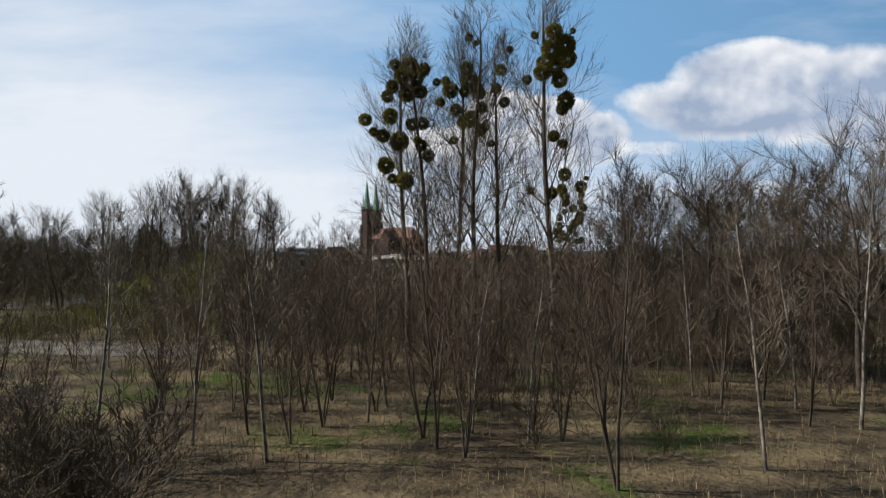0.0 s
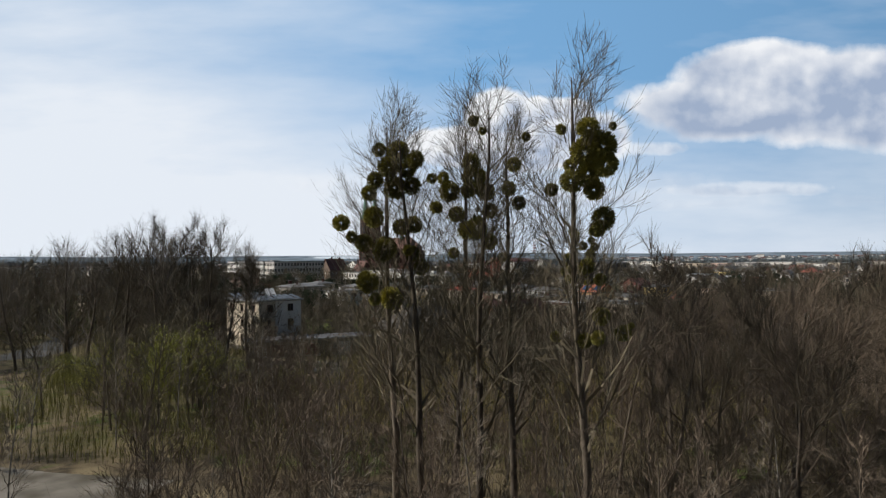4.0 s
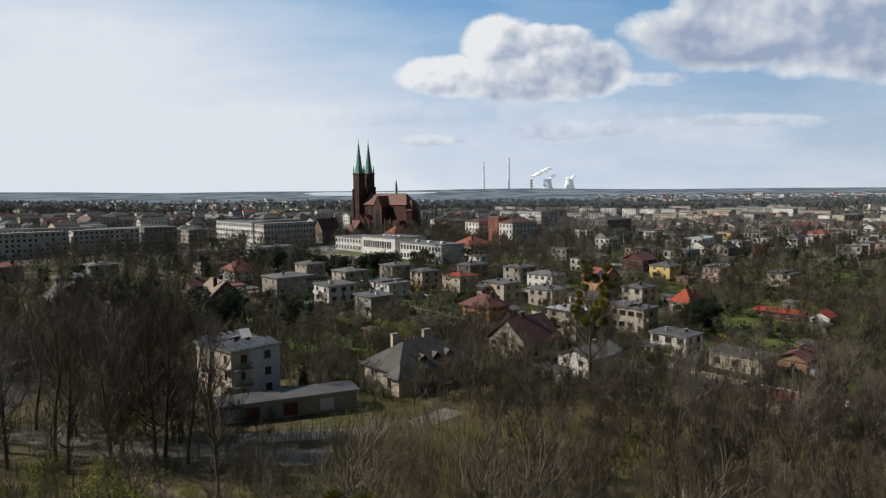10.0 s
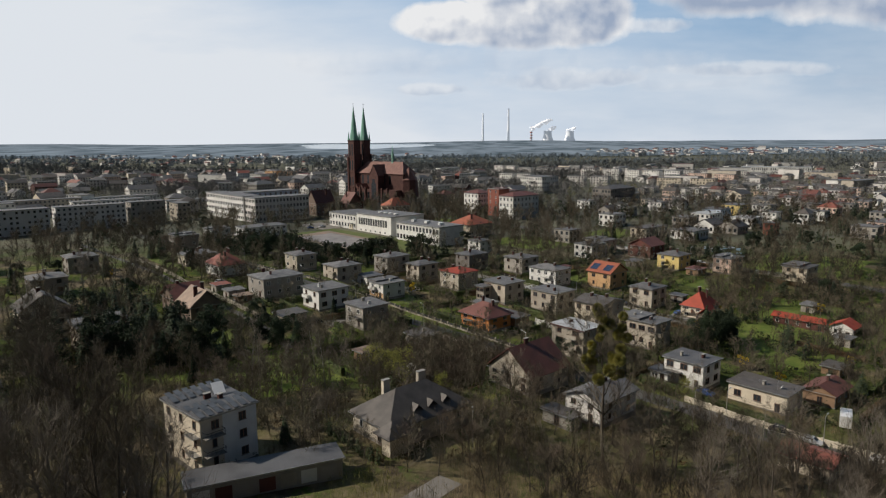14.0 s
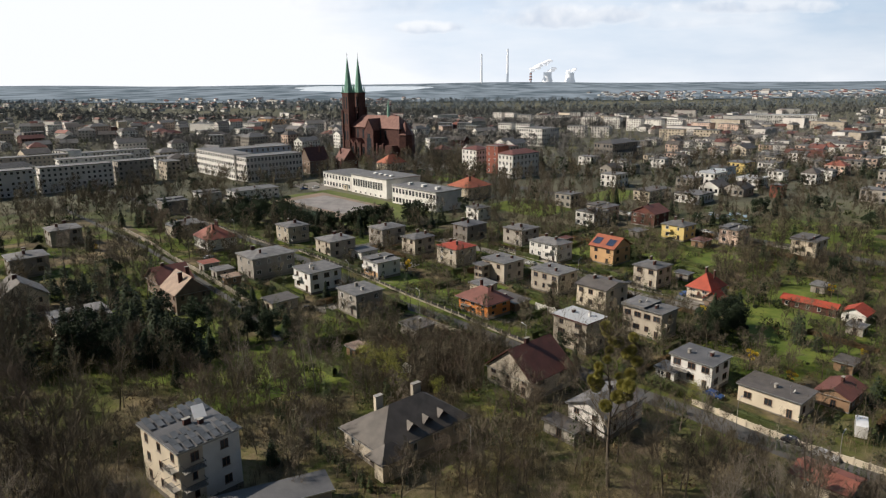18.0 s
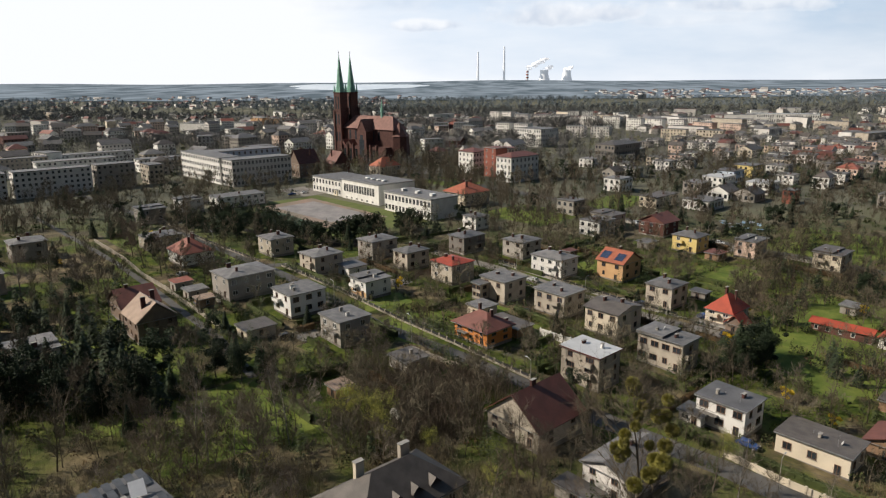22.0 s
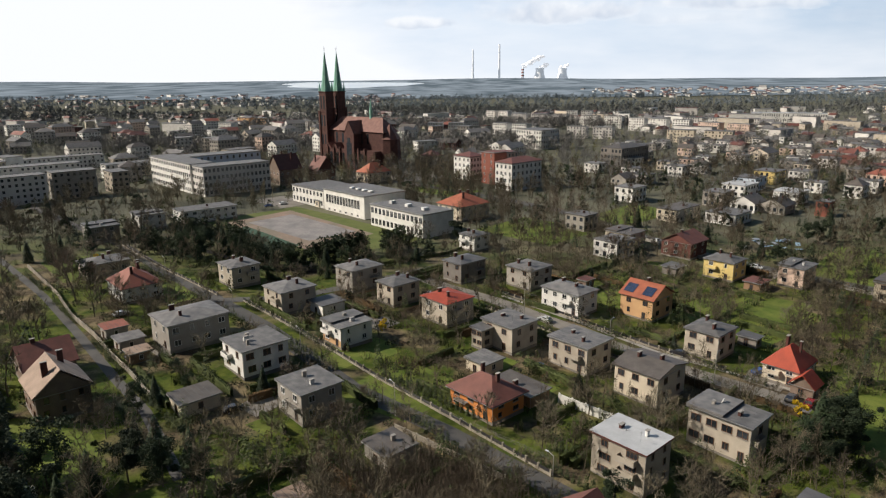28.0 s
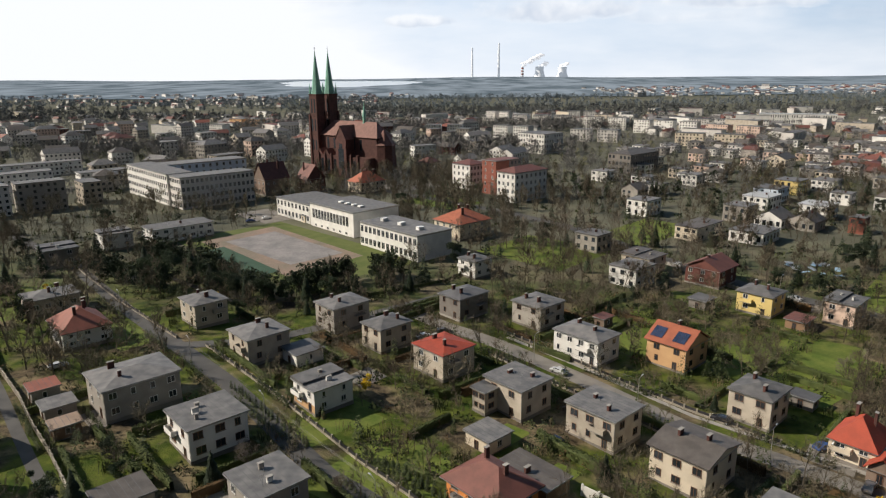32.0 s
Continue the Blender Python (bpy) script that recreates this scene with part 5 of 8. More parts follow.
def crown_tree(seed, H, r0, spread, n, twig, low=0.22, limbs=11, angle=50, stems=1, bark=BARK, twigs=TWIG, raw=False, tall=1.0):
    """A leafless tree with a full rounded crown: trunk, arching limbs and many fine twigs."""
    rs = np.random.RandomState(seed)
    thick, mid, ends, chains = [], [], [], []
    for st in range(stems):
        a = rs.uniform(0, 2 * math.pi)
        lean = 0.04 if stems == 1 else rs.uniform(0.1, 0.35)
        d0 = np.array([math.cos(a) * lean, math.sin(a) * lean, 1.0])
        h = H * (0.86 if st == 0 else rs.uniform(0.6, 0.85))
        pts, dirs = limb(rs, np.array([0, 0, -0.3]), d0 / np.linalg.norm(d0), h, r0, 7, 0.02, 0.06)
        rad = [r0 * (1 - 0.8 * i / 7) for i in range(8)]
        chains.append((pts, rad))
        thick += [(*p, *q, u, v) for p, q, u, v in zip(pts, pts[1:], rad, rad[1:])]
        for i in range(limbs):
            f = low + (0.96 - low) * (i + rs.uniform(0, 1)) / limbs
            k = min(6, int(f * 7))
            p = pts[k] + (pts[k + 1] - pts[k]) * (f * 7 - k)
            g = (f - low) / (1 - low)
            ln = H * spread * (0.45 + 0.75 * math.sin(math.pi * min(1, 0.2 + 0.75 * g)) ** 0.8) * rs.uniform(0.75, 1.15)
            d = side_way(rs, dirs[k], radians(angle * (1.3 - 0.75 * g) * rs.uniform(0.8, 1.2)))
            rr = max(twig * 2.2, rad[k] * 0.5)
            lp, ld = limb(rs, p, d, ln, rr, 4, 0.10 * tall, 0.12)
            lr = [rr, rr * 0.75, rr * 0.55, rr * 0.4, twig]
            mid += [(*p, *q, u, v) for p, q, u, v in zip(lp, lp[1:], lr, lr[1:])]
            for j in range(5):
                e = 0.3 + 0.7 * (j + rs.uniform(0, 1)) / 5
                kk = min(3, int(e * 4))
                q = lp[kk] + (lp[kk + 1] - lp[kk]) * (e * 4 - kk)
                bp, bd = limb(rs, q, side_way(rs, ld[kk], radians(rs.uniform(25, 65))), ln * rs.uniform(0.3, 0.5), rr, 2, 0.12 * tall, 0.15)
                br = max(twig * 1.4, lr[kk] * 0.45)
                mid += [(*bp[0], *bp[1], br, br * 0.7), (*bp[1], *bp[2], br * 0.7, twig)]
                ends += [(bp[0], bp[1], bd[0]), (bp[1], bp[2], bd[1])]
    w = rs.randint(len(ends), size=n)
    e0, e1, ed = (np.array([e[i] for e in ends])[w] for i in range(3))
    p0 = e0 + (e1 - e0) * rs.uniform(0, 1, n)[:, None]
    d = ed * 0.55 + rs.normal(0, 0.42, (n, 3)) + np.array([0, 0, 0.30 * tall])
    d /= np.linalg.norm(d, axis=1)[:, None]
    ln = H * spread * rs.uniform(0.16, 0.42, n)[:, None]
    tw = twig * rs.uniform(0.6, 1.1, n)
    thin = np.c_[p0, p0 + d * ln, tw, tw * 0.35]
    if raw:
        return join_geo(tubes_mesh(thick, 4), tubes_mesh(mid, 2), tubes_mesh(thin, 2))
    trunk = mesh_of("trunk", *stem_mesh(chains, 6), bark, True)
    return trunk, mesh_of("crown", *join_geo(tubes_mesh(mid, 3), tubes_mesh(thin, 2)), twigs)


def plant(meshes, x, y, scale, turn, name, label, group="", category="tree", lean=0, z=None, extra=()):
    """Sets a tree of a trunk mesh and a crown mesh on the ground."""
    m = Matrix.Translation((x, y, (gzf(x, y) if z is None else z) - 0.02)) @ pose(0, 0, 0, lean, 0, turn) @ Matrix.Diagonal((scale, scale, scale, 1))
    ob = new(name, meshes[0])
    ob.matrix_basis = m
    tagged(ob, label, category, group)
    for nm, me in (("crown", meshes[1]),) + tuple(extra):
        c = new(nm, me)
        c.parent = ob
    return ob


def leaf_cloud(rs, centres, radii, n, size, squash=1.0, outer=0.5):
    """Small leaf quads through blobs."""
    vs = []
    per = n // len(centres)
    for c, r in zip(centres, radii):
        d = rs.normal(0, 1, (per, 3))
        d /= np.linalg.norm(d, axis=1)[:, None]
        rad = r * (outer + (1 - outer) * rs.uniform(0, 1, per)) ** 0.6
        p = np.array(c) + d * rad[:, None] * [1, 1, squash]
        a = rs.normal(0, 1, (per, 3))
        b = np.cross(a, rs.normal(0, 1, (per, 3)))
        a /= np.linalg.norm(a, axis=1)[:, None]
        b /= np.linalg.norm(b, axis=1)[:, None] + 1e-9
        s = (size * rs.uniform(0.6, 1.4, per))[:, None]
        vs.append(np.stack([p - a * s, p + b * s * 0.7, p + a * s, p - b * s * 0.7], 1).reshape(-1, 3))
    v = np.concatenate(vs)
    return v, np.arange(len(v)).reshape(-1, 4)


def cone_cloud(rs, H, R, n, size, tip=0.9, droop=0.25, layers=None, low=0.04):
    """Small drooping sprays over a cone."""
    h = low + (1 - low) * (1 - np.sqrt(rs.uniform(0, 1, n)))
    if layers:
        h = np.clip((np.floor(h * layers) + rs.uniform(0, 1, n) ** 2.0 * 0.8) / layers, low, 1)
    a = rs.uniform(0, 2 * np.pi, n)
    r = R * (1 - h) ** tip * rs.uniform(0.55, 1.08, n) * (1 + 0.15 * np.sin(a * 3 + h * 20))
    out = np.stack([np.cos(a), np.sin(a), np.zeros(n)], -1)
    p = out * r[:, None] + np.stack([np.zeros(n), np.zeros(n), h * H], -1)
    d = out + np.stack([np.zeros(n), np.zeros(n), -droop + rs.normal(0, 0.25, n)], -1)
    side = np.stack([-np.sin(a), np.cos(a), rs.normal(0, 0.3, n)], -1)
    s = (size * rs.uniform(0.6, 1.5, n))[:, None]
    v = np.stack([p - d * s, p + side * s * 0.55, p + d * s * 0.8, p - side * s * 0.55], 1).reshape(-1, 3)
    return v, np.arange(4 * n).reshape(n, 4)


def grove(name, pts, kinds, s0, s1, material, seed, label, category="trees"):
    """Many bare trees of a few shapes, each turned and sized, in one mesh."""
    rs2 = np.random.RandomState(seed)
    out = []
    z = gz(pts[:, 0], pts[:, 1])
    for (x, y), h in zip(pts, z):
        v, f = kinds[rs2.randint(len(kinds))]
        a, s = rs2.uniform(0, 2 * np.pi), rs2.uniform(s0, s1)
        c, n = math.cos(a) * s, math.sin(a) * s
        out.append((np.c_[x + v[:, 0] * c - v[:, 1] * n, y + v[:, 0] * n + v[:, 1] * c, h + v[:, 2] * s * rs2.uniform(0.85, 1.15)], f))
    return tagged(part(name, mesh_of(name, *join_geo(*out), material), None), label, category, kind="stuff")


def shrubs(name, pts, r0, r1, per, size, material, seed, label):
    """Many low leafy shrubs in one mesh."""
    rs2 = np.random.RandomState(seed)
    n = len(pts)
    r = rs2.uniform(r0, r1, n)
    c = np.c_[pts, gz(pts[:, 0], pts[:, 1]) + r * 0.55]
    k = np.repeat(np.arange(n), per)
    m = len(k)
    d = rs2.normal(0, 1, (m, 3))
    d /= np.linalg.norm(d, axis=1)[:, None]
    p = c[k] + d * (r[k] * rs2.uniform(0.35, 1.0, m) ** 0.5)[:, None] * [1, 1, 0.9]
    a, b = rs2.normal(0, 1, (m, 3)), rs2.normal(0, 1, (m, 3))
    a /= np.linalg.norm(a, axis=1)[:, None]
    b /= np.linalg.norm(b, axis=1)[:, None]
    s = (size * r[k] * rs2.uniform(0.6, 1.4, m))[:, None]
    v = np.stack([p - a * s, p + b * s, p + a * s, p - b * s], 1).reshape(-1, 3)
    return tagged(part(name, mesh_of(name, v, np.arange(4 * m).reshape(m, 4), material), None), label, "shrubs", kind="stuff")


RS = np.random.RandomState(11)
# saplings of the wasteland, slim and reddish
SAPLING = [bare_tree(100 + i, 9.5, 0.062, 13, 6, 6, 0.18, 0.25, 36, 0.15, 0.0075, stems=2 + i % 3, bark=BARK, twigs=REDTWIG, wander=0.08) for i in range(6)]
BIRCH = [bare_tree(200 + i, 11, 0.085, 18, 7, 7, 0.25, 0.20, 40, 0.10, 0.009, bark=PALEBARK, twigs=GREYTWIG) for i in range(4)]
OAK = [crown_tree(300 + i, 14, 0.19, 0.33, 2300, 0.0095, 0.26, 14, 50, twigs=REDTWIG if i % 2 else TWIG) for i in range(4)]
POPLARTWIG = mat("pale_poplar_twigs", (0.175, 0.15, 0.105), (0.11, 0.095, 0.068), 0.3, 2, 0.9, bump=0, vary=0.2)
POPLAR = [bare_tree(400 + i, 27.5, 0.27, 34, 9, 10, 0.22, 0.225, 42, 0.16, 0.010, bark=BARK, twigs=POPLARTWIG, wander=0.06) for i in range(5)]
LIME = [crown_tree(500 + i, 12, 0.19, 0.33, 1900, 0.016, 0.18, 13, 50, twigs=t) for i, t in enumerate((TWIG, GREYTWIG, TWIG, REDTWIG))]
DARKTREE = [crown_tree(550 + i, 20, 0.28, 0.26, 1700, 0.014, 0.16, 20, 46, twigs=t, tall=1.6) for i, t in enumerate((GREYTWIG, GREYTWIG, TWIG))]
# the grove twigs in a darker tone, for thicket and outer garden trees
DARKTWIG = mat("dark_grove_twigs", (0.074, 0.060, 0.042), (0.046, 0.038, 0.028), 0.14, 2, 0.95, bump=0, vary=0.3, island=True)
TALLDARK = [crown_tree(570 + i, 20, 0.24, 0.23, 2300, 0.018, 0.35, 16, 44, twigs=DARKTWIG, tall=1.5) for i in range(3)]
TOWNTREE = [crown_tree(600 + i, 10, 0.16, 0.34, 1500, 0.018, 0.18, 12, 50, twigs=t) for i, t in enumerate((TWIG, REDTWIG, GREYTWIG, TWIG))]
FRUIT = [crown_tree(700 + i, 5, 0.11, 0.46, 800, 0.015, 0.26, 9, 60, twigs=TWIG) for i in range(3)]
BUSH = [crown_tree(800 + i, 3.0, 0.03, 0.40, 420, 0.010, 0.10, 6, 42, stems=4, twigs=t) for i, t in enumerate((REDTWIG, TWIG, GREYTWIG))]

SAP_LABEL = "slim leafless multi-stemmed sapling with reddish twigs"
# the thicket in front of the start
WAYS = [((-100, 66), (-23, 61), 7.0), ((-70, 134), (-52, 125), 4.5), ((-52, 125), (-22, 124), 4.5), ((-46, 118), (-21.7, 97), 2.6), ((-21.7, 97), (-7, 80), 2.6)]


def on_track(x, y):
    """Whether a place lies on one of the ways through the wasteland."""
    hit = np.zeros(np.shape(x), bool)
    for (ax, ay), (bx, by), half in WAYS:
        t = np.clip(((x - ax) * (bx - ax) + (y - ay) * (by - ay)) / ((bx - ax) ** 2 + (by - ay) ** 2), 0, 1)
        hit = hit | (np.hypot(x - ax - t * (bx - ax), y - ay - t * (by - ay)) < half)
    return hit


spots = []
tries = 0
while len(spots) < 200 and tries < 5000:
    tries += 1
    x, y = RS.uniform(-44, 58), RS.uniform(22, 118)
    if abs(x) < 3.2 + 0.0 * y and y < 27:
        continue
    if x < -16 and y < 60 and RS.rand() < 0.65:
        continue
    if on_track(x, y):
        continue
    if x > 10 and y < 30 and RS.rand() < 0.5:
        continue
    if -46 < x < -10 and y > 108:
        continue
    if any((x - a) ** 2 + (y - b) ** 2 < 7 for a, b in spots):
        continue
    spots.append((x, y))
for i, (x, y) in enumerate(spots):
    kind = RS.rand()
    if kind < 0.72:
        plant(SAPLING[i % 6], x, y, RS.uniform(0.85, 1.2), RS.uniform(0, 360), "sapling", SAP_LABEL, "wasteland saplings")
    else:
        plant(BIRCH[i % 4], x, y, RS.uniform(0.65, 1.0), RS.uniform(0, 360), "birch", "young leafless birch with pale bark", "wasteland birches")
for x, y, s, k in ((-9.5, 30.5, 0.95, 0), (-7.2, 29, 0.8, 1), (-6.4, 32, 0.9, 2), (-4.4, 33, 0.95, 3), (-1.5, 30, 0.85, 4), (0.3, 27, 0.8, 5), (3.4, 30.5, 0.9, 0), (4.6, 29.5, 0.8, 2), (7.2, 33, 0.85, 1), (-22, 24, 0.9, 3), (-14, 21, 0.5, 1), (-18, 20, 0.45, 4)):
    plant(SAPLING[k], x, y, s, x * 40, "sapling", SAP_LABEL, "wasteland saplings")
for x, y, s, k in ((11.6, 25.5, 0.98, 0), (19, 32, 1.15, 1), (9.0, 36, 0.8, 2), (-3.8, 36.5, 1.0, 3), (14, 40, 0.9, 1)):
    plant(BIRCH[k], x, y, s, x * 33, "birch", "young leafless birch with pale bark", "wasteland birches")
for x, y, s, k in ((17, 45, 0.78, 0), (21.5, 47, 0.82, 1), (25, 42, 0.85, 2), (30, 46, 0.9, 3), (34, 52, 0.9, 1), (28, 58, 0.8, 0), (40, 58, 0.9, 2), (13.5, 56, 0.75, 3), (18, 62, 0.75, 2), (48, 66, 0.9, 0), (24, 70, 0.8, 1), (36, 74, 0.85, 3), (20, 54, 0.8, 3), (26, 50, 0.75, 1), (31, 60, 0.8, 2), (38, 50, 0.9, 0), (44, 58, 0.85, 1), (15, 50, 0.7, 2), (22, 60, 0.7, 0), (36, 66, 0.8, 1), (42, 46, 0.9, 3), (12, 62, 0.7, 1), (30, 68, 0.75, 0), (52, 60, 0.9, 2)):
    plant(OAK[k], x, y, s * 1.32, x * 57, "oak", "dark leafless oak with wide branches", "wasteland oaks")
for i in range(55):
    x, y = RS.uniform(-40, 45), RS.uniform(16, 110)
    if abs(x) < 9 and y < 24:
        continue
    plant(BUSH[i % 3], x, y, RS.uniform(0.5, 1.0), RS.uniform(0, 360), "bush", "low leafless bush with thin twigs", "wasteland bushes", "bush")

for i in range(26):
    x, y = RS.uniform(-21, -8.5), RS.uniform(17, 27)
    plant(BUSH[i % 3], x, y, RS.uniform(0.8, 1.4), RS.uniform(0, 360), "bush", "dense leafless bush with reddish twigs", "wasteland bushes", "bush")
# tall poplars with mistletoe
rs = np.random.RandomState(5)


def ball_mesh(seed):
    r = np.random.RandomState(seed)
    n = 2400
    d = r.normal(0, 1, (n, 3))
    d /= np.linalg.norm(d, axis=1)[:, None]
    p = d * (r.uniform(0.1, 1.0, n) ** 0.5)[:, None]
    side = np.cross(d, r.normal(0, 1, (n, 3)))
    side /= np.linalg.norm(side, axis=1)[:, None] + 1e-9
    s = r.uniform(0.05, 0.11, n)[:, None]
    v = np.stack([p - d * s * 1.6, p + side * s * 0.6, p + d * s * 1.4, p - side * s * 0.6], 1).reshape(-1, 3)
    return mesh_of("mistletoe", v, np.arange(4 * n).reshape(n, 4), MISTLE)


for i, (x, y, s) in enumerate(((17.3, 66, 0.93), (21.7, 72, 0.89), (23.8, 70, 0.82), (30.7, 80, 0.85), (28.9, 68, 0.82), (34.5, 70, 0.96), (40.9, 76, 0.98))):
    plant(TALLDARK[i % 3], x, y, s, i * 83, "tall_tree", "tall dark leafless tree rising over the thicket", "thicket trees")
BALLS = [ball_mesh(i) for i in range(4)]
POPS = [(-4.0, 56.5, 0.97, 0), (-2.3, 54.3, 0.93, 1), (0.0, 55.5, 0.95, 2), (1.3, 52.1, 0.97, 1), (3.5, 53.5, 0.93, 2), (7.0, 47.7, 1.0, 0)]
for i, (x, y, s, k) in enumerate(POPS):
    pop = plant(POPLAR[k], x, y, s, i * 71, "poplar", "tall leafless poplar hung with green mistletoe balls", "poplars with mistletoe")


def mistletoe(x, y, z, r, k):
    """A ball of mistletoe in a poplar's crown."""
    o = part("mistletoe", BALLS[k % 4], None, None, m=Matrix.Translation((x, y, z)) @ pose(0, 0, 0, 30 * k, 50 * k, 70 * k) @ Matrix.Diagonal((r, r, r * 0.92, 1)))
    tagged(o, "round green mistletoe ball in a poplar", "mistletoe", "mistletoe balls")


MISTS = [(-7.3, 55.0, 23.7, 0.51), (-6.7, 55.6, 22.8, 0.37), (-5.9, 55.3, 22.4, 0.51), (-5.3, 55.7, 24.1, 0.61), (-4.6, 55.7, 22.0, 0.75), (-5.6, 54.7, 19.9, 0.64), (-5.1, 54.6, 18.8, 0.37), (-4.2, 56.1, 18.8, 0.71), (-5.5, 55.1, 25.6, 0.46), (-5.1, 55.0, 26.4, 0.51), (-5.0, 56.4, 28.6, 0.43), (-4.3, 55.4, 27.3, 0.65), (-3.7, 56.1, 28.4, 0.66), (-3.9, 55.5, 26.0, 0.7), (-3.1, 55.8, 27.2, 0.56), (-2.5, 54.9, 27.7, 0.51), (-2.8, 55.7, 26.1, 0.52), (-2.7, 56.2, 23.6, 0.52), (-3.5, 55.5, 23.4, 0.51), (-2.8, 55.9, 21.7, 0.47), (-2.2, 55.8, 20.8, 0.47), (-3.0, 54.7, 21.9, 0.32)]
MISTS += [(-1.4, 53.5, 26.3, 0.31), (-0.7, 53.2, 26.3, 0.36), (-0.3, 52.6, 25.4, 0.57), (-1.1, 52.2, 24.4, 0.35), (0.1, 53.7, 24.1, 0.45), (1.0, 53.0, 27.2, 0.53), (1.2, 53.4, 26.3, 0.67), (1.9, 53.7, 25.5, 0.54), (0.8, 53.4, 25.5, 0.4), (2.2, 53.8, 24.3, 0.45), (1.3, 52.8, 23.2, 0.62), (0.7, 53.5, 23.1, 0.49), (2.1, 52.9, 22.4, 0.44), (-0.1, 53.8, 21.7, 0.32), (1.2, 53.7, 29.9, 0.32), (1.7, 52.3, 29.0, 0.22)]
MISTS += [(3.6, 52.7, 27.0, 0.4), (3.3, 52.9, 25.6, 0.4), (4.0, 54.2, 24.8, 0.41), (4.4, 53.3, 28.8, 0.27), (2.9, 53.6, 21.4, 0.27)]
MISTS += [(7.0, 47.2, 28.1, 0.55), (6.9, 47.6, 26.9, 0.72), (7.8, 47.4, 27.2, 0.71), (7.9, 47.3, 26.2, 0.59), (6.2, 47.8, 25.4, 0.56), (7.1, 47.8, 25.8, 0.6), (7.5, 48.3, 25.0, 0.52), (7.9, 47.9, 23.4, 0.6), (7.7, 48.4, 22.9, 0.4), (5.2, 48.2, 25.0, 0.32), (5.8, 48.5, 28.3, 0.28), (7.0, 47.9, 20.9, 0.4), (7.5, 47.0, 20.2, 0.31), (7.8, 48.2, 18.2, 0.44), (5.4, 48.4, 17.1, 0.28), (6.9, 48.3, 16.9, 0.4), (7.5, 47.7, 17.1, 0.36), (8.9, 48.0, 17.3, 0.4), (9.1, 47.1, 17.8, 0.16), (6.2, 48.2, 26.3, 0.32), (8.4, 47.7, 28.3, 0.2)]
for i, (x, y, z, r) in enumerate(MISTS):
    mistletoe(x, y - 0.5, z, r * 1.15, i)

# trees and a conifer hedge round the block and its garages
for i, (x, y, s) in enumerate(((-51.8, 130.0, 1.25), (-42.2, 123.1, 1.25), (-50.3, 134.3, 1.25), (-42.9, 131.6, 1.25), (-28.3, 106.2, 0.94))):
    plant(DARKTREE[2] if i % 2 else TALLDARK[0], x, y, s, i * 97, "tall_tree", "tall dark leafless tree beside an apartment block", "wood edge trees")
for i, (x, y) in enumerate(((-37.2, 123.3), (-34.6, 124.0), (-31.3, 123.6), (-28.8, 124.5), (-26.3, 123.9), (-40.5, 123.8))):
    plant(TALLDARK[i % 3], x, y, 0.33 + 0.05 * (i % 3), i * 131, "tree", "small dark leafless tree before a garage row", "yard trees")
HEDGE_LINE = [(-41.4 + 0.87 * i, 142.4 + 0.47 * i) for i in range(15)]

# row of tall trees on the left, willows and woodland edge
for i, (x, y, s) in enumerate(((-62, 118, 0.70), (-57, 121, 0.74), (-53, 117, 0.7), (-49, 121, 0.8), (-46, 118, 0.76), (-43, 122, 0.72), (-38, 121, 0.66), (-35, 124, 0.7), (-66, 124, 0.68), (-72, 120, 0.62),
                              (-52, 128, 0.7), (-60, 130, 0.7), (-68, 134, 0.66), (-76, 128, 0.6))):
    plant(DARKTREE[i % 3], x, y, s * 1.55, i * 47, "tall_tree", "tall leafless grey tree at the edge of the wood", "wood edge trees")
for i in range(80):
    x, y = RS.uniform(-135, -42), RS.uniform(70, 215)
    if -92 < x < -70 and 135 < y < 165:
        continue
    if x > -66 and y > 138 or x > -80 and y < 124:
        continue
    plant(LIME[i % 4], x, y, RS.uniform(0.9, 1.5), RS.uniform(0, 360), "tree", "leafless brown woodland tree", "woodland trees")
for i in range(100):
    x, y = RS.uniform(12, 130), RS.uniform(78, 165)
    if abs(x - 66) + abs(y - 172) < 22 or (y > 158 and 18 < x < 46):
        continue
    if x > 50 and y > 150:
        continue
    plant((LIME[0], TALLDARK[i % 3], OAK[i % 4])[i % 3], x, y, RS.uniform(0.65, 1.0) * (0.7 if i % 3 == 1 else 1), RS.uniform(0, 360), "tree", "leafless brown thicket tree", "thicket trees")
for i in range(60):
    x, y = RS.uniform(-32, 30), RS.uniform(76, 128)
    if on_track(x, y):
        continue
    plant((SAPLING, BUSH, BIRCH)[i % 3][i % 3], x, y, RS.uniform(0.6, 0.95), RS.uniform(0, 360), "sapling", SAP_LABEL, "wasteland saplings")


def leafy(seed, H, r, material, n=1400, size=0.10, blobs=9, bark=BARK, squash=0.9):
    t, c = bare_tree(seed, H, r, 7, 4, 3, 0.25, 0.32, 45, 0.1, 0.012, bark=bark)
    rs2 = np.random.RandomState(seed)
    cs = [(rs2.normal(0, H * 0.14), rs2.normal(0, H * 0.14), H * rs2.uniform(0.4, 0.95)) for _ in range(blobs)]
    v, f = leaf_cloud(rs2, cs, [H * rs2.uniform(0.12, 0.2) for _ in cs], n, size, squash, 0.3)
    me = mesh_of("foliage", v, f, material)
    return t, c, me


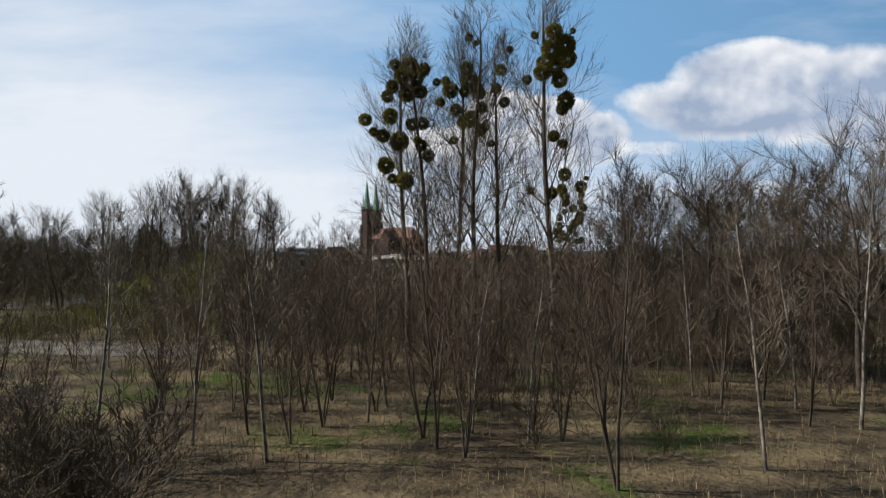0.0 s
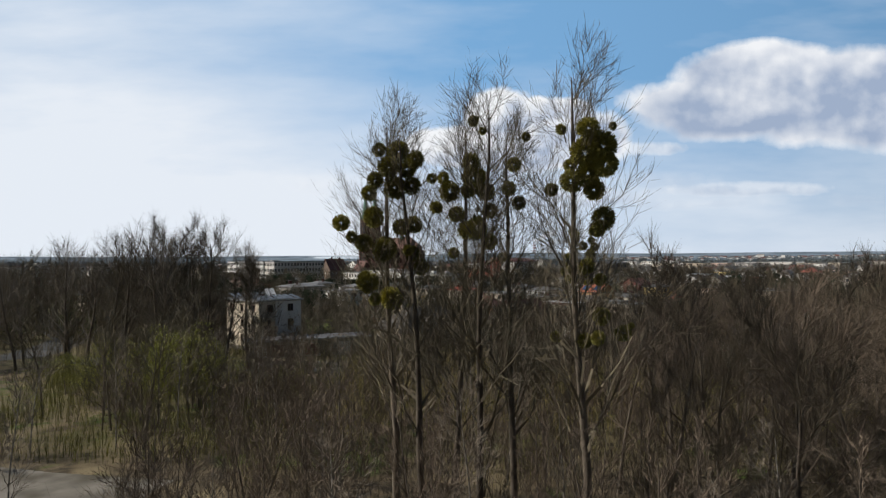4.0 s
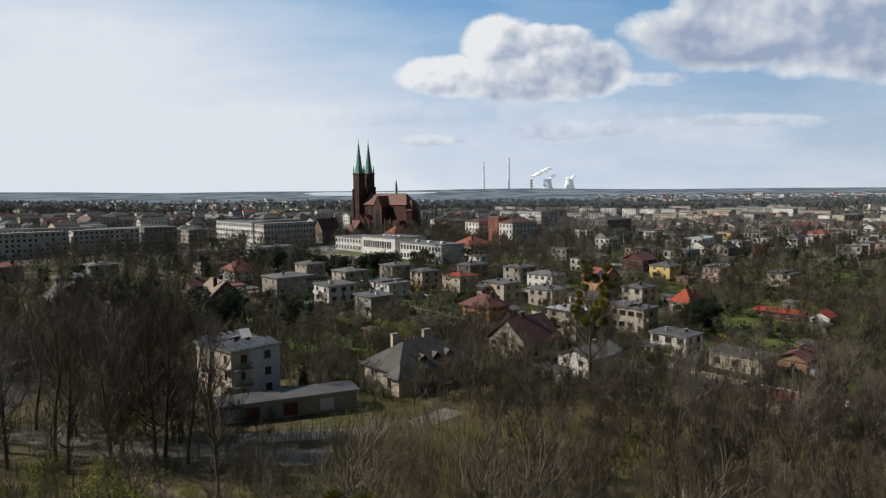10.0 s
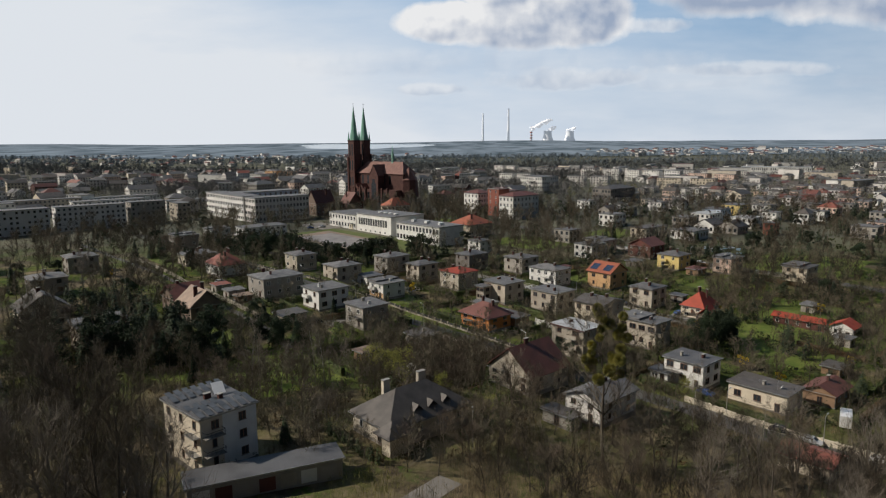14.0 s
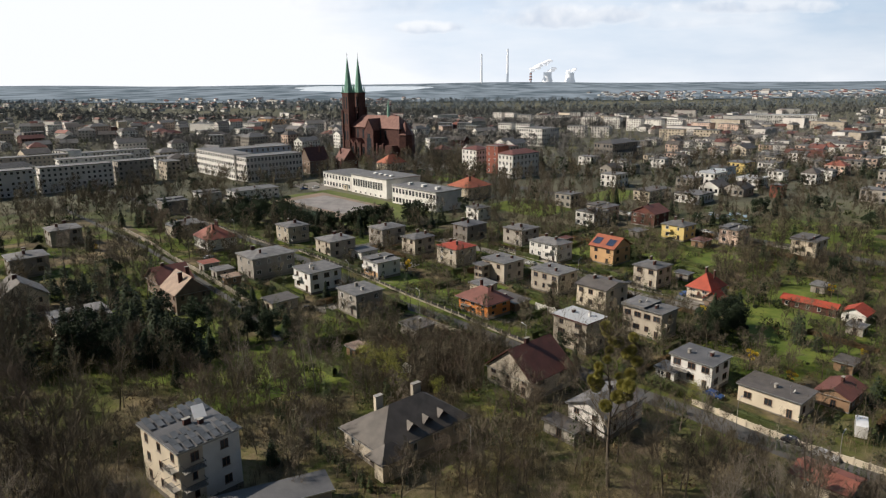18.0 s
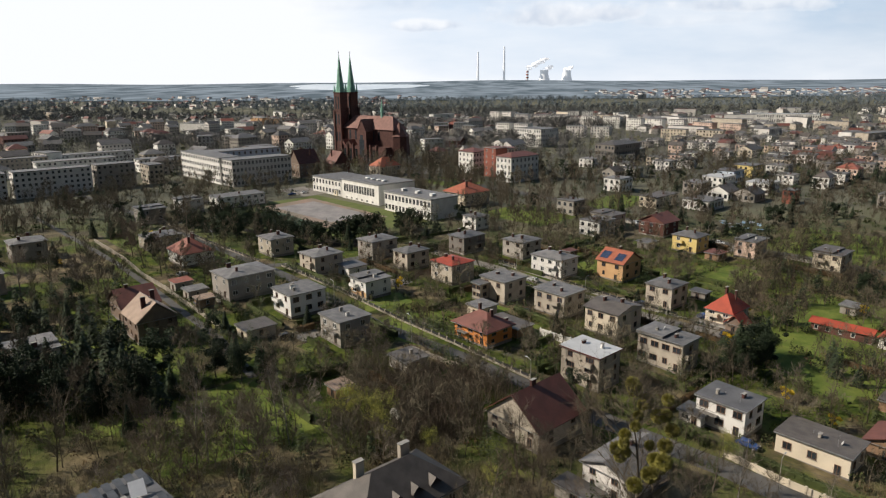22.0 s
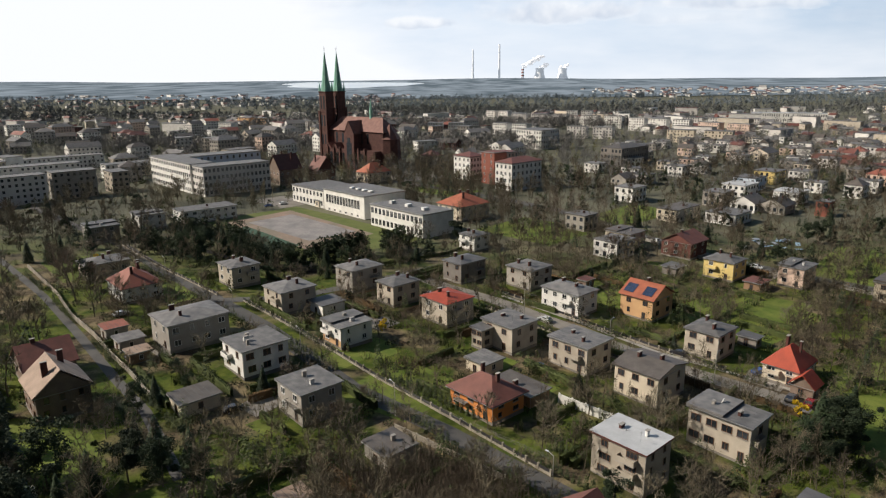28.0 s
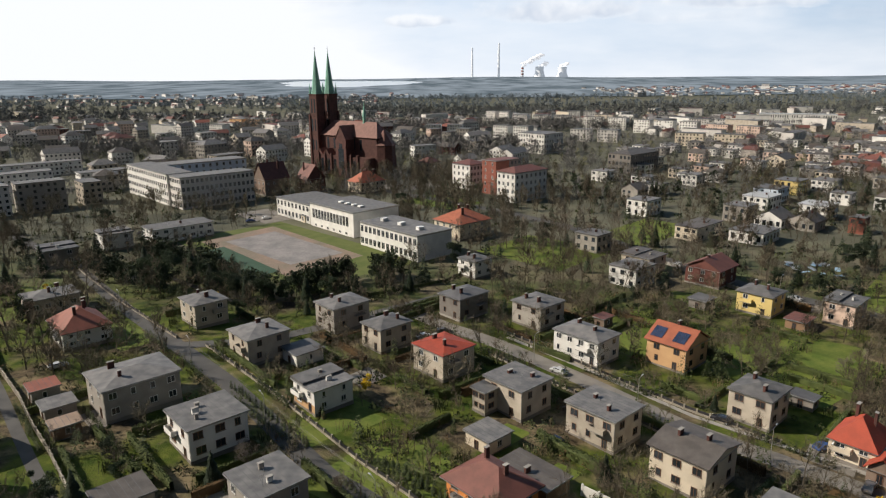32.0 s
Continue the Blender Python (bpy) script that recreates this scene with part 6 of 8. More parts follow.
WILLOW = [leafy(901 + i, 8, 0.12, BUDS, 4200, 0.075, 18) for i in range(2)]
for x, y, s, k in ((-47.7, 121.9, 0.9, 0), (-43, 108, 0.8, 1), (-20, 95, 0.6, 0), (-52, 100, 0.7, 1), (14, 96, 0.5, 1), (-30, 178, 0.6, 0), (-2, 186, 0.65, 1), (-10, 190, 0.5, 0), (60, 118, 0.55, 1), (-36, 97, 0.8, 0), (-41, 103, 0.7, 1), (-46, 95, 0.75, 0), (-31, 104, 0.5, 1), (-11.9, 193, 1.0, 0), (-18.6, 197, 0.95, 1), (-15, 200, 0.7, 0), (51.5, 187, 0.8, 1), (-52, 170, 0.7, 0), (8, 176, 0.55, 1), (-33, 88, 0.9, 1), (-38, 92, 1.0, 0), (-48, 104, 0.9, 1), (-31.6, 91.5, 1.25, 0), (-34.5, 94, 1.1, 1), (-29, 88, 0.9, 0), (20, 100, 0.6, 0), (34, 104, 0.55, 1)):
    plant(WILLOW[k][:2], x, y, s, x * 31, "willow", "willow with fresh yellow-green buds", "budding willows", extra=(("foliage", WILLOW[k][2]),))


def conifer(seed, H, R, n, size, material, layers=None, tip=0.9, low=0.05):
    rs2 = np.random.RandomState(seed)
    v, f = tubes_mesh([(0, 0, -0.3, 0, 0, H * 0.5, H * 0.018, H * 0.012), (0, 0, H * 0.5, 0, 0, H * 0.97, H * 0.012, 0.02)], 6)
    cv, cf = cone_cloud(rs2, H, R, n, size, tip, 0.3, layers, low)
    return mesh_of("trunk", v, f, BARK, True), mesh_of("crown", cv, cf, material)


SPRUCE = [conifer(20 + i, 11, 2.5, 4400, 0.21, NEEDLES, 13) for i in range(3)]
PINE = []
for i in range(3):
    rs2 = np.random.RandomState(50 + i)
    t, c = bare_tree(60 + i, 9, 0.16, 8, 3, 2, 0.35, 0.3, 62, 0.05, 0.02)
    cs = [(rs2.normal(0, 1.4), rs2.normal(0, 1.4), rs2.uniform(1.6, 9.2)) for _ in range(22)]
    v, f = leaf_cloud(rs2, cs, [rs2.uniform(0.8, 1.5) for _ in cs], 7500, 0.13, 0.75, 0.2)
    PINE.append((t, mesh_of("crown", v, f, NEEDLES)))
THUJAS = [conifer(80 + i, 3.4, 0.62, 380, 0.13, THUJA, None, 0.45, 0.0) for i in range(3)]
for i, (x, y, s) in enumerate(((-60, 200, 1.0), (-56, 205, 0.7), (-66, 206, 1.05), (-50, 214, 0.85), (-47, 219, 0.9), (-52, 222, 0.7), (-44, 213, 0.8), (-41, 218, 0.75), (-80, 204, 1.25), (-84, 198, 1.2), (-88, 202, 1.3), (-76, 210, 1.1), (-72, 214, 1.0),
                              (-30, 160, 0.5), (-26, 166, 0.45), (-76, 196, 1.1), (-58, 190, 0.6), (-94, 236, 0.9), (-58, 236, 0.65), (-56, 240, 0.6), (30, 205, 0.6), (28, 209, 0.65), (42, 204, 0.6), (-36, 246, 0.6), (-62, 212, 1.0), (-68, 198, 0.9), (-90, 212, 1.2), (-98, 226, 1.0), (-104, 240, 0.9), (-54, 210, 0.8), (-38, 212, 0.7))):
    plant(SPRUCE[i % 3] if i % 3 else PINE[i % 2], x, y, s * (1.0 if i % 3 else 1.2), i * 67, "spruce" if i % 3 else "pine", "dark green conifer beside gardens", "conifers")
for i, (x, y, s) in enumerate(((68, 226, 0.95), (72, 230, 1.1), (76, 232, 1.05), (74, 226, 1.0), (-70, 348, 0.9), (-66, 344, 0.85), (-60, 341, 0.9), (-56, 338, 0.8), (-50, 336, 0.9), (-45, 340, 0.8), (-38, 338, 0.85),
                              (-32, 342, 0.8), (-74, 354, 1.0), (-80, 360, 1.1), (-88, 364, 1.0), (-94, 356, 1.0), (-24, 345, 0.7), (-16, 350, 0.7), (-86, 352, 1.1), (-98, 366, 1.0), (60, 336, 0.7), (132, 280, 0.8), (140, 290, 0.9), (180, 340, 1.0), (150, 372, 1.0), (158, 378, 0.9), (120, 345, 0.8), (79, 230, 0.9), (81, 235, 1.0), (70, 222, 0.7))):
    plant(SPRUCE[i % 3] if i % 3 == 1 else PINE[i % 3], x, y, s, i * 53, "pine", "dark green pine with bushy crown", "pines")


STREETS = [((40, 196), (-60, 300)), ((-60, 300), (-168, 415)), ((79, 244.5), (2, 322)), ((-40, 215), (-150, 342)), ((30, 204), (120, 126)), ((190, 270), (104, 355)), ((104, 355), (38, 470)), ((-66, 304), (10, 352))]


def hedge_row(p, q, gap, s, label="row of slim green thujas"):
    n = max(1, int(math.hypot(q[0] - p[0], q[1] - p[1]) / gap))
    for i in range(n):
        x, y = p[0] + (q[0] - p[0]) * (i + 0.5) / n, p[1] + (q[1] - p[1]) * (i + 0.5) / n
        plant(THUJAS[i % 3], x + RS.uniform(-0.2, 0.2), y + RS.uniform(-0.2, 0.2), s * RS.uniform(0.8, 1.2), RS.uniform(0, 360), "thuja", "slim green thuja in a garden hedge", "thujas", "shrub")


hedge_row((8, 238), (-8, 254), 1.5, 0.8)
hedge_row((-22, 258), (-44, 282), 1.6, 0.7)
hedge_row((-12, 152), (-26, 168), 1.5, 0.9)
hedge_row((-28, 170), (-36, 180), 1.6, 0.8)
hedge_row((0, 228), (6, 222), 1.2, 0.9)
hedge_row((22, 228), (30, 220), 1.1, 0.8)
hedge_row((-78, 292), (-66, 280), 1.4, 1.0)
hedge_row((-70, 270), (-58, 258), 1.4, 0.6)
hedge_row((84, 196), (100, 212), 1.4, 0.8)
hedge_row((14, 300), (30, 284), 1.8, 0.6)
hedge_row((-31, 280), (-21, 268.5), 1.1, 0.8)
hedge_row((-12, 257), (-2, 246), 1.5, 0.55)


def hedge(p, q, h=1.6, t=1.0, material=None):
    """A clipped hedge of small leaves."""
    p, q = np.array(p, float), np.array(q, float)
    for (ax, ay), (bx, by) in STREETS:
        for f in (0.0, 0.25, 0.5, 0.75, 1.0):
            x, y = p + (q - p) * f
            t2 = max(0, min(1, ((x - ax) * (bx - ax) + (y - ay) * (by - ay)) / ((bx - ax) ** 2 + (by - ay) ** 2)))
            if math.hypot(x - ax - t2 * (bx - ax), y - ay - t2 * (by - ay)) < 2.6:
                return
    ln = np.hypot(*(q - p))
    n = int(ln * 70)
    rs2 = np.random.RandomState(int(abs(p[0] * 3 + p[1])))
    u, side, hh = rs2.uniform(0, 1, n), rs2.uniform(-1, 1, n), rs2.uniform(0, 1, n)
    edge = rs2.rand(n)
    side = np.where(edge < 0.45, np.sign(side), side)
    hh = np.where(edge > 0.6, 1.0, hh)
    dirn = (q - p) / ln
    nrm = np.array([-dirn[1], dirn[0]])
    xy = p + (q - p) * u[:, None] + nrm * (side * t / 2)[:, None] + rs2.normal(0, 0.06, (n, 2))
    pp = np.c_[xy, gz(xy[:, 0], xy[:, 1]) + hh * h + rs2.normal(0, 0.05, n)]
    a, b = rs2.normal(0, 1, (n, 3)), rs2.normal(0, 1, (n, 3))
    a /= np.linalg.norm(a, axis=1)[:, None]
    b /= np.linalg.norm(b, axis=1)[:, None]
    s = rs2.uniform(0.07, 0.15, n)[:, None]
    v = np.stack([pp - a * s, pp + b * s, pp + a * s, pp - b * s], 1).reshape(-1, 3)
    # the dense heart of the hedge
    k = max(2, int(ln / 1.2)) + 1
    line = p + (q - p) * np.linspace(0, 1, k)[:, None]
    zz = gz(line[:, 0], line[:, 1])
    core, quads = [], []
    for e, hgt in ((-0.42, -0.1), (-0.44, 0.8), (-0.3, 0.95), (0.3, 0.95), (0.44, 0.8), (0.42, -0.1)):
        o = nrm * (e * t * rs2.uniform(0.85, 1.1, k))[:, None]
        core.append(np.c_[line + o, zz + hgt * h * rs2.uniform(0.94, 1.04, k)])
    for c in range(5):
        quads += [(c * k + m, (c + 1) * k + m, (c + 1) * k + m + 1, c * k + m + 1) for m in range(k - 1)]
    body = np.concatenate(core)
    tagged(part("hedge", mesh_of("hedge", *join_geo((v, np.arange(4 * n).reshape(n, 4)), (body, quads)), material or HEDGE), None), "clipped green garden hedge" if material is None else "dry brown garden hedge", "hedge")


for a, b in (((-64, 262), (-50, 248)), ((-52, 246), (-44, 240)), ((-40, 282), (-24, 262)), ((-30, 306), (-16, 292)), ((4, 246), (-4, 252)), ((30, 232), (38, 240)), ((-16, 326), (6, 346)), ((6, 346), (26, 366)),
             ((-12, 322), (2, 336)), ((44, 330), (60, 346)), ((-46, 318), (-36, 330)), ((60, 246), (66, 252)), ((76, 262), (88, 274)), ((118, 236), (132, 250)), ((-32, 142), (-42, 146)), ((-66, 254.5), (-53, 238.5)), ((-55, 306), (-34, 282)), ((-58, 256), (-46, 245)), ((-34, 236), (-28, 230)), ((24, 222), (32, 230)), ((46, 236), (54, 244)), ((-4, 262), (4, 270)), ((-50, 300), (-40, 308)), ((12, 282), (20, 290)), ((52, 286), (60, 278)), ((70, 286), (84, 298)), ((86, 296), (98, 284)), ((-80, 268), (-70, 280)), ((26, 306), (34, 298)), ((44, 312), (56, 324)), ((-36, 262), (-26, 252))):
    hedge(a, b)

# garden trees among the houses
HOUSE_BOXES = []
for o in list(scene.objects):
    if o.parent is None and o.type == "EMPTY":
        w = [c for c in o.children if c.name.split(".")[0] == "wall"]
        if w:
            cs = [o.matrix_basis @ Vector(c) for c in w[0].bound_box]
            HOUSE_BOXES.append((min(c.x for c in cs), min(c.y for c in cs), max(c.x for c in cs), max(c.y for c in cs)))


def clear_spot(x, y, pad=1.0):
    if any(a - pad < x < c + pad and b - pad < y < d + pad for a, b, c, d in HOUSE_BOXES):
        return False
    for (ax, ay), (bx, by) in STREETS:
        t = max(0, min(1, ((x - ax) * (bx - ax) + (y - ay) * (by - ay)) / ((bx - ax) ** 2 + (by - ay) ** 2)))
        if math.hypot(x - ax - t * (bx - ax), y - ay - t * (by - ay)) < 4.2:
            return False
    if any((x - a) ** 2 + (y - b) ** 2 < r * r * 0.8 for a, b, r in OPEN):
        return False
    if abs((x + 52) + (y - 404)) < 50 and abs((x + 52) - (y - 404)) < 66:
        return False
    return True


def scatter(kinds, count, x0, x1, y0, y1, s0, s1, name, label, group, category="tree", keep=lambda x, y: True):
    n = t = 0
    while n < count and t < count * 12:
        t += 1
        x, y = RS.uniform(x0, x1), RS.uniform(y0, y1)
        if keep(x, y) and clear_spot(x, y):
            k = kinds[RS.randint(len(kinds))]
            plant(k[:2], x, y, RS.uniform(s0, s1), RS.uniform(0, 360), name, label, group, category, extra=(("foliage", k[2]),) if len(k) > 2 else ())
            n += 1


FORS = leafy(951, 2.2, 0.03, FORSY, 600, 0.09, 6)
BLOS = leafy(952, 3.5, 0.06, BLOSSOM, 900, 0.07, 8)
GREENB = leafy(953, 2.0, 0.03, THUJA, 700, 0.10, 6)
scatter(FRUIT, 90, -75, 100, 160, 330, 0.5, 1.0, "fruit_tree", "small leafless fruit tree in a garden", "fruit trees")
scatter(TOWNTREE, 50, -60, 36, 152, 235, 0.5, 0.9, "garden_tree", "leafless brown garden tree", "garden trees", keep=lambda x, y: y < 215 + x * 0.3)
scatter(TOWNTREE, 80, -75, 150, 225, 345, 0.4, 0.75, "garden_tree", "leafless brown garden tree", "garden trees")
scatter([GREENB], 50, -75, 125, 200, 345, 0.4, 1.0, "evergreen_shrub", "small green evergreen shrub", "garden shrubs", "shrub")
scatter(BUSH, 40, -75, 125, 150, 340, 0.5, 1.0, "garden_bush", "low leafless garden bush", "garden bushes", "bush")
for x, y in ((-66, 340), (-14, 280), (74, 240), (74.8, 211), (79.3, 200.5), (104, 214), (-132, 300), (88, 262), (122, 262), (-120, 345)):
    plant(FORS[:2], x, y, RS.uniform(1.2, 1.9), x, "forsythia", "bright yellow forsythia bush", "forsythias", "shrub", extra=(("foliage", FORS[2]),))
for x, y in ((-62, 208), (4, 205), (36, 322), (-9, 196)):
    plant(BLOS[:2], x, y, RS.uniform(0.7, 1.1), x, "blossom_tree", "small tree in white blossom", "blossom trees", extra=(("foliage", BLOS[2]),))
for x, y, s, k in ((-42.2, 180.4, 1.6, 0), (-27.9, 187.9, 1.55, 1), (-30.8, 191.3, 1.4, 2), (-36.8, 184, 1.05, 3), (-40.5, 181.5, 1.3, 1), (49.4, 176, 1.2, 2), (30, 200, 0.6, 1), (62, 172, 0.8, 2), (34, 262, 0.6, 0)):
    plant(BIRCH[k], x, y, s, x * 20, "birch", "tall leafless birch with white bark in a garden", "garden birches")
for x, y, s, k in ((-6, 154, 0.55, 1), (-1, 157.5, 0.6, 3), (-15, 154, 0.5, 0), (4, 165, 0.6, 2), (13, 183, 0.75, 2), (15.5, 178, 0.7, 1), (2, 156, 0.75, 0), (6, 161, 0.7, 1), (-2, 149, 0.6, 2), (14, 186, 0.8, 3), (18, 180, 0.75, 0), (8, 172, 0.7, 1), (-6, 178, 0.6, 2), (34, 172, 0.8, 3), (38, 166, 0.85, 0), (42, 172, 0.8, 1), (46, 178, 0.7, 2), (20, 168, 0.6, 3), (50, 168, 0.8, 0), (44, 160, 0.8, 1), (38, 152, 0.8, 2), (-24, 150, 0.5, 0), (54, 160, 0.7, 3), (58, 152, 0.8, 1)):
    plant(OAK[k], x, y, s, x * 37, "garden_tree", "spreading leafless garden tree", "garden trees")
# the tree with mistletoe before the pale grey house
plant(OAK[2], 26.9, 157.0, 2.05, 20, "poplar", "leafless poplar hung with green mistletoe balls", "poplars with mistletoe")
for i in range(24):
    a, r = i * 2.4, 1.4 + 1.15 * (i % 4)
    mistletoe(26.9 + math.cos(a) * r, 157.0 + math.sin(a) * r, gzf(26.9, 157.0) + 15.5 + (i % 7) * 1.75 + r * 0.3, 0.75 + 0.12 * (i % 4), i)
for i in range(22):
    plant(DARKTREE[i % 3], 36 + (i * 17) % 46, 124 + (i * 7) % 30, 0.66 + 0.035 * (i % 8), i * 61, "tall_tree", "tall dark leafless roadside tree", "roadside trees")
scatter(LIME, 40, -260, -100, 215, 420, 0.8, 1.4, "town_tree", "leafless brown town tree", "town trees")
scatter(LIME, 30, -60, 130, 355, 420, 0.6, 1.0, "town_tree", "leafless brown town tree", "town trees")


def brush(name, n, pick, h0, h1, width, material, seed, label):
    """Upright thin stems and twigs of undergrowth in one mesh."""
    rs2 = np.random.RandomState(seed)
    q = pick(rs2, n)
    n = len(q)
    h = rs2.uniform(h0, h1, n)
    z = gz(q[:, 0], q[:, 1])
    a = rs2.uniform(0, 2 * np.pi, n)
    lean = rs2.uniform(0.02, 0.30, n) * h
    p0 = np.c_[q, z - 0.1]
    p1 = p0 + np.c_[np.cos(a) * lean * 0.4, np.sin(a) * lean * 0.4, h * 0.55]
    p2 = p0 + np.c_[np.cos(a) * lean, np.sin(a) * lean, h]
    w = width * rs2.uniform(0.5, 1.4, n)
    segs = np.concatenate([np.c_[p0, p1, w, w * 0.8], np.c_[p1, p2, w * 0.8, w * 0.3]])
    side = []
    for k in range(6):
        f = rs2.uniform(0.25, 0.95, n)[:, None]
        b = p0 + (p2 - p0) * f
        a2 = rs2.uniform(0, 2 * np.pi, n)
        ln = h * rs2.uniform(0.10, 0.26, n)
        e = b + np.c_[np.cos(a2) * ln * 0.6, np.sin(a2) * ln * 0.7, ln * 0.6]
        side.append(np.c_[b, e, w * 0.6, w * 0.25])
    me = mesh_of(name, *tubes_mesh(np.concatenate([segs] + side), 2), material)
    return tagged(part(name, me, None), label, "undergrowth", kind="stuff")


def patches(x0, x1, y0, y1, count, spread, ok=lambda q: np.ones(len(q), bool)):
    def pick(rs2, n):
        c = np.c_[rs2.uniform(x0, x1, count), rs2.uniform(y0, y1, count)]
        q = c[rs2.randint(count, size=n)] + rs2.normal(0, spread, (n, 2))
        return q[ok(q)]
    return pick


sparse = lambda q: (q[:, 0] > -14) | (q[:, 1] < 70) | (np.sin(q[:, 0] * 2.1 + q[:, 1]) > 0.55)
off_path = lambda q: sparse(q) & ~((np.abs(q[:, 0]) < 14) & (q[:, 1] < 30)) & ~on_track(q[:, 0], q[:, 1]) & ~((q[:, 0] < -12) & (q[:, 1] < 58) & (np.sin(q[:, 0] * 1.3) > -0.3))
UNDER = mat("undergrowth_twigs", (0.21, 0.172, 0.102), (0.125, 0.102, 0.062), 0.25, 2, 0.95, bump=0, vary=0.4, island=True)
UNDERRED = mat("reddish_undergrowth", (0.130, 0.102, 0.074), (0.082, 0.065, 0.048), 0.25, 2, 0.95, bump=0, vary=0.4, island=True)
brush("undergrowth", 3500, patches(-48, 62, 44, 128, 260, 2.2, off_path), 2.0, 6.0, 0.010, UNDER, 1, "dense leafless undergrowth of thin stems")
brush("undergrowth", 3000, patches(-24, 45, 38, 75, 120, 1.8, off_path), 2.0, 6.5, 0.009, UNDERRED, 2, "dense reddish undergrowth of thin stems")
brush("thicket", 9000, patches(-130, -46, 74, 205, 300, 2.8, lambda q: (q[:, 1] > 126) | (q[:, 0] < -84)), 1.5, 6.0, 0.022, UNDER, 3, "dense leafless wood undergrowth")
brush("thicket", 2600, patches(-30, 118, 74, 160, 300, 2.6, lambda q: ~((q[:, 1] > 146) & (q[:, 0] > 16) & (q[:, 0] < 46)) & ~((q[:, 0] > 52) & (q[:, 1] > 148)) & ~((q[:, 0] < 4) & (q[:, 1] > 131))), 1.5, 5.0, 0.018, UNDERRED, 4, "dense leafless roadside thicket")
brush("dry_reeds", 12000, patches(-36, 42, 13, 52, 200, 2.6, lambda q: q[:, 1] > 11), 0.2, 0.9, 0.012, DEADGRASS, 5, "tufts of dry yellow grass")
brush("hill_grass", 9000, patches(2, 58, 126, 153, 110, 2.4, lambda q: (q[:, 1] < 156) & (q[:, 1] > 122)), 0.4, 1.6, 0.022, DEADGRASS, 91, "dry straw-coloured grass on a hill")
house_free = lambda q: np.array([clear_spot(a, b, 0.3) for a, b in q])
brush("garden_shrubs", 9000, patches(-85, 130, 152, 350, 330, 1.1, house_free), 0.8, 3.6, 0.035, UNDER, 6, "leafless shrubs in gardens")
brush("garden_shrubs", 9000, patches(-20, 14, 190, 222, 60, 2.0, house_free), 1.2, 5.0, 0.03, UNDERRED, 7, "leafless reddish shrubs in overgrown gardens")
GARDENGREEN = mat("garden_evergreen", (0.060, 0.074, 0.024), (0.036, 0.048, 0.016), 0.3, 2, 0.9, bump=0, vary=0.4, island=True)
brush("green_shrubs", 8000, patches(-85, 130, 190, 350, 240, 0.8, house_free), 0.5, 2.4, 0.09, GARDENGREEN, 8, "low evergreen shrubs in gardens")
brush("hill_thicket", 6500, patches(-16, 60, 76, 140, 160, 2.6), 1.5, 4.2, 0.016, mat("olive_undergrowth", (0.33, 0.28, 0.098), (0.21, 0.18, 0.066), 0.25, 2, 0.95, bump=0, vary=0.4, island=True), 19, "dense olive-brown budding thicket")
brush("yard_thicket", 6000, patches(-66, 8, 118, 152, 110, 1.8, lambda q: ~on_track(q[:, 0], q[:, 1]) & ~((q[:, 1] > 128 - (q[:, 0] + 34) * -0.36) & (q[:, 0] > -52) & (q[:, 0] < 2) & (q[:, 1] < 152 + (q[:, 0] + 34) * 0.4))), 1.5, 6.0, 0.024, UNDER, 20, "leafless thicket round a yard")
brush("green_undergrowth", 9000, patches(-60, 40, 60, 150, 90, 2.4, lambda q: ~on_track(q[:, 0], q[:, 1])), 0.6, 3.2, 0.022, mat("budding_undergrowth", (0.20, 0.19, 0.05), (0.13, 0.125, 0.04), 0.3, 2, 0.9, bump=0, vary=0.4, island=True), 9, "budding yellow-green undergrowth")
brush("green_undergrowth", 6000, patches(-64, -16, 66, 116, 70, 2.6, lambda q: ~on_track(q[:, 0], q[:, 1])), 0.5, 2.6, 0.024, MATS["budding_undergrowth"], 96, "budding yellow-green undergrowth on open ground")

# the rest of the trees and shrubs, too many to count
GROVETWIG = mat("grove_twigs", (0.115, 0.096, 0.066), (0.072, 0.060, 0.043), 0.14, 2, 0.95, bump=0, vary=0.3, island=True)
# paler grove twigs; round the town the lighter tone stands in for haze
GROVEPALE = mat("grove_pale_twigs", (0.160, 0.138, 0.096), (0.10, 0.086, 0.060), 0.14, 2, 0.95, bump=0, vary=0.3, island=True)
EVERGREEN = mat("evergreen_leaves", (0.062, 0.076, 0.026), (0.034, 0.045, 0.016), 0.2, 2, 0.9, bump=0, vary=0.4, island=True)
BROWNLEAF = mat("dry_brown_leaves", (0.13, 0.082, 0.038), (0.08, 0.052, 0.026), 0.2, 2, 0.9, bump=0, vary=0.4, island=True)
T_WOOD = [crown_tree(1000 + i, 13, 0.16, 0.28, 560, 0.024, 0.14, 12, 46, raw=True, tall=1.5) for i in range(5)]
T_GARDEN = [crown_tree(1010 + i, 6.5, 0.11, 0.42, 520, 0.022, 0.16, 9, 54, raw=True) for i in range(5)]
T_TOWN = [crown_tree(1020 + i, 8.5, 0.14, 0.36, 420, 0.036, 0.14, 9, 48, raw=True) for i in range(4)]


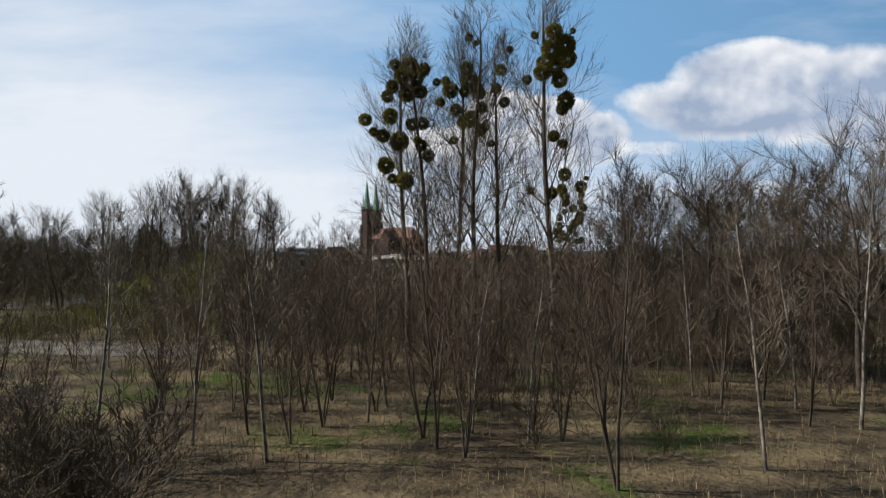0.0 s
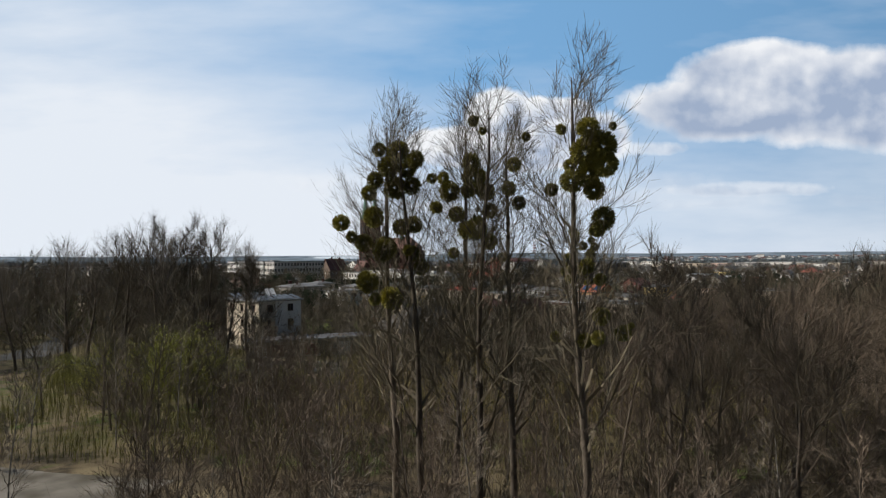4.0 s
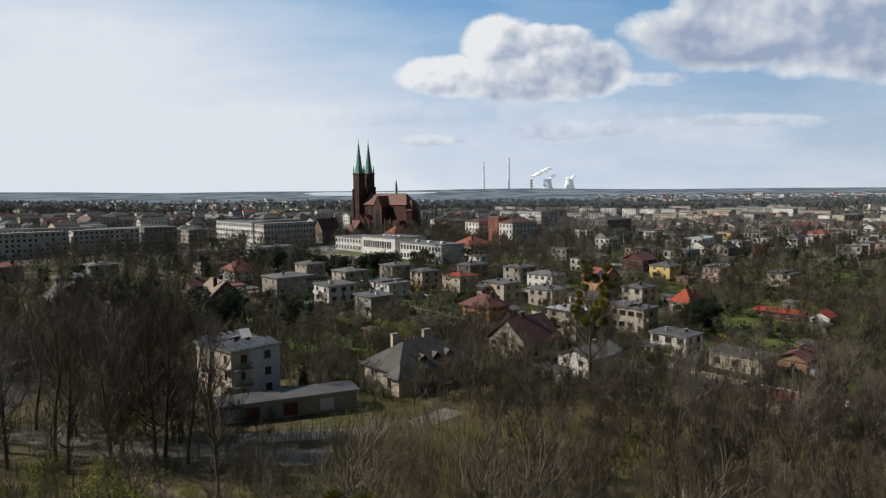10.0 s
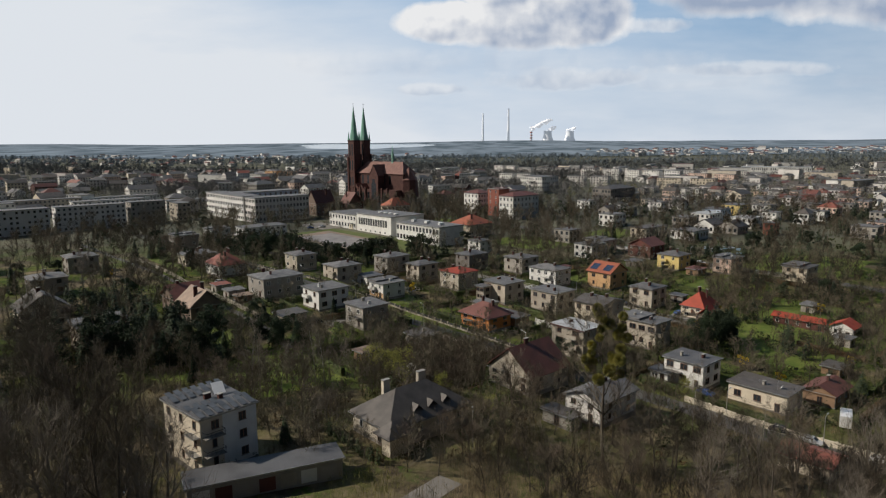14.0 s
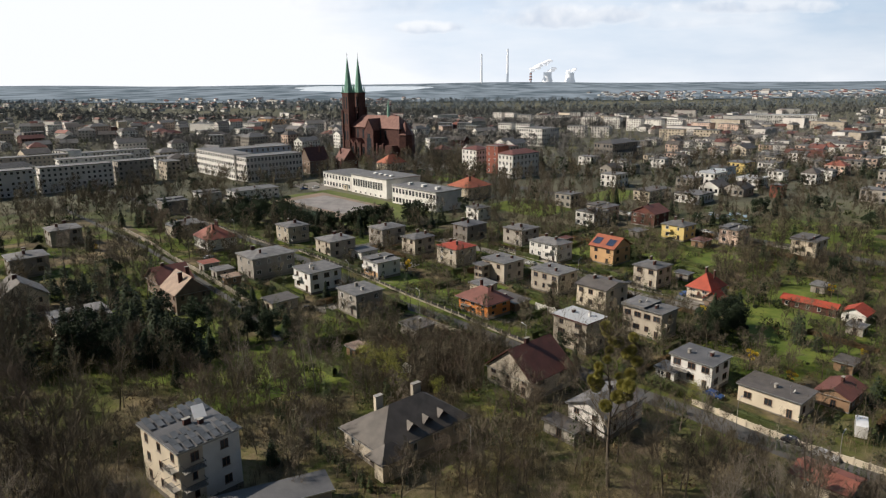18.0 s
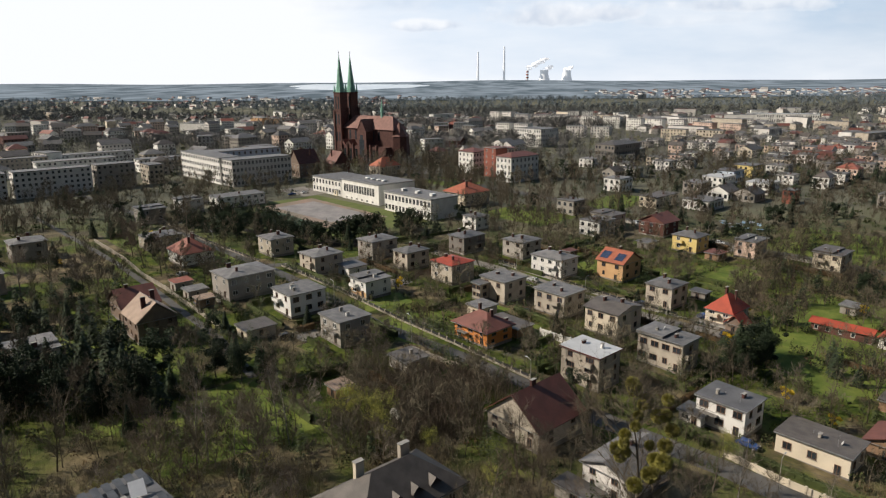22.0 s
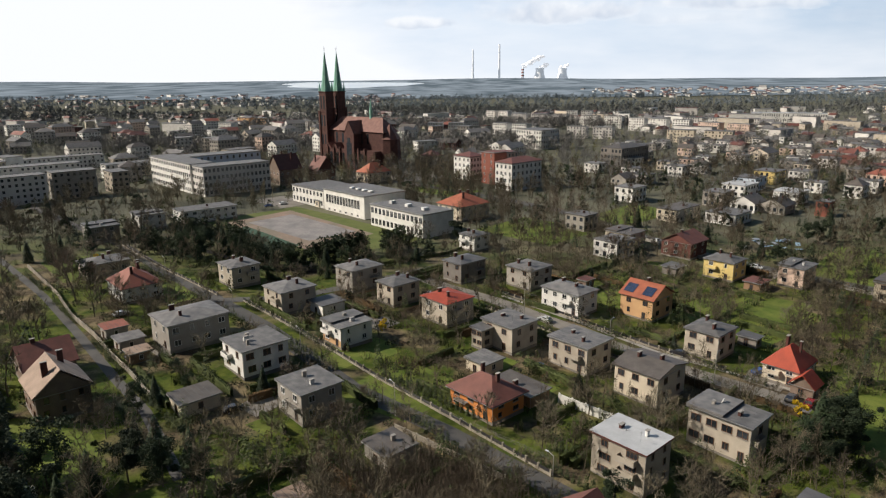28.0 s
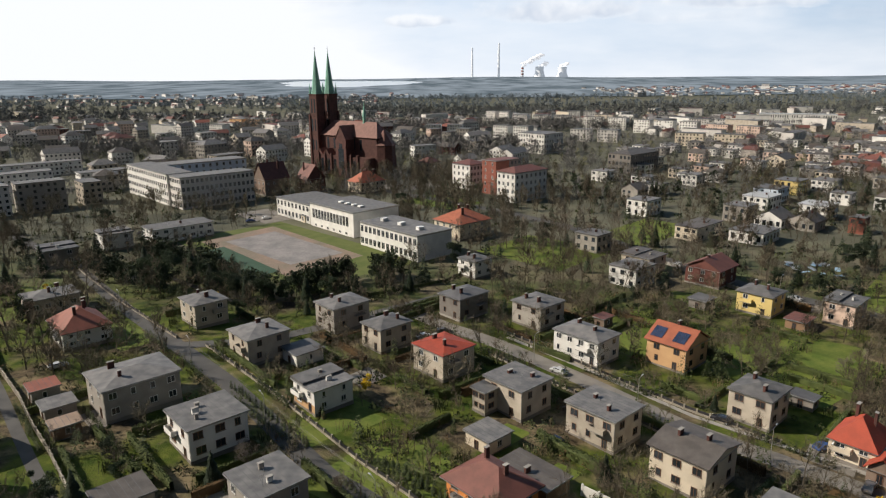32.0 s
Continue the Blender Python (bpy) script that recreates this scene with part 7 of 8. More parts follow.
T_CONE = [cone_cloud(np.random.RandomState(1040 + i), 4.0 + i, 0.75 + 0.25 * i, 190, 0.20, 0.6, 0.2, None, 0.0) for i in range(4)]
T_FIR = [cone_cloud(np.random.RandomState(1050 + i), 11.0, 2.6, 520, 0.42, 0.85, 0.3, 11, 0.04) for i in range(3)]
DARKNEEDLE = mat("dark_fir_needles", (0.036, 0.050, 0.024), (0.022, 0.033, 0.016), 0.3, 2, 0.9, bump=0, vary=0.3, island=True)


def picks(n, x0, x1, y0, y1, seed, ok=lambda x, y: True, pad=0.8):
    rs2 = np.random.RandomState(seed)
    q = np.c_[rs2.uniform(x0, x1, n), rs2.uniform(y0, y1, n)]
    return np.array([p for p in q if ok(*p) and clear_spot(p[0], p[1], pad)])


T_SCRUB = [crown_tree(1060 + i, 5.2, 0.035, 0.32, 360, 0.0085, 0.10, 6, 38, stems=3 + i % 2, raw=True, tall=1.3) for i in range(5)]
OLIVE = MATS["olive_undergrowth"]
off_ways = lambda x, y: not on_track(x, y) and (abs(x) > 9 or y > 34)
grove("scrub", picks(190, -44, 60, 36, 128, 71, off_ways), T_SCRUB, 0.6, 1.3, UNDER, 71, "leafless scrub of fine pale twigs")
grove("scrub", picks(150, -30, 50, 34, 90, 72, off_ways), T_SCRUB, 0.7, 1.5, UNDERRED, 72, "leafless scrub of fine reddish twigs")
grove("olive_scrub", picks(300, -16, 64, 78, 132, 73, lambda x, y: off_ways(x, y) and not (y > 138 and x < 4)), T_SCRUB, 0.5, 1.05, OLIVE, 73, "olive-brown budding scrub on a hill")
grove("wood", picks(250, -140, -40, 74, 216, 1, lambda x, y: not (-92 < x < -70 and 135 < y < 165) and not (x > -64 and y > 138) and not (y > 180 and x > -90) and not (x > -82 and y < 126)), T_WOOD, 0.9, 1.4, GROVEPALE, 1, "dense leafless wood of brown trees")
grove("wood", picks(34, -52, 8, 62, 114, 31, lambda x, y: not on_track(x, y)), T_WOOD, 0.7, 1.0, GROVEPALE, 31, "leafless trees behind the wasteland")
grove("wood", picks(260, 4, 135, 80, 168, 2, lambda x, y: not (y > 140 and 14 < x < 48) and not (x > 50 and y > 152)), T_WOOD, 0.6, 1.05, DARKTWIG, 2, "leafless trees along the thicket")
grove("garden_trees", picks(230, -70, 46, 150, 236, 3), T_GARDEN, 0.6, 1.6, GROVEPALE, 3, "leafless trees crowding old gardens")
grove("garden_trees", picks(560, -120, 170, 196, 352, 4), T_GARDEN, 0.5, 1.45, GROVEPALE, 4, "leafless trees in gardens")
grove("street_trees", picks(330, -230, -62, 196, 440, 5), T_TOWN, 0.7, 1.4, GROVEPALE, 5, "leafless trees round houses by the wood")
grove("garden_trees", picks(200, 84, 215, 180, 335, 41), T_WOOD, 0.4, 0.85, DARKTWIG, 41, "leafless trees in large gardens")
grove("garden_trees", picks(220, 100, 245, 190, 350, 61), T_WOOD, 0.45, 0.9, DARKTWIG, 61, "dark leafless trees in outer gardens")
grove("garden_firs", picks(105, 90, 240, 190, 350, 62), T_FIR, 0.35, 0.8, DARKNEEDLE, 62, "dark firs in outer gardens")
grove("wood", picks(110, 58, 150, 118, 172, 42, lambda x, y: abs(x - 68) + abs(y - 172) > 24), T_WOOD, 0.6, 1.0, DARKTWIG, 42, "dark leafless trees along a road")
brush("yard_shrubs", 5000, patches(-45, 36, 150, 188, 60, 1.5, house_free), 0.8, 3.0, 0.03, UNDER, 43, "leafless shrubs round old houses")
brush("suburb_shrubs", 5000, patches(-200, 330, 340, 580, 700, 2.6, house_free), 1.5, 5.0, 0.045, GROVETWIG, 44, "leafless shrubs of the suburb")
grove("town_grove", picks(760, -30, 330, 345, 600, 6), T_TOWN, 0.6, 1.4, GROVETWIG, 6, "leafless trees among the suburb's houses")
grove("conifer_hedge", np.array(HEDGE_LINE), T_CONE, 0.5, 0.75, DARKNEEDLE, 95, "dark conifer hedge before an apartment block")
grove("garden_trees", picks(150, 20, 130, 160, 262, 33), T_WOOD, 0.45, 0.9, GROVETWIG, 33, "taller leafless trees between houses")
CONIFERS = SPRUCE + PINE
scatter(CONIFERS, 60, -20, 320, 350, 560, 0.5, 1.0, "spruce", "dark green conifer among suburban houses", "suburb conifers")
scatter(CONIFERS, 24, -210, -90, 230, 440, 0.6, 1.1, "spruce", "dark green conifer by town gardens", "town conifers")
scatter(CONIFERS, 16, -70, 150, 240, 345, 0.35, 0.6, "spruce", "small dark green garden spruce", "garden conifers")
for i in range(20):
    plant(DARKTREE[i % 3], 22 + (i * 29) % 74, 372 + (i * 13) % 62, 0.5 + 0.04 * (i % 7), i * 61, "park_tree", "tall leafless tree on a green by a road", "park trees")
grove("church_trees", picks(90, -110, 0, 545, 612, 63, lambda x, y: y < 560 + (x + 110) * 0.35), T_WOOD, 0.7, 1.1, GROVEPALE, 63, "leafless trees in front of a church")
grove("town_grove", picks(450, -200, 60, 440, 640, 7), T_TOWN, 0.7, 1.5, GROVEPALE, 7, "leafless trees round church and school")
shrubs("evergreen_shrubs", picks(2300, -125, 175, 160, 352, 8, pad=0.2), 0.4, 1.7, 60, 0.16, EVERGREEN, 8, "dark evergreen shrubs in gardens")
shrubs("brown_shrubs", picks(900, -100, 170, 150, 352, 9, pad=0.2), 0.4, 1.5, 50, 0.14, BROWNLEAF, 9, "dry brown shrubs in gardens")
shrubs("town_shrubs", picks(1100, -200, 330, 345, 600, 10, pad=0.4), 0.6, 2.2, 36, 0.22, EVERGREEN, 10, "dark evergreen shrubs of the suburb")
grove("small_conifers", picks(520, -125, 175, 165, 352, 51, pad=0.2), T_CONE, 0.5, 1.3, EVERGREEN, 51, "small green thujas and spruces crowding gardens")
grove("tall_firs", picks(75, -120, -50, 188, 262, 52, lambda x, y: x < -0.55 * (y - 188) - 50), T_FIR, 0.6, 1.15, DARKNEEDLE, 52, "dense stand of dark firs by old houses")
T_PINE = []
for i in range(4):
    r3 = np.random.RandomState(1070 + i)
    cs = [(r3.normal(0, 1.5), r3.normal(0, 1.5), r3.uniform(2.2, 7.6)) for _ in range(13)]
    T_PINE.append(join_geo(tubes_mesh([(0, 0, -0.3, 0, 0, 7.0, 0.16, 0.06)], 4), leaf_cloud(r3, cs, [r3.uniform(0.9, 1.6) for _ in cs], 520, 0.30, 0.8, 0.35)))
r3 = np.random.RandomState(88)
belt = []
for (ax, ay), (bx, by), n in (((-112, 398), (-48, 341), 46), ((-48, 341), (-6, 374), 30), ((-120, 372), (-84, 346), 18)):
    f = r3.uniform(0, 1, n)
    belt += [(ax + (bx - ax) * u + r3.normal(0, 2.6), ay + (by - ay) * u + r3.normal(0, 2.6)) for u in f]
grove("pine_belt", np.array(belt), T_PINE, 0.6, 1.15, DARKNEEDLE, 82, "dense belt of dark pines along a school ground")
grove("suburb_firs", picks(330, -200, 330, 345, 600, 53, pad=0.2), T_FIR, 0.35, 0.95, DARKNEEDLE, 53, "dark firs and spruces among the suburb's houses")
side_rows = []
for (ax, ay), (bx, by), off, keep in (((36, 200), (-58, 298), 3.6, 0.75), ((36, 200), (-58, 298), -3.4, 0.6), ((-62, 302), (-165, 412), 3.4, 0.6), ((76, 247), (4, 320), 4.2, 0.45), ((76, 247), (4, 320), -4.2, 0.45), ((-50, 228), (-150, 342), -2.6, 0.7), ((-50, 228), (-150, 342), 3.2, 0.5), ((48, 192), (82, 160), -4.6, 0.7), ((30, 204), (52, 187), 4.4, 0.9)):
    ln = math.hypot(bx - ax, by - ay)
    for i in range(int(ln / 1.3)):
        if math.sin(i * 0.21 + off + ax) * 0.5 + 0.5 < keep:
            f = (i + 0.5) * 1.3 / ln
            side_rows.append((ax + (bx - ax) * f - (by - ay) / ln * off, ay + (by - ay) * f + (bx - ax) / ln * off))
side_rows = np.array([p for p in side_rows if not any(a - 0.3 < p[0] < c + 0.3 and b - 0.3 < p[1] < d + 0.3 for a, b, c, d in HOUSE_BOXES)])
grove("street_hedges", side_rows, T_CONE[:2], 0.35, 0.8, EVERGREEN, 81, "rows of green thujas along garden fences", "hedges")
rh2 = random.Random(4)
for a, b, c, d in list(HOUSE_BOXES):
    cx, cy = (a + c) / 2, (b + d) / 2
    if not (190 < cy < 345 and -130 < cx < 150):
        continue
    for deg in (42, 132, 222, 312):
        if rh2.random() < 0.12:
            continue
        ux, uy = math.cos(radians(deg)), math.sin(radians(deg))
        r = rh2.uniform(9.5, 11.5)
        ln = rh2.uniform(6, 11)
        p, q = (cx + ux * r + uy * ln, cy + uy * r - ux * ln), (cx + ux * r - uy * ln, cy + uy * r + ux * ln)
        if all(clear_spot(p[0] + (q[0] - p[0]) * k / 5, p[1] + (q[1] - p[1]) * k / 5, 0.5) for k in range(6)):
            hedge(p, q, rh2.uniform(1.1, 2.2), rh2.uniform(0.7, 1.3), BROWNLEAF if rh2.random() < 0.25 else None)
# ---------------------------------------------------------------- the town further off


def clump_trees(name, pts, h0, h1, material, per, size, seed, label):
    """Many small far trees in one mesh: loose crowns of thin pieces round a stem."""
    rs2 = np.random.RandomState(seed)
    n = len(pts)
    z = gz(pts[:, 0], pts[:, 1])
    h = rs2.uniform(h0, h1, n)
    k = np.repeat(np.arange(n), per)
    m = len(k)
    up = rs2.uniform(0.25, 1.0, m)
    a = rs2.uniform(0, 2 * np.pi, m)
    r = rs2.uniform(0, 1, m) ** 0.5 * 0.30 * h[k] * np.sin(np.clip(up, 0.1, 0.97) * np.pi) ** 0.6
    p = np.c_[pts[k, 0] + np.cos(a) * r, pts[k, 1] + np.sin(a) * r, z[k] + up * h[k]]
    d = np.c_[np.cos(a) * 0.6, np.sin(a) * 0.6, rs2.uniform(0.3, 1.0, m)] + rs2.normal(0, 0.25, (m, 3))
    d /= np.linalg.norm(d, axis=1)[:, None]
    s = np.cross(d, rs2.normal(0, 1, (m, 3)))
    s /= np.linalg.norm(s, axis=1)[:, None] + 1e-9
    ln, wd = (h[k] * 0.15 * rs2.uniform(0.6, 1.4, m))[:, None], (size * h[k] * rs2.uniform(0.5, 1.3, m))[:, None]
    v = np.stack([p - d * ln, p + s * wd, p + d * ln, p - s * wd], 1).reshape(-1, 3)
    f = np.arange(4 * m).reshape(m, 4)
    stems = np.c_[pts, z - 0.5, pts, z + h * 0.7, h * 0.018, h * 0.008]
    tv, tf = tubes_mesh(stems, 3)
    me = mesh_of(name, *join_geo((v, f), (tv, tf)), material)
    return tagged(part(name, me, None), label, "trees", kind="stuff")


RT = np.random.RandomState(77)


def far_spots(n, x0, x1, y0, y1, rs2):
    return np.c_[rs2.uniform(x0, x1, n), rs2.uniform(y0, y1, n)]


FAR_TONES = ["white", "grey", "white", "pale", "pink", "white", "pale", "grey", "cream", "white"]
FAR_ROOFS = ["felt", "felt", "felt", "slate", "maroon", "felt", "rust", "felt", "slate", "felt"]


def simple_house(x, y, w, d, h, wall, roof, tiles, rs2, ang, storeys, label, group, name="house", rise=2.5):
    """A house of the town seen from afar: wall, roof, chimney and rows of small windows."""
    m = Matrix.Translation((x, y, gzf(x, y))) @ pose(0, 0, 0, 0, 0, ang)
    root = part(name, boxes((0, 0, -1.5, w, d, h)), STUCCO[wall], None, m=m)
    tagged(root, label, "house" if name == "house" else "building", group)
    if roof == "flat":
        part("roof", boxes((-0.3, -0.3, h + 0.004, w + 0.3, d + 0.3, h + 0.35)), ROOF[tiles], root)
    else:
        part("roof", slope_roof(w, d, roof, rise, 0.3, "x" if w > d else "y"), ROOF[tiles], root, m=pose(0, 0, h + 0.004))
        if roof == "gable":
            part("gable_wall", gable_fill(w, d, rise * 0.9, "x" if w > d else "y"), STUCCO[wall], root, m=pose(0, 0, h))
    bm, fm = bmesh.new(), bmesh.new()
    sh = h / storeys
    for key in ("r", "l"):
        face, length = faces_of(w, d, 0)[key]
        n = max(1, int(length / 3.0))
        for s in range(storeys):
            for i in range(n):
                if rs2.rand() < 0.12:
                    continue
                a, ww = length * (i + 0.5) / n, 0.65 if n > 6 else 0.75
                for b, o, e in ((bm, 0.05, 0.0),):
                    p0 = len(b.verts)
                    box(b, a - ww - e, -o, s * sh + sh * 0.3 - e, a + ww + e, -0.004, s * sh + sh * 0.78 + e)
                    b.verts.ensure_lookup_table()
                    for v in b.verts[p0:]:
                        v.co = face @ v.co
    fm.free()
    tagged(part("window_panes", bm, GLASS, root), kind="stuff")
    cx, cy = w * rs2.uniform(0.3, 0.7), d * rs2.uniform(0.3, 0.7)
    top = h + (0.3 if roof == "flat" else rise)
    if name == "house":
        part("chimney", boxes((cx - 0.5, cy - 0.3, h, cx + 0.5, cy + 0.3, top + 0.9)), STUCCO["brick"], root)
    return root


TAKEN = list(HOUSE_BOXES)


def free_place(x, y, r):
    if any(a - r < x < c + r and b - r < y < d + r for a, b, c, d in TAKEN):
        return False
    for (ax, ay), (bx, by) in STREETS[-3:-1]:
        t = max(0, min(1, ((x - ax) * (bx - ax) + (y - ay) * (by - ay)) / ((bx - ax) ** 2 + (by - ay) ** 2)))
        if math.hypot(x - ax - t * (bx - ax), y - ay - t * (by - ay)) < 9:
            return False
    TAKEN.append((x - r * 0.3, y - r * 0.3, x + r * 0.7, y + r * 0.7))
    return True


# houses beyond the town road
for (x, y, w, d, h, wl, rf, tl, lab) in ((101, 461, 13, 11, 7.5, "white", "flat", "felt", "white cube house by the town road"), (107.7, 413.5, 22, 10, 5.6, "cream", "flat", "slate", "long low cream house row"), (143, 448, 12, 11, 7.6, "grey", "flat", "felt", "grey cube house with flat roof"),
                                         (166.5, 476.5, 17, 13, 6.5, "white", "flat", "lightfelt", "long white house with pale flat roof"), (153, 435, 14, 12, 4.4, "white", "gable", "slate", "white house with broad dark gabled roof"), (164.5, 429, 13, 12, 4.2, "grey", "gable", "slate", "grey house with dark gabled roof"),
                                         (183, 453, 15, 13, 6.4, "white", "flat", "lightfelt", "bright white modern house with flat roof"), (203, 518, 15, 13, 7.6, "yellow", "flat", "felt", "ochre yellow house with flat roof"), (181, 496, 15, 13, 7.4, "blue", "flat", "felt", "pale blue-grey house with flat roof"),
                                         (183, 424.5, 7, 6, 7.0, "clinker", "flat", "felt", "narrow red brick house"), (226, 523, 14, 12, 6.4, "white", "flat", "felt", "white house with flat roof"), (131.5, 406.5, 16, 14, 4.8, "white", "flat", "felt", "low white workshop with flat roof"),
                                         (250, 626, 20, 14, 6.0, "cream", "gable", "slate", "cream house with sloping roof"), (244, 567, 18, 14, 7.0, "grey", "flat", "felt", "grey house with flat roof")):
    simple_house(x, y, w, d, h, wl, rf, tl, RT, ANG, 2 if h > 5 else 1, lab + " in the suburb", "suburban houses", rise=3.4)
    TAKEN.append((x - 9, y - 2, x + 14, y + 20))
# garden suburb on the right, in rows along the streets
ca, sa = math.cos(radians(ANG)), math.sin(radians(ANG))
for i in range(-6, 40):
    for j in range(-14, 30):
        u, v = i * 22 + RT.uniform(-3, 3), j * 17 + RT.uniform(-3, 3)
        x, y = 80 + u * ca - v * sa, 340 + u * sa + v * ca
        if j % 3 == 2 or not (350 < y < 780 and 55 < x < 430) or (95 < x < 215 and y < 470):
            continue
        if x < 90 and y > 430 or x < 0.38 * (y - 190) - 40 or RT.rand() < 0.18 or not free_place(x, y, 9):
            continue
        wl = FAR_TONES[RT.randint(10)]
        rf = ("flat", "hip", "flat", "gable", "flat")[RT.randint(5)]
        tl = "felt" if rf == "flat" else FAR_ROOFS[RT.randint(10)]
        simple_house(x, y, RT.uniform(9, 12), RT.uniform(9, 13), RT.uniform(5.5, 7), wl, rf, tl, RT, ANG, 2, "%s suburban house with %s roof" % ({"pale": "pale", "beige": "beige", "grey": "grey", "white": "white", "cream": "cream", "pink": "pinkish", "yellow": "yellow", "green": "greenish"}[wl], "flat" if rf == "flat" else "sloping"), "suburban houses", rise=1.4 if tl == "felt" else 3.2)
# old town on the left and behind the church
for i in range(330):
    x, y = RT.uniform(-620, 60), RT.uniform(500, 1020)
    if abs(x + 60) < 55 and y < 680 or (x > -20 and y < 560):
        continue
    if x > -0.42 * y + 60 and y < 640 and x < -30:
        if RT.rand() < 0.5:
            continue
    if x < -0.62 * y - 60 or not free_place(x, y, 17):
        continue
    st = RT.randint(2, 5)
    rf = ("flat", "hip", "gable", "gable")[RT.randint(4)]
    tl = ("felt", "slate")[RT.randint(2)] if rf == "flat" else FAR_ROOFS[RT.randint(10)]
    wl = (FAR_TONES + ["brick", "white", "beige"])[RT.randint(13)]
    simple_house(x, y, RT.uniform(12, 26), RT.uniform(10, 14), st * 3.2, wl, rf, tl, RT, RT.choice((ANG, ANG - 15, ANG + 10, ANG - 70)), st, "town house with %s roof" % ("flat" if rf == "flat" else "sloping"), "old town houses", "town_house", 3.5)
# long blocks on the left, some walls paled in place of haze
for (x, y, w, d, st, wl, ang) in ((-240, 448, 40, 11, 5, "pale", 42), (-274, 416, 43, 11, 5, "pale", 42), (-208, 477, 22, 11, 5, "grey", 42), (-186, 498, 9, 16, 4, "beige", 42), (-330, 440, 60, 11, 5, "white", 42), (-270, 520, 50, 12, 4, "white", 42), (-220, 560, 46, 12, 3, "white", 42), (-330, 520, 60, 12, 4, "beige", 42), (-300, 590, 60, 12, 3, "white", 42)):
    TAKEN.append((x - 10, y - 5, x + w * 0.8, y + w * 0.7))
    simple_house(x, y, w, d, st * 3.0, wl, "flat", "felt", RT, ang, st, "long apartment block with rows of windows", "apartment blocks", "apartment_block")
# rows of apartment blocks beyond the clinic
for (x0, y0, x1, y1, n, wl, st) in ((105, 1110, 188, 1076, 3, "pale", 5), (192, 1040, 246, 1002, 2, "white", 5), (238, 971, 300, 911, 3, "white", 5), (310, 930, 353, 866, 2, "pink", 4), (-14, 946, 36, 941, 2, "white", 4),
                                    (205, 1220, 250, 1205, 2, "white", 5), (76, 1234, 114, 1198, 2, "pale", 5), (-38, 1115, -5, 1072, 2, "pale", 4), (60, 880, 100, 848, 2, "white", 5), (-300, 1127, -240, 1090, 2, "peach", 4), (-190, 1020, -120, 985, 3, "pale", 4), (330, 1040, 420, 985, 3, "pale", 4), (140, 860, 190, 830, 2, "pale", 4), (230, 800, 290, 760, 2, "cream", 4)):
    a = math.degrees(math.atan2(y1 - y0, x1 - x0))
    ln = math.hypot(x1 - x0, y1 - y0) / n
    for i in range(n):
        x, y = x0 + (x1 - x0) * i / n, y0 + (y1 - y0) * i / n
        simple_house(x, y, ln * 0.72, 11, st * 3.1, wl, "flat", "felt", RT, a, st, "pale apartment block with rows of windows", "apartment blocks", "apartment_block")
        TAKEN.append((x - 8, y - 16, x + 30, y + 16))
simple_house(92, 726, 26, 30, 17, "white", "flat", "felt", RT, ANG, 4, "white flat-roofed institute building", "", "institute")
simple_house(132, 602, 36, 18, 13, "dark", "hip", "slate", RT, ANG, 3, "dark grey institute with low roof", "", "institute", 2.5)
simple_house(466, 1135, 100, 20, 14, "white", "flat", "lightfelt", RT, -27, 2, "long white industrial hall", "", "industrial_hall")
# far small houses, joined
def far_village(name, n, x0, x1, y0, y1, seed, materials, roofs, label, blocks=0.15):
    rs2 = np.random.RandomState(seed)
    for mi, (wm, rm) in enumerate(zip(materials, roofs)):
        vs, fs, rv, rf = [], [], [], []
        for i in range(n):
            x, y = rs2.uniform(x0, x1), rs2.uniform(y0, y1)
            if abs(x) > 0.75 * y + 60:
                continue
            big = rs2.rand() < blocks
            w, d, h = (rs2.uniform(22, 45), 12, rs2.uniform(8, 14)) if big else (rs2.uniform(9, 15), rs2.uniform(8, 12), rs2.uniform(4, 7))
            a = rs2.choice((0.7, -0.5, -0.9)) + rs2.normal(0, 0.1)
            z = gzf(x, y)
            c, s = math.cos(a), math.sin(a)
            q = [(x + u * c - v * s, y + u * s + v * c) for u, v in ((0, 0), (w, 0), (w, d), (0, d))]
            o = len(vs)
            vs += [(px, py, z - 2) for px, py in q] + [(px, py, z + h) for px, py in q]
            fs += [(o, o + 1, o + 5, o + 4), (o + 1, o + 2, o + 6, o + 5), (o + 2, o + 3, o + 7, o + 6), (o + 3, o, o + 4, o + 7)]
            o = len(rv)
            rise = 0.4 if big else rs2.uniform(1, 4)
            q = [(x + u * c - v * s, y + u * s + v * c) for u, v in ((-0.4, -0.4), (w + 0.4, -0.4), (w + 0.4, d + 0.4), (-0.4, d + 0.4), (-0.4, d / 2), (w + 0.4, d / 2))]
            rv += [(px, py, z + h + (rise if k > 3 else 0)) for k, (px, py) in enumerate(q)]
            rf += [(o, o + 1, o + 5, o + 4), (o + 2, o + 3, o + 4, o + 5), (o, o + 4, o + 3, o + 3)[:3], (o + 1, o + 2, o + 5)]
        walls = part(name, mesh_of(name, vs, fs, STUCCO[wm]), None)
        tagged(walls, label, "houses", kind="stuff")
        part("roofs", mesh_of("roofs", rv, rf, ROOF[rm]), None, None).parent = walls


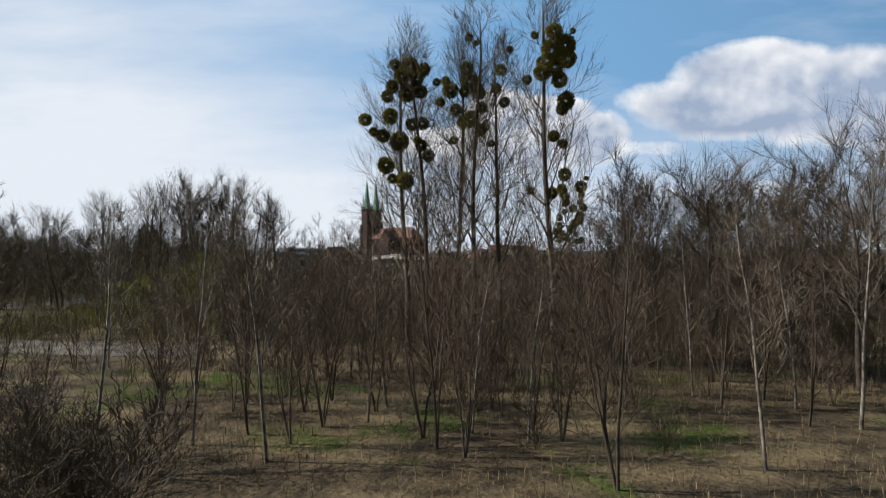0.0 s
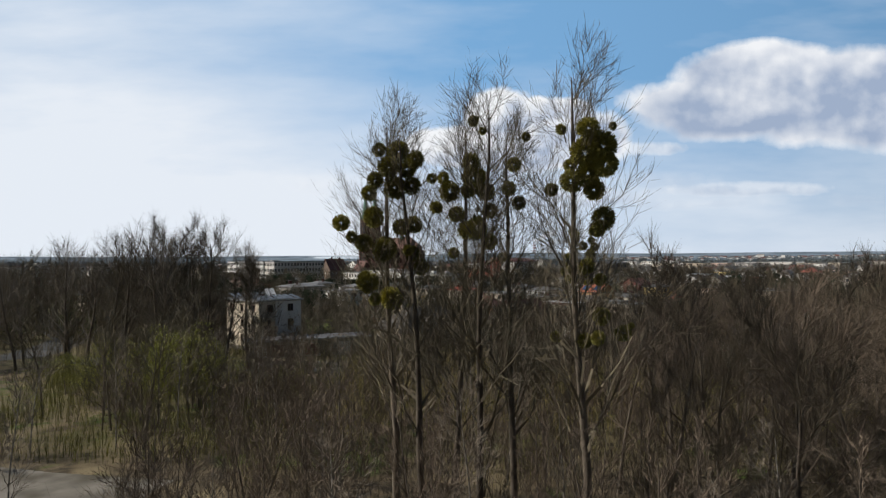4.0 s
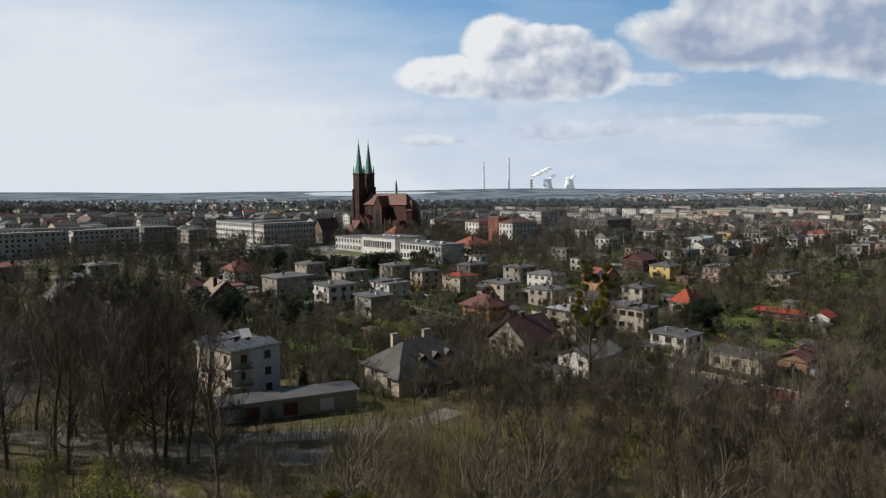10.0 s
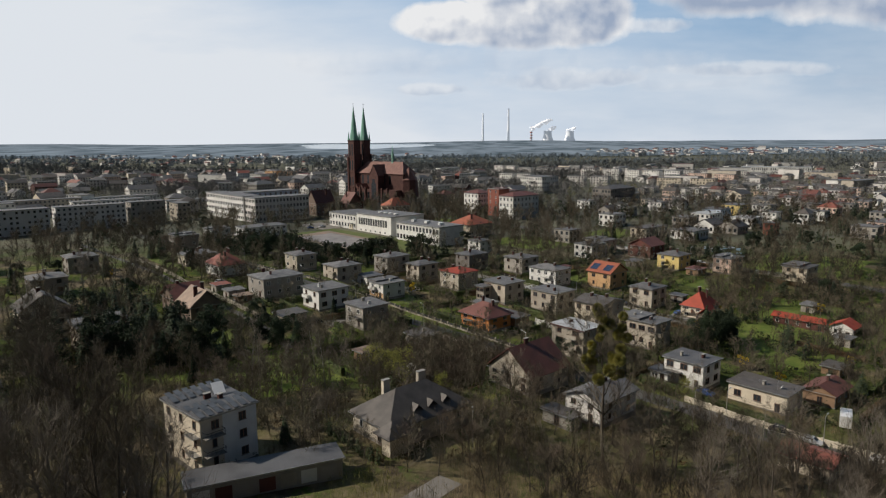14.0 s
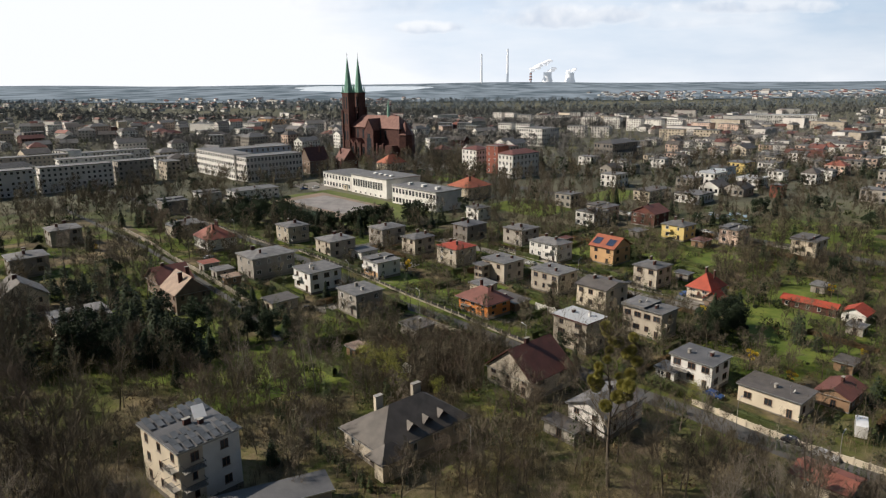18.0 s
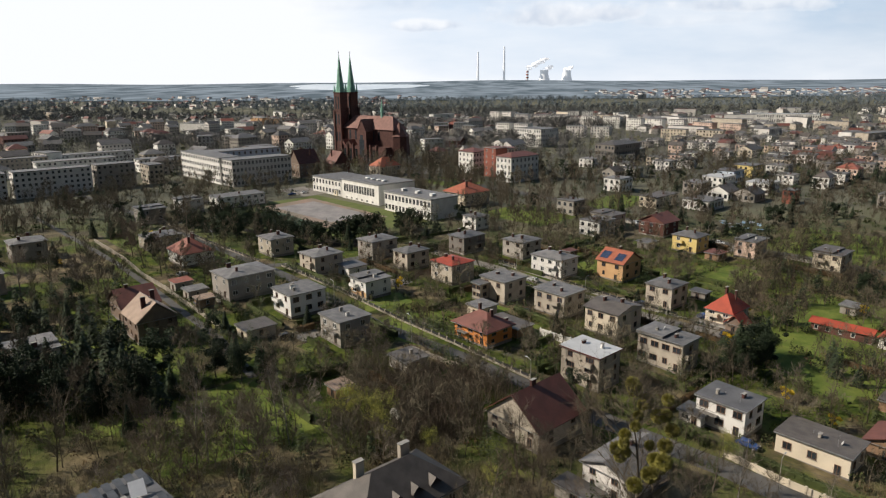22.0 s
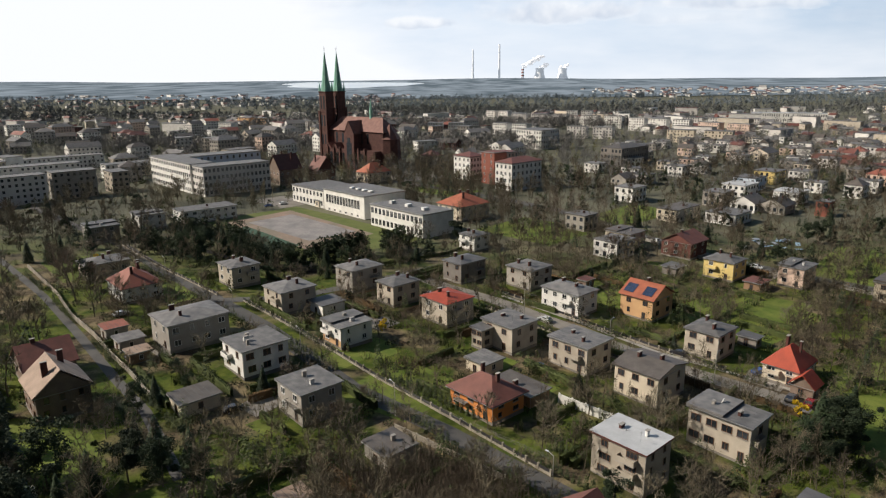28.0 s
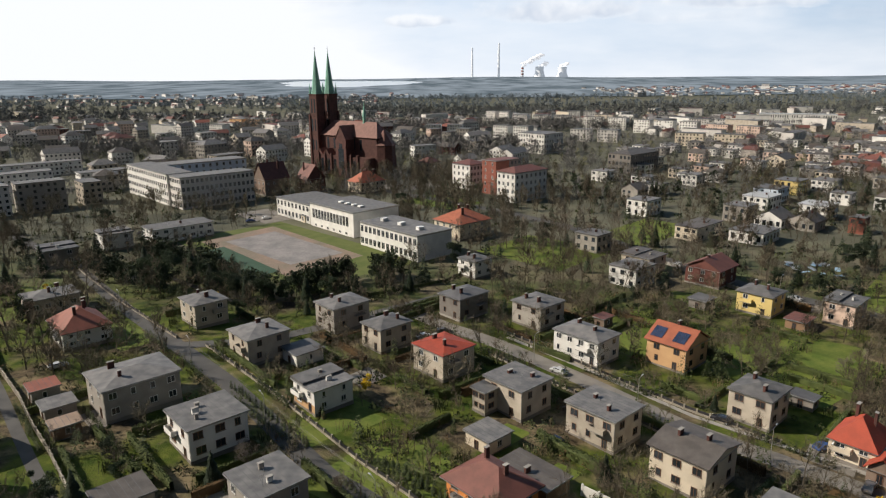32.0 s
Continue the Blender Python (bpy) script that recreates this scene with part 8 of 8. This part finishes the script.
far_village("far_houses", 130, -1100, 1000, 1000, 1420, 5, ("white", "pale", "white", "cream"), ("felt", "maroon", "felt", "slate"), "far small houses of the town")
far_village("distant_houses", 110, 500, 1750, 2050, 2750, 6, ("white", "white", "pale"), ("felt", "maroon", "felt"), "distant scattered houses on the hills", 0.02)
far_village("distant_houses", 70, -1300, -100, 1650, 2300, 16, ("white", "pale", "white"), ("felt", "slate", "maroon"), "distant scattered houses before a wood", 0.03)
far_village("suburb_houses", 60, 250, 900, 560, 1050, 8, ("white", "pale", "beige", "grey"), ("felt", "slate", "felt", "maroon"), "far suburban houses")

# far trees; bare and green crowns are lightened and greyed to carry haze
FARTWIG = mat("haze_tinted_bare_crowns", (0.19, 0.185, 0.178), (0.125, 0.122, 0.118), 0.05, 0.6, 0.95, bump=0, vary=0.3, island=True)
FARGREEN = mat("haze_tinted_green_crowns", (0.095, 0.105, 0.06), (0.065, 0.074, 0.042), 0.05, 0.6, 0.95, bump=0, vary=0.3, island=True)
FAROLIVE = mat("far_budding_crowns", (0.20, 0.195, 0.09), (0.15, 0.145, 0.07), 0.05, 0.6, 0.95, bump=0, vary=0.3, island=True)


def keep_free(p, r):
    b = np.array(TAKEN)
    ok = np.ones(len(p), bool)
    for a in b:
        ok &= ~((p[:, 0] > a[0] - r) & (p[:, 0] < a[2] + r) & (p[:, 1] > a[1] - r) & (p[:, 1] < a[3] + r))
    return p[ok]


def wedge(p, k=0.8, off=60):
    return p[np.abs(p[:, 0]) < k * p[:, 1] + off]


p = keep_free(wedge(far_spots(3800, -560, 600, 500, 900, RT)), 0.5)
p = p[~((np.abs((p[:, 0] + 52) + (p[:, 1] - 404)) < 52) & (np.abs((p[:, 0] + 52) - (p[:, 1] - 404)) < 70))]
p = p[~((np.abs(p[:, 0] + 60) < 40) & (p[:, 1] > 560) & (p[:, 1] < 640) & (RT.rand(len(p)) < 0.6))]
cut = int(len(p) * 0.72)
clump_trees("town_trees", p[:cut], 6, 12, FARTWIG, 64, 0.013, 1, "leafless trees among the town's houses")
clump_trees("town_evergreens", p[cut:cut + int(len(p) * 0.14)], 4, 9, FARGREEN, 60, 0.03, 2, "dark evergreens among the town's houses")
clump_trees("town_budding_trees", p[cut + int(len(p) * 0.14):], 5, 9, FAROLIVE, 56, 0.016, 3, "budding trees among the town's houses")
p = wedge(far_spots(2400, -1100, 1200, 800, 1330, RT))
# crown colour cooled towards grey to stand for haze
clump_trees("far_trees", p, 7, 12, mat("haze_tinted_wood_crowns", (0.185, 0.185, 0.18), (0.13, 0.132, 0.13), 0.05, 0.6, 0.95, bump=0, vary=0.12, island=True), 30, 0.026, 4, "far leafless woods and rows of trees")
# wood colours turn cooler and bluer with distance as painted haze
DARKBELT = mat("haze_tinted_dark_wood", (0.120, 0.128, 0.128), (0.082, 0.089, 0.091), 0.02, 0.3, 0.95, bump=0, vary=0.2, island=True)
BLUEBELT = mat("haze_tinted_pale_wood", (0.175, 0.205, 0.228), (0.125, 0.15, 0.17), 0.01, 0.2, 0.95, bump=0, vary=0.2, island=True)
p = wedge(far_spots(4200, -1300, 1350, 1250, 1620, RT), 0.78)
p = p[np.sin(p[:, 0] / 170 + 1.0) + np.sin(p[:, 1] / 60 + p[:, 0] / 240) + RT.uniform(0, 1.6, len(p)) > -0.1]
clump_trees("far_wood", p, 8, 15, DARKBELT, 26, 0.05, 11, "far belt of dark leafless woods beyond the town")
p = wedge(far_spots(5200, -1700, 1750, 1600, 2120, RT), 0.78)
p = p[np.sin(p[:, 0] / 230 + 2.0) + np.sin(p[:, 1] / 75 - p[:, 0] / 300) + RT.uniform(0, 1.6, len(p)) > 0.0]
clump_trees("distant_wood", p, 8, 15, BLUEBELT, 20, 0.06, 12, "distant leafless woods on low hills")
# wood behind the church
p = far_spots(420, -330, 130, 720, 770, RT)
p = np.r_[p, far_spots(700, -260, 260, 1000, 1080, RT)]
clump_trees("church_wood", p, 10, 16, FARTWIG, 34, 0.03, 6, "dark leafless wood behind the church")

# far hills, faintly glowing: blue-grey haze is painted into their emission
bd = bpy.data.materials.new("haze_painted_hills")
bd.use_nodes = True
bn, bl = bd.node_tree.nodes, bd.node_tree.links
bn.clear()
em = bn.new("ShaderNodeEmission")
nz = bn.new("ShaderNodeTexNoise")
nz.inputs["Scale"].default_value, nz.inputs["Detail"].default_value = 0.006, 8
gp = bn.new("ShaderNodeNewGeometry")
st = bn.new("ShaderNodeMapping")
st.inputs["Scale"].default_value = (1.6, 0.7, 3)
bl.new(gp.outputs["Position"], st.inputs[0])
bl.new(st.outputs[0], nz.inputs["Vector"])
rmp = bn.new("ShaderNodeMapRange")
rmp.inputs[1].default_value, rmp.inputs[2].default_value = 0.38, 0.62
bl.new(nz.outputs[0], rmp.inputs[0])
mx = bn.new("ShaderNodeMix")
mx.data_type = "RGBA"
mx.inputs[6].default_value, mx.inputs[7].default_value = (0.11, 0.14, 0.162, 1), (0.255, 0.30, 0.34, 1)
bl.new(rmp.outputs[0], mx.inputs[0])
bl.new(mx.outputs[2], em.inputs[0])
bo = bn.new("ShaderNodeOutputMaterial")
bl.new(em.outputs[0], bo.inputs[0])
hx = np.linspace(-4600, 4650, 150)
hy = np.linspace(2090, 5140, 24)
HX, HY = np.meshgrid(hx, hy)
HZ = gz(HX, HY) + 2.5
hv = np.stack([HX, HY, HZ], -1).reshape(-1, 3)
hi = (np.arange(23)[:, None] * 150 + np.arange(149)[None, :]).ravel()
tagged(part("backdrop", mesh_of("backdrop", hv, np.stack([hi, hi + 1, hi + 151, hi + 150], -1), bd, True), None), "low hills on the horizon with painted blue haze", "hills", kind="structure")

# lake, power station and hills
# haze over the water is put into its pale base colour
WATER = mat("pale_lake_water", (0.55, 0.60, 0.63), (0.50, 0.55, 0.58), 0.002, 0.05, 0.25, bump=0, vary=0)
bm = bmesh.new()
rings = []
for r in np.linspace(0.0, 1.0, 9)[1:]:
    rings.append([])
    for i in range(64):
        a = 2 * math.pi * i / 64
        k = r * (1 + 0.13 * math.sin(3 * a + 1) + 0.06 * math.sin(7 * a))
        x, y = -470 + 345 * k * math.cos(a) - 80 * k * math.sin(a), 3620 + 520 * k * math.sin(a)
        rings[-1].append(bm.verts.new((x, y, gzf(x, y) + 6)))
bm.faces.new(rings[0])
for a, b in zip(rings, rings[1:]):
    for i in range(64):
        bm.faces.new((a[i], b[i], b[(i + 1) % 64], a[(i + 1) % 64]))
tagged(part("lake", bm, WATER, None), "pale distant lake with haze in its colour", "lake", kind="structure")
# concrete paled and given a faint glow in place of haze
HAZE = mat("haze_glow_concrete", (0.78, 0.80, 0.83), (0.72, 0.74, 0.77), 0.01, 0.1, 0.9, bump=0, vary=0.05)
HAZE.node_tree.nodes["Principled BSDF"].inputs["Emission Color"].default_value = (0.8, 0.87, 0.95, 1)
HAZE.node_tree.nodes["Principled BSDF"].inputs["Emission Strength"].default_value = 0.22
REDW = mat("faded_red_band", (0.45, 0.16, 0.13), None, 0.01, 0.1, 0.9, bump=0)


def stack(x, y, h, r0, r1, label, bands=False):
    z = gzf(x, y) - 13
    ob = empty("power_station_chimney", Matrix.Translation((x, y, z)), label, "chimney")
    n = 9
    for i in range(n):
        a, b = i / n, (i + 1) / n
        part("shaft", tube(bmesh.new(), (0, 0, h * a), (0, 0, h * b - 0.01), r0 + (r1 - r0) * a, r0 + (r1 - r0) * b, 12), REDW if bands and i % 2 else HAZE, ob)


def cooling_tower(x, y, h, r):
    z = gzf(x, y) - 13
    bm = bmesh.new()
    prof = [(0.0, 1.0), (0.15, 0.90), (0.35, 0.76), (0.55, 0.655), (0.72, 0.61), (0.86, 0.615), (1.0, 0.65)]
    rings = [[bm.verts.new((math.cos(2 * math.pi * k / 28) * r * q, math.sin(2 * math.pi * k / 28) * r * q, h * f)) for k in range(28)] for f, q in prof]
    for a, b in zip(rings, rings[1:]):
        for k in range(28):
            bm.faces.new((a[k], a[(k + 1) % 28], b[(k + 1) % 28], b[k]))
    ob = part("cooling_tower", bm, HAZE, None, m=Matrix.Translation((x, y, z)))
    ob.data.polygons.foreach_set("use_smooth", [True] * len(ob.data.polygons))
    tagged(ob, "pale concrete cooling tower of a power station", "cooling tower", "cooling towers")
stack(216, 4650, 198, 8, 5, "tall slim pale chimney of a power station")
stack(388, 4650, 228, 9, 5.5, "tall slim pale chimney of a power station")
stack(541, 4640, 82, 9, 8, "red and white banded chimney of a power station", True)
cooling_tower(652, 4640, 80, 44)
cooling_tower(808, 4680, 80, 44)
tagged(part("boiler_house", boxes((150, 4690, 0, 480, 4740, 52), (480, 4690, 0, 700, 4730, 50)), HAZE, None), "pale long boiler house of a power station", "building")
# emission added so the plume stays white on its unlit side
STEAM = mat("glow_white_steam", (0.85, 0.86, 0.88), (0.75, 0.76, 0.79), 0.02, 0.1, 1.0, bump=0, vary=0.05)
STEAM.node_tree.nodes["Principled BSDF"].inputs["Emission Color"].default_value = (0.95, 0.97, 1, 1)
STEAM.node_tree.nodes["Principled BSDF"].inputs["Emission Strength"].default_value = 0.4


def steam(x, y, z, n, dx, dz, r0, r1, seed):
    """A lumpy white plume above a tower."""
    rs2 = np.random.RandomState(seed)
    bm = bmesh.new()
    for i in range(n):
        f = i / max(1, n - 1)
        m = Matrix.Translation((x + dx * f + rs2.normal(0, 6), y + rs2.normal(0, 6), z + dz * f ** 0.8 + rs2.normal(0, 3))) @ Matrix.Diagonal((1.5, 1, 0.7, 1))
        bmesh.ops.create_icosphere(bm, subdivisions=2, radius=(r0 + (r1 - r0) * math.sin(f * 3)) * rs2.uniform(0.7, 1.2), matrix=m)
    for v in bm.verts:
        v.co += Vector([noise.noise(v.co * 0.05 + Vector((k * 9, 0, 0))) for k in range(3)]) * 7
    ob = part("steam_plume", bm, STEAM, None)
    ob.data.polygons.foreach_set("use_smooth", [True] * len(ob.data.polygons))
    tagged(ob, "white steam plume drifting from a power station", "steam")


steam(545, 4640, 130, 16, 120, 60, 12, 16, 1)
steam(655, 4640, 124, 10, 40, 20, 12, 12, 2)
steam(808, 4680, 124, 10, 34, 15, 11, 10, 3)

# ---------------------------------------------------------------- garden walls, fences, lamps


def fence(pts, h=1.3, gap=2.6, style="wall", label="pale concrete garden wall with posts", material=None):
    """A run of posts and panels along a line."""
    root = empty("garden_fence", Matrix.Translation((pts[0][0], pts[0][1], 0)), label, "fence")
    o = Vector((pts[0][0], pts[0][1], 0))
    mt = material or PALEWALL
    for (ax, ay), (bx, by) in zip(pts, pts[1:]):
        ln = math.hypot(bx - ax, by - ay)
        n = max(1, round(ln / gap))
        for i in range(n):
            x0, y0, x1, y1 = ax + (bx - ax) * i / n, ay + (by - ay) * i / n, ax + (bx - ax) * (i + 1) / n, ay + (by - ay) * (i + 1) / n
            z0, z1 = gzf(x0, y0), gzf(x1, y1)
            a = math.degrees(math.atan2(y1 - y0, x1 - x0))
            d = math.hypot(x1 - x0, y1 - y0)
            m = Matrix.Translation((x0, y0, z0)) @ pose(0, 0, 0, 0, -math.degrees(math.atan2(z1 - z0, d)), a)
            m = Matrix.Translation(-o) @ m
            post = part("post", boxes((-0.16, -0.16, -0.4, 0.16, 0.16, h + 0.06)), mt, root, m=m)
            if style == "wall":
                part("panel", boxes((0.165, -0.09, -0.4, d - 0.165, 0.09, h * 0.92)), mt, root, m=m)
            elif style == "low":
                part("infill", boxes((0.165, -0.02, h * 0.405, d - 0.165, 0.02, h * 0.9)), DARKMETAL, root, "dark railing infill", m=m)
                part("panel", boxes((0.165, -0.1, -0.4, d - 0.165, 0.1, h * 0.4)), mt, root, m=m)
            else:
                part("panel", boxes((0.165, -0.02, 0.1, d - 0.165, 0.02, h * 0.95)), mt, root, m=m)


fence([(20, 219.5), (3, 238), (-13, 254.5), (-33, 278), (-57, 304.5)], 1.3, 2.8, "low", "pale street wall of posts and railings")
fence([(12, 217.5), (-8, 233.5)], 1.3, 2.8, "wall", "pale concrete wall beside a street")
fence([(-57, 241), (-67.7, 253.8), (-76.2, 263.2), (-85.8, 274.8), (-98.4, 288.2), (-113.2, 307.6), (-140, 338)], 1.5, 3.0, "wall", "long pale concrete wall along a lane")
fence([(-66, 309), (-94, 338), (-134, 384)], 1.2, 3.2, "low", "pale street wall of posts and railings")
fence([(52.5, 189.5), (60, 180.5), (68, 172.5), (80, 162.5)], 1.5, 2.8, "wall", "cream road wall before a bungalow", STUCCO["cream"])
fence([(68, 262.5), (54, 276), (38, 294), (20, 315)], 1.2, 2.8, "low", "pale street wall of posts and railings")
fence([(58, 257), (46, 266), (30, 284), (14, 302)], 1.1, 2.8, "low", "low pale street wall with railings")
fence([(26, 246), (33, 240), (40, 234)], 2.2, 3.0, "wall", "tall white wall behind garages", STUCCO["white"])
fence([(140, 310), (118, 332), (100, 350), (84, 384), (66, 420)], 1.3, 3.4, "wall", "grey concrete wall along a town road", CONCRETE)
fence([(-88, 362), (-60, 338), (-30, 334)], 1.5, 3.4, "mesh", "dark mesh fence of the school ground", DARKMETAL)
fence([(-20, 345), (4, 360), (14, 374)], 1.2, 3.0, "mesh", "green mesh garden fence", THUJA)


def street_lamp(x, y, turn, h=7.0):
    root = empty("street_lamp", Matrix.Translation((x, y, gzf(x, y))) @ pose(0, 0, 0, 0, 0, turn), "grey street lamp on a slim pole beside a road", "lamp", "street lamps")
    part("pole", tube(bmesh.new(), (0, 0, -0.2), (0, 0, h), 0.10, 0.06, 8), CONCRETE, root)
    part("arm", tube(bmesh.new(), (0, 0, h), (1.2, 0, h + 0.35), 0.045, 0.04, 6), METAL, root)
    part("lamp_head", boxes((1.1, -0.13, h + 0.3, 1.75, 0.13, h + 0.42), bevel=0.03), METAL, root)


for x, y, t in ((19.5, 214.5, 130), (-8, 238.5, 130), (-32, 265, 130), (-56, 292, 130), (63, 256.5, 45), (44, 276, 45), (25, 298, 45), (70.5, 166, 45), (57, 178, 45), (4, 160, 90), (92, 148, 45), (108, 345, 45), (-88, 326, 130)):
    street_lamp(x, y, t)



def cable(a, b, za, zb, side):
    """A sagging overhead wire between two poles."""
    z0, z1 = gzf(*a) + za, gzf(*b) + zb
    bm = bmesh.new()
    pts = []
    for i in range(9):
        f = i / 8
        pts.append((a[0] + (b[0] - a[0]) * f + side, a[1] + (b[1] - a[1]) * f, z0 + (z1 - z0) * f - 1.6 * f * (1 - f)))
    for p, q in zip(pts, pts[1:]):
        tube(bm, p, q, 0.02, 0.02, 4, False)
    tagged(part("overhead_cable", bm, DARKMETAL, None), "thin dark overhead cable along a street", "cable", "overhead cables")


for a, b in (((19.5, 214.5), (-8, 238.5)), ((-8, 238.5), (-32, 265)), ((-32, 265), (-56, 292)), ((63, 256.5), (44, 276)), ((44, 276), (25, 298)), ((70.5, 166), (57, 178))):
    cable(a, b, 6.7, 6.7, 0.0)
    cable(a, b, 6.2, 6.2, 0.15)

pile = empty("sheet_pile", Matrix.Translation((133, 372, gzf(133, 372))), "heap of weathered roofing sheets in a yard", "scrap")
rp = random.Random(9)
for i in range(14):
    part("sheet", boxes((-1.6, -0.9, 0, 1.6, 0.9, 0.04)), rp.choice((METAL, PAINT_BLUE, CONCRETE)), pile, m=pose(rp.uniform(-7, 7), rp.uniform(-8, 8), 0.35 + 0.12 * i, rp.uniform(-10, 10), rp.uniform(-12, 12), rp.uniform(0, 180)))

# ---------------------------------------------------------------- vehicles


def car(x, y, turn, paint, label, camper=False, scale=1.0):
    root = empty("camper_van" if camper else "car", Matrix.Translation((x, y, gzf(x, y) + 0.07)) @ pose(0, 0, 0, 0, 0, turn) @ Matrix.Diagonal((scale, scale, scale, 1)), label, "vehicle", "" if camper else "parked cars")
    bm = bmesh.new()
    if camper:
        prof = [(-3.2, 0.4), (3.1, 0.4), (3.1, 1.2), (2.4, 1.5), (2.5, 2.3), (1.9, 2.9), (-3.2, 2.9)]
        wd = 1.1
    else:
        prof = [(-2.1, 0.35), (2.1, 0.35), (2.12, 0.75), (1.15, 0.95), (0.45, 1.42), (-1.2, 1.45), (-1.95, 1.0), (-2.15, 0.85)]
        wd = 0.85
    left = [bm.verts.new((a, -wd * (0.86 if b > 1.3 and not camper else 1), b)) for a, b in prof]
    right = [bm.verts.new((a, wd * (0.86 if b > 1.3 and not camper else 1), b)) for a, b in prof]
    bm.faces.new(left)
    bm.faces.new(right[::-1])
    for i in range(len(prof)):
        j = (i + 1) % len(prof)
        bm.faces.new((left[j], left[i], right[i], right[j]))
    bmesh.ops.recalc_face_normals(bm, faces=bm.faces[:])
    bmesh.ops.bevel(bm, geom=bm.edges[:], offset=0.06, segments=1, affect="EDGES")
    part("body", bm, paint, root)
    glass = [(-0.9, wd * -0.94, 1.0, 0.5, wd * -0.90, 1.36), (-0.9, wd * 0.90, 1.0, 0.5, wd * 0.94, 1.36)] if not camper else [(0.9, -1.13, 1.5, 2.2, -1.09, 2.1), (-2.2, -1.13, 1.5, -1.0, -1.09, 2.1), (2.44, -0.9, 1.55, 2.5, 0.9, 2.2)]
    for g in glass:
        part("window", boxes(g), GLASS, root)
    if not camper:
        for s, (a, b) in (("windscreen", ((1.12, 0.98), (0.47, 1.40))), ("rear_window", ((-1.92, 1.03), (-1.22, 1.42)))):
            bm = bmesh.new()
            off = 0.03 if s == "windscreen" else -0.03
            bm.faces.new([bm.verts.new(q) for q in ((a[0] + off, -0.7, a[1] + 0.02), (a[0] + off, 0.7, a[1] + 0.02), (b[0] + off, 0.62, b[1] + 0.02), (b[0] + off, -0.62, b[1] + 0.02))])
            part(s, bm, GLASS, root)
    for sx in ((-1.3, 1.35) if not camper else (-1.9, 2.0)):
        for sy in (-1, 1):
            w = part("wheel", tube(bmesh.new(), (sx, sy * (wd - 0.18), 0.31), (sx, sy * (wd + 0.02), 0.31), 0.32, 0.32, 14), TYRE, root)
            part("rim", tube(bmesh.new(), (sx, sy * (wd + 0.021), 0.31), (sx, sy * (wd + 0.03), 0.31), 0.19, 0.19, 10), METAL, w)
    for sy in (-0.6, 0.6):
        part("headlight", boxes((2.06, sy - 0.16, 0.62, 2.14, sy + 0.16, 0.74)) if not camper else boxes((3.08, sy - 0.16, 0.8, 3.14, sy + 0.16, 0.95)), FRAME_W, root)


PAINT = {n: mat("car_paint_" + n, c, tuple(q * 0.9 for q in c), 1, 20, 0.25, 0.1, bump=0, vary=0.02, stain=0.03, spec=0.6) for n, c in
         (("black", (0.02, 0.02, 0.025)), ("silver", (0.5, 0.51, 0.52)), ("white", (0.75, 0.75, 0.75)), ("blue", (0.04, 0.08, 0.22)), ("red", (0.28, 0.02, 0.03)), ("grey", (0.12, 0.12, 0.13)))}
for x, y, t, c in ((66.5, 174.2, -42, "black"), (70.2, 169.6, -42, "silver"), (79, 161.5, -42, "white"), (-48.5, 141.5, 40, "grey"), (79.5, 246.3, 45, "red"), (76.6, 248.5, 45, "grey"), (75.5, 261, 20, "blue"), (58.5, 193.2, -45, "blue"), (43, 250, 130, "grey"), (24, 262, 130, "black"), (-40, 238, 40, "black"),
                   (-70, 262, 45, "grey"), (-86, 290, 45, "silver"), (60, 271, 135, "black"), (30, 292, 130, "silver"), (-2, 312, 20, "white"), (3, 316, 20, "grey"), (112, 343, -45, "white"), (98, 366, 120, "grey"), (88, 380, 120, "silver"), (-118, 420, 40, "red"), (-122, 424, 40, "white"), (-126, 428, 40, "grey"), (-86, 452, 40, "blue"), (-80, 458, 40, "white")):
    car(x, y, t, PAINT[c], "%s parked car beside a road" % {"black": "glossy black", "silver": "silver grey", "white": "plain white", "blue": "dark blue", "red": "dark red", "grey": "dark grey"}[c])
car(82.4, 179.2, 60, PAINT["white"], "white camper van parked in a yard", True)
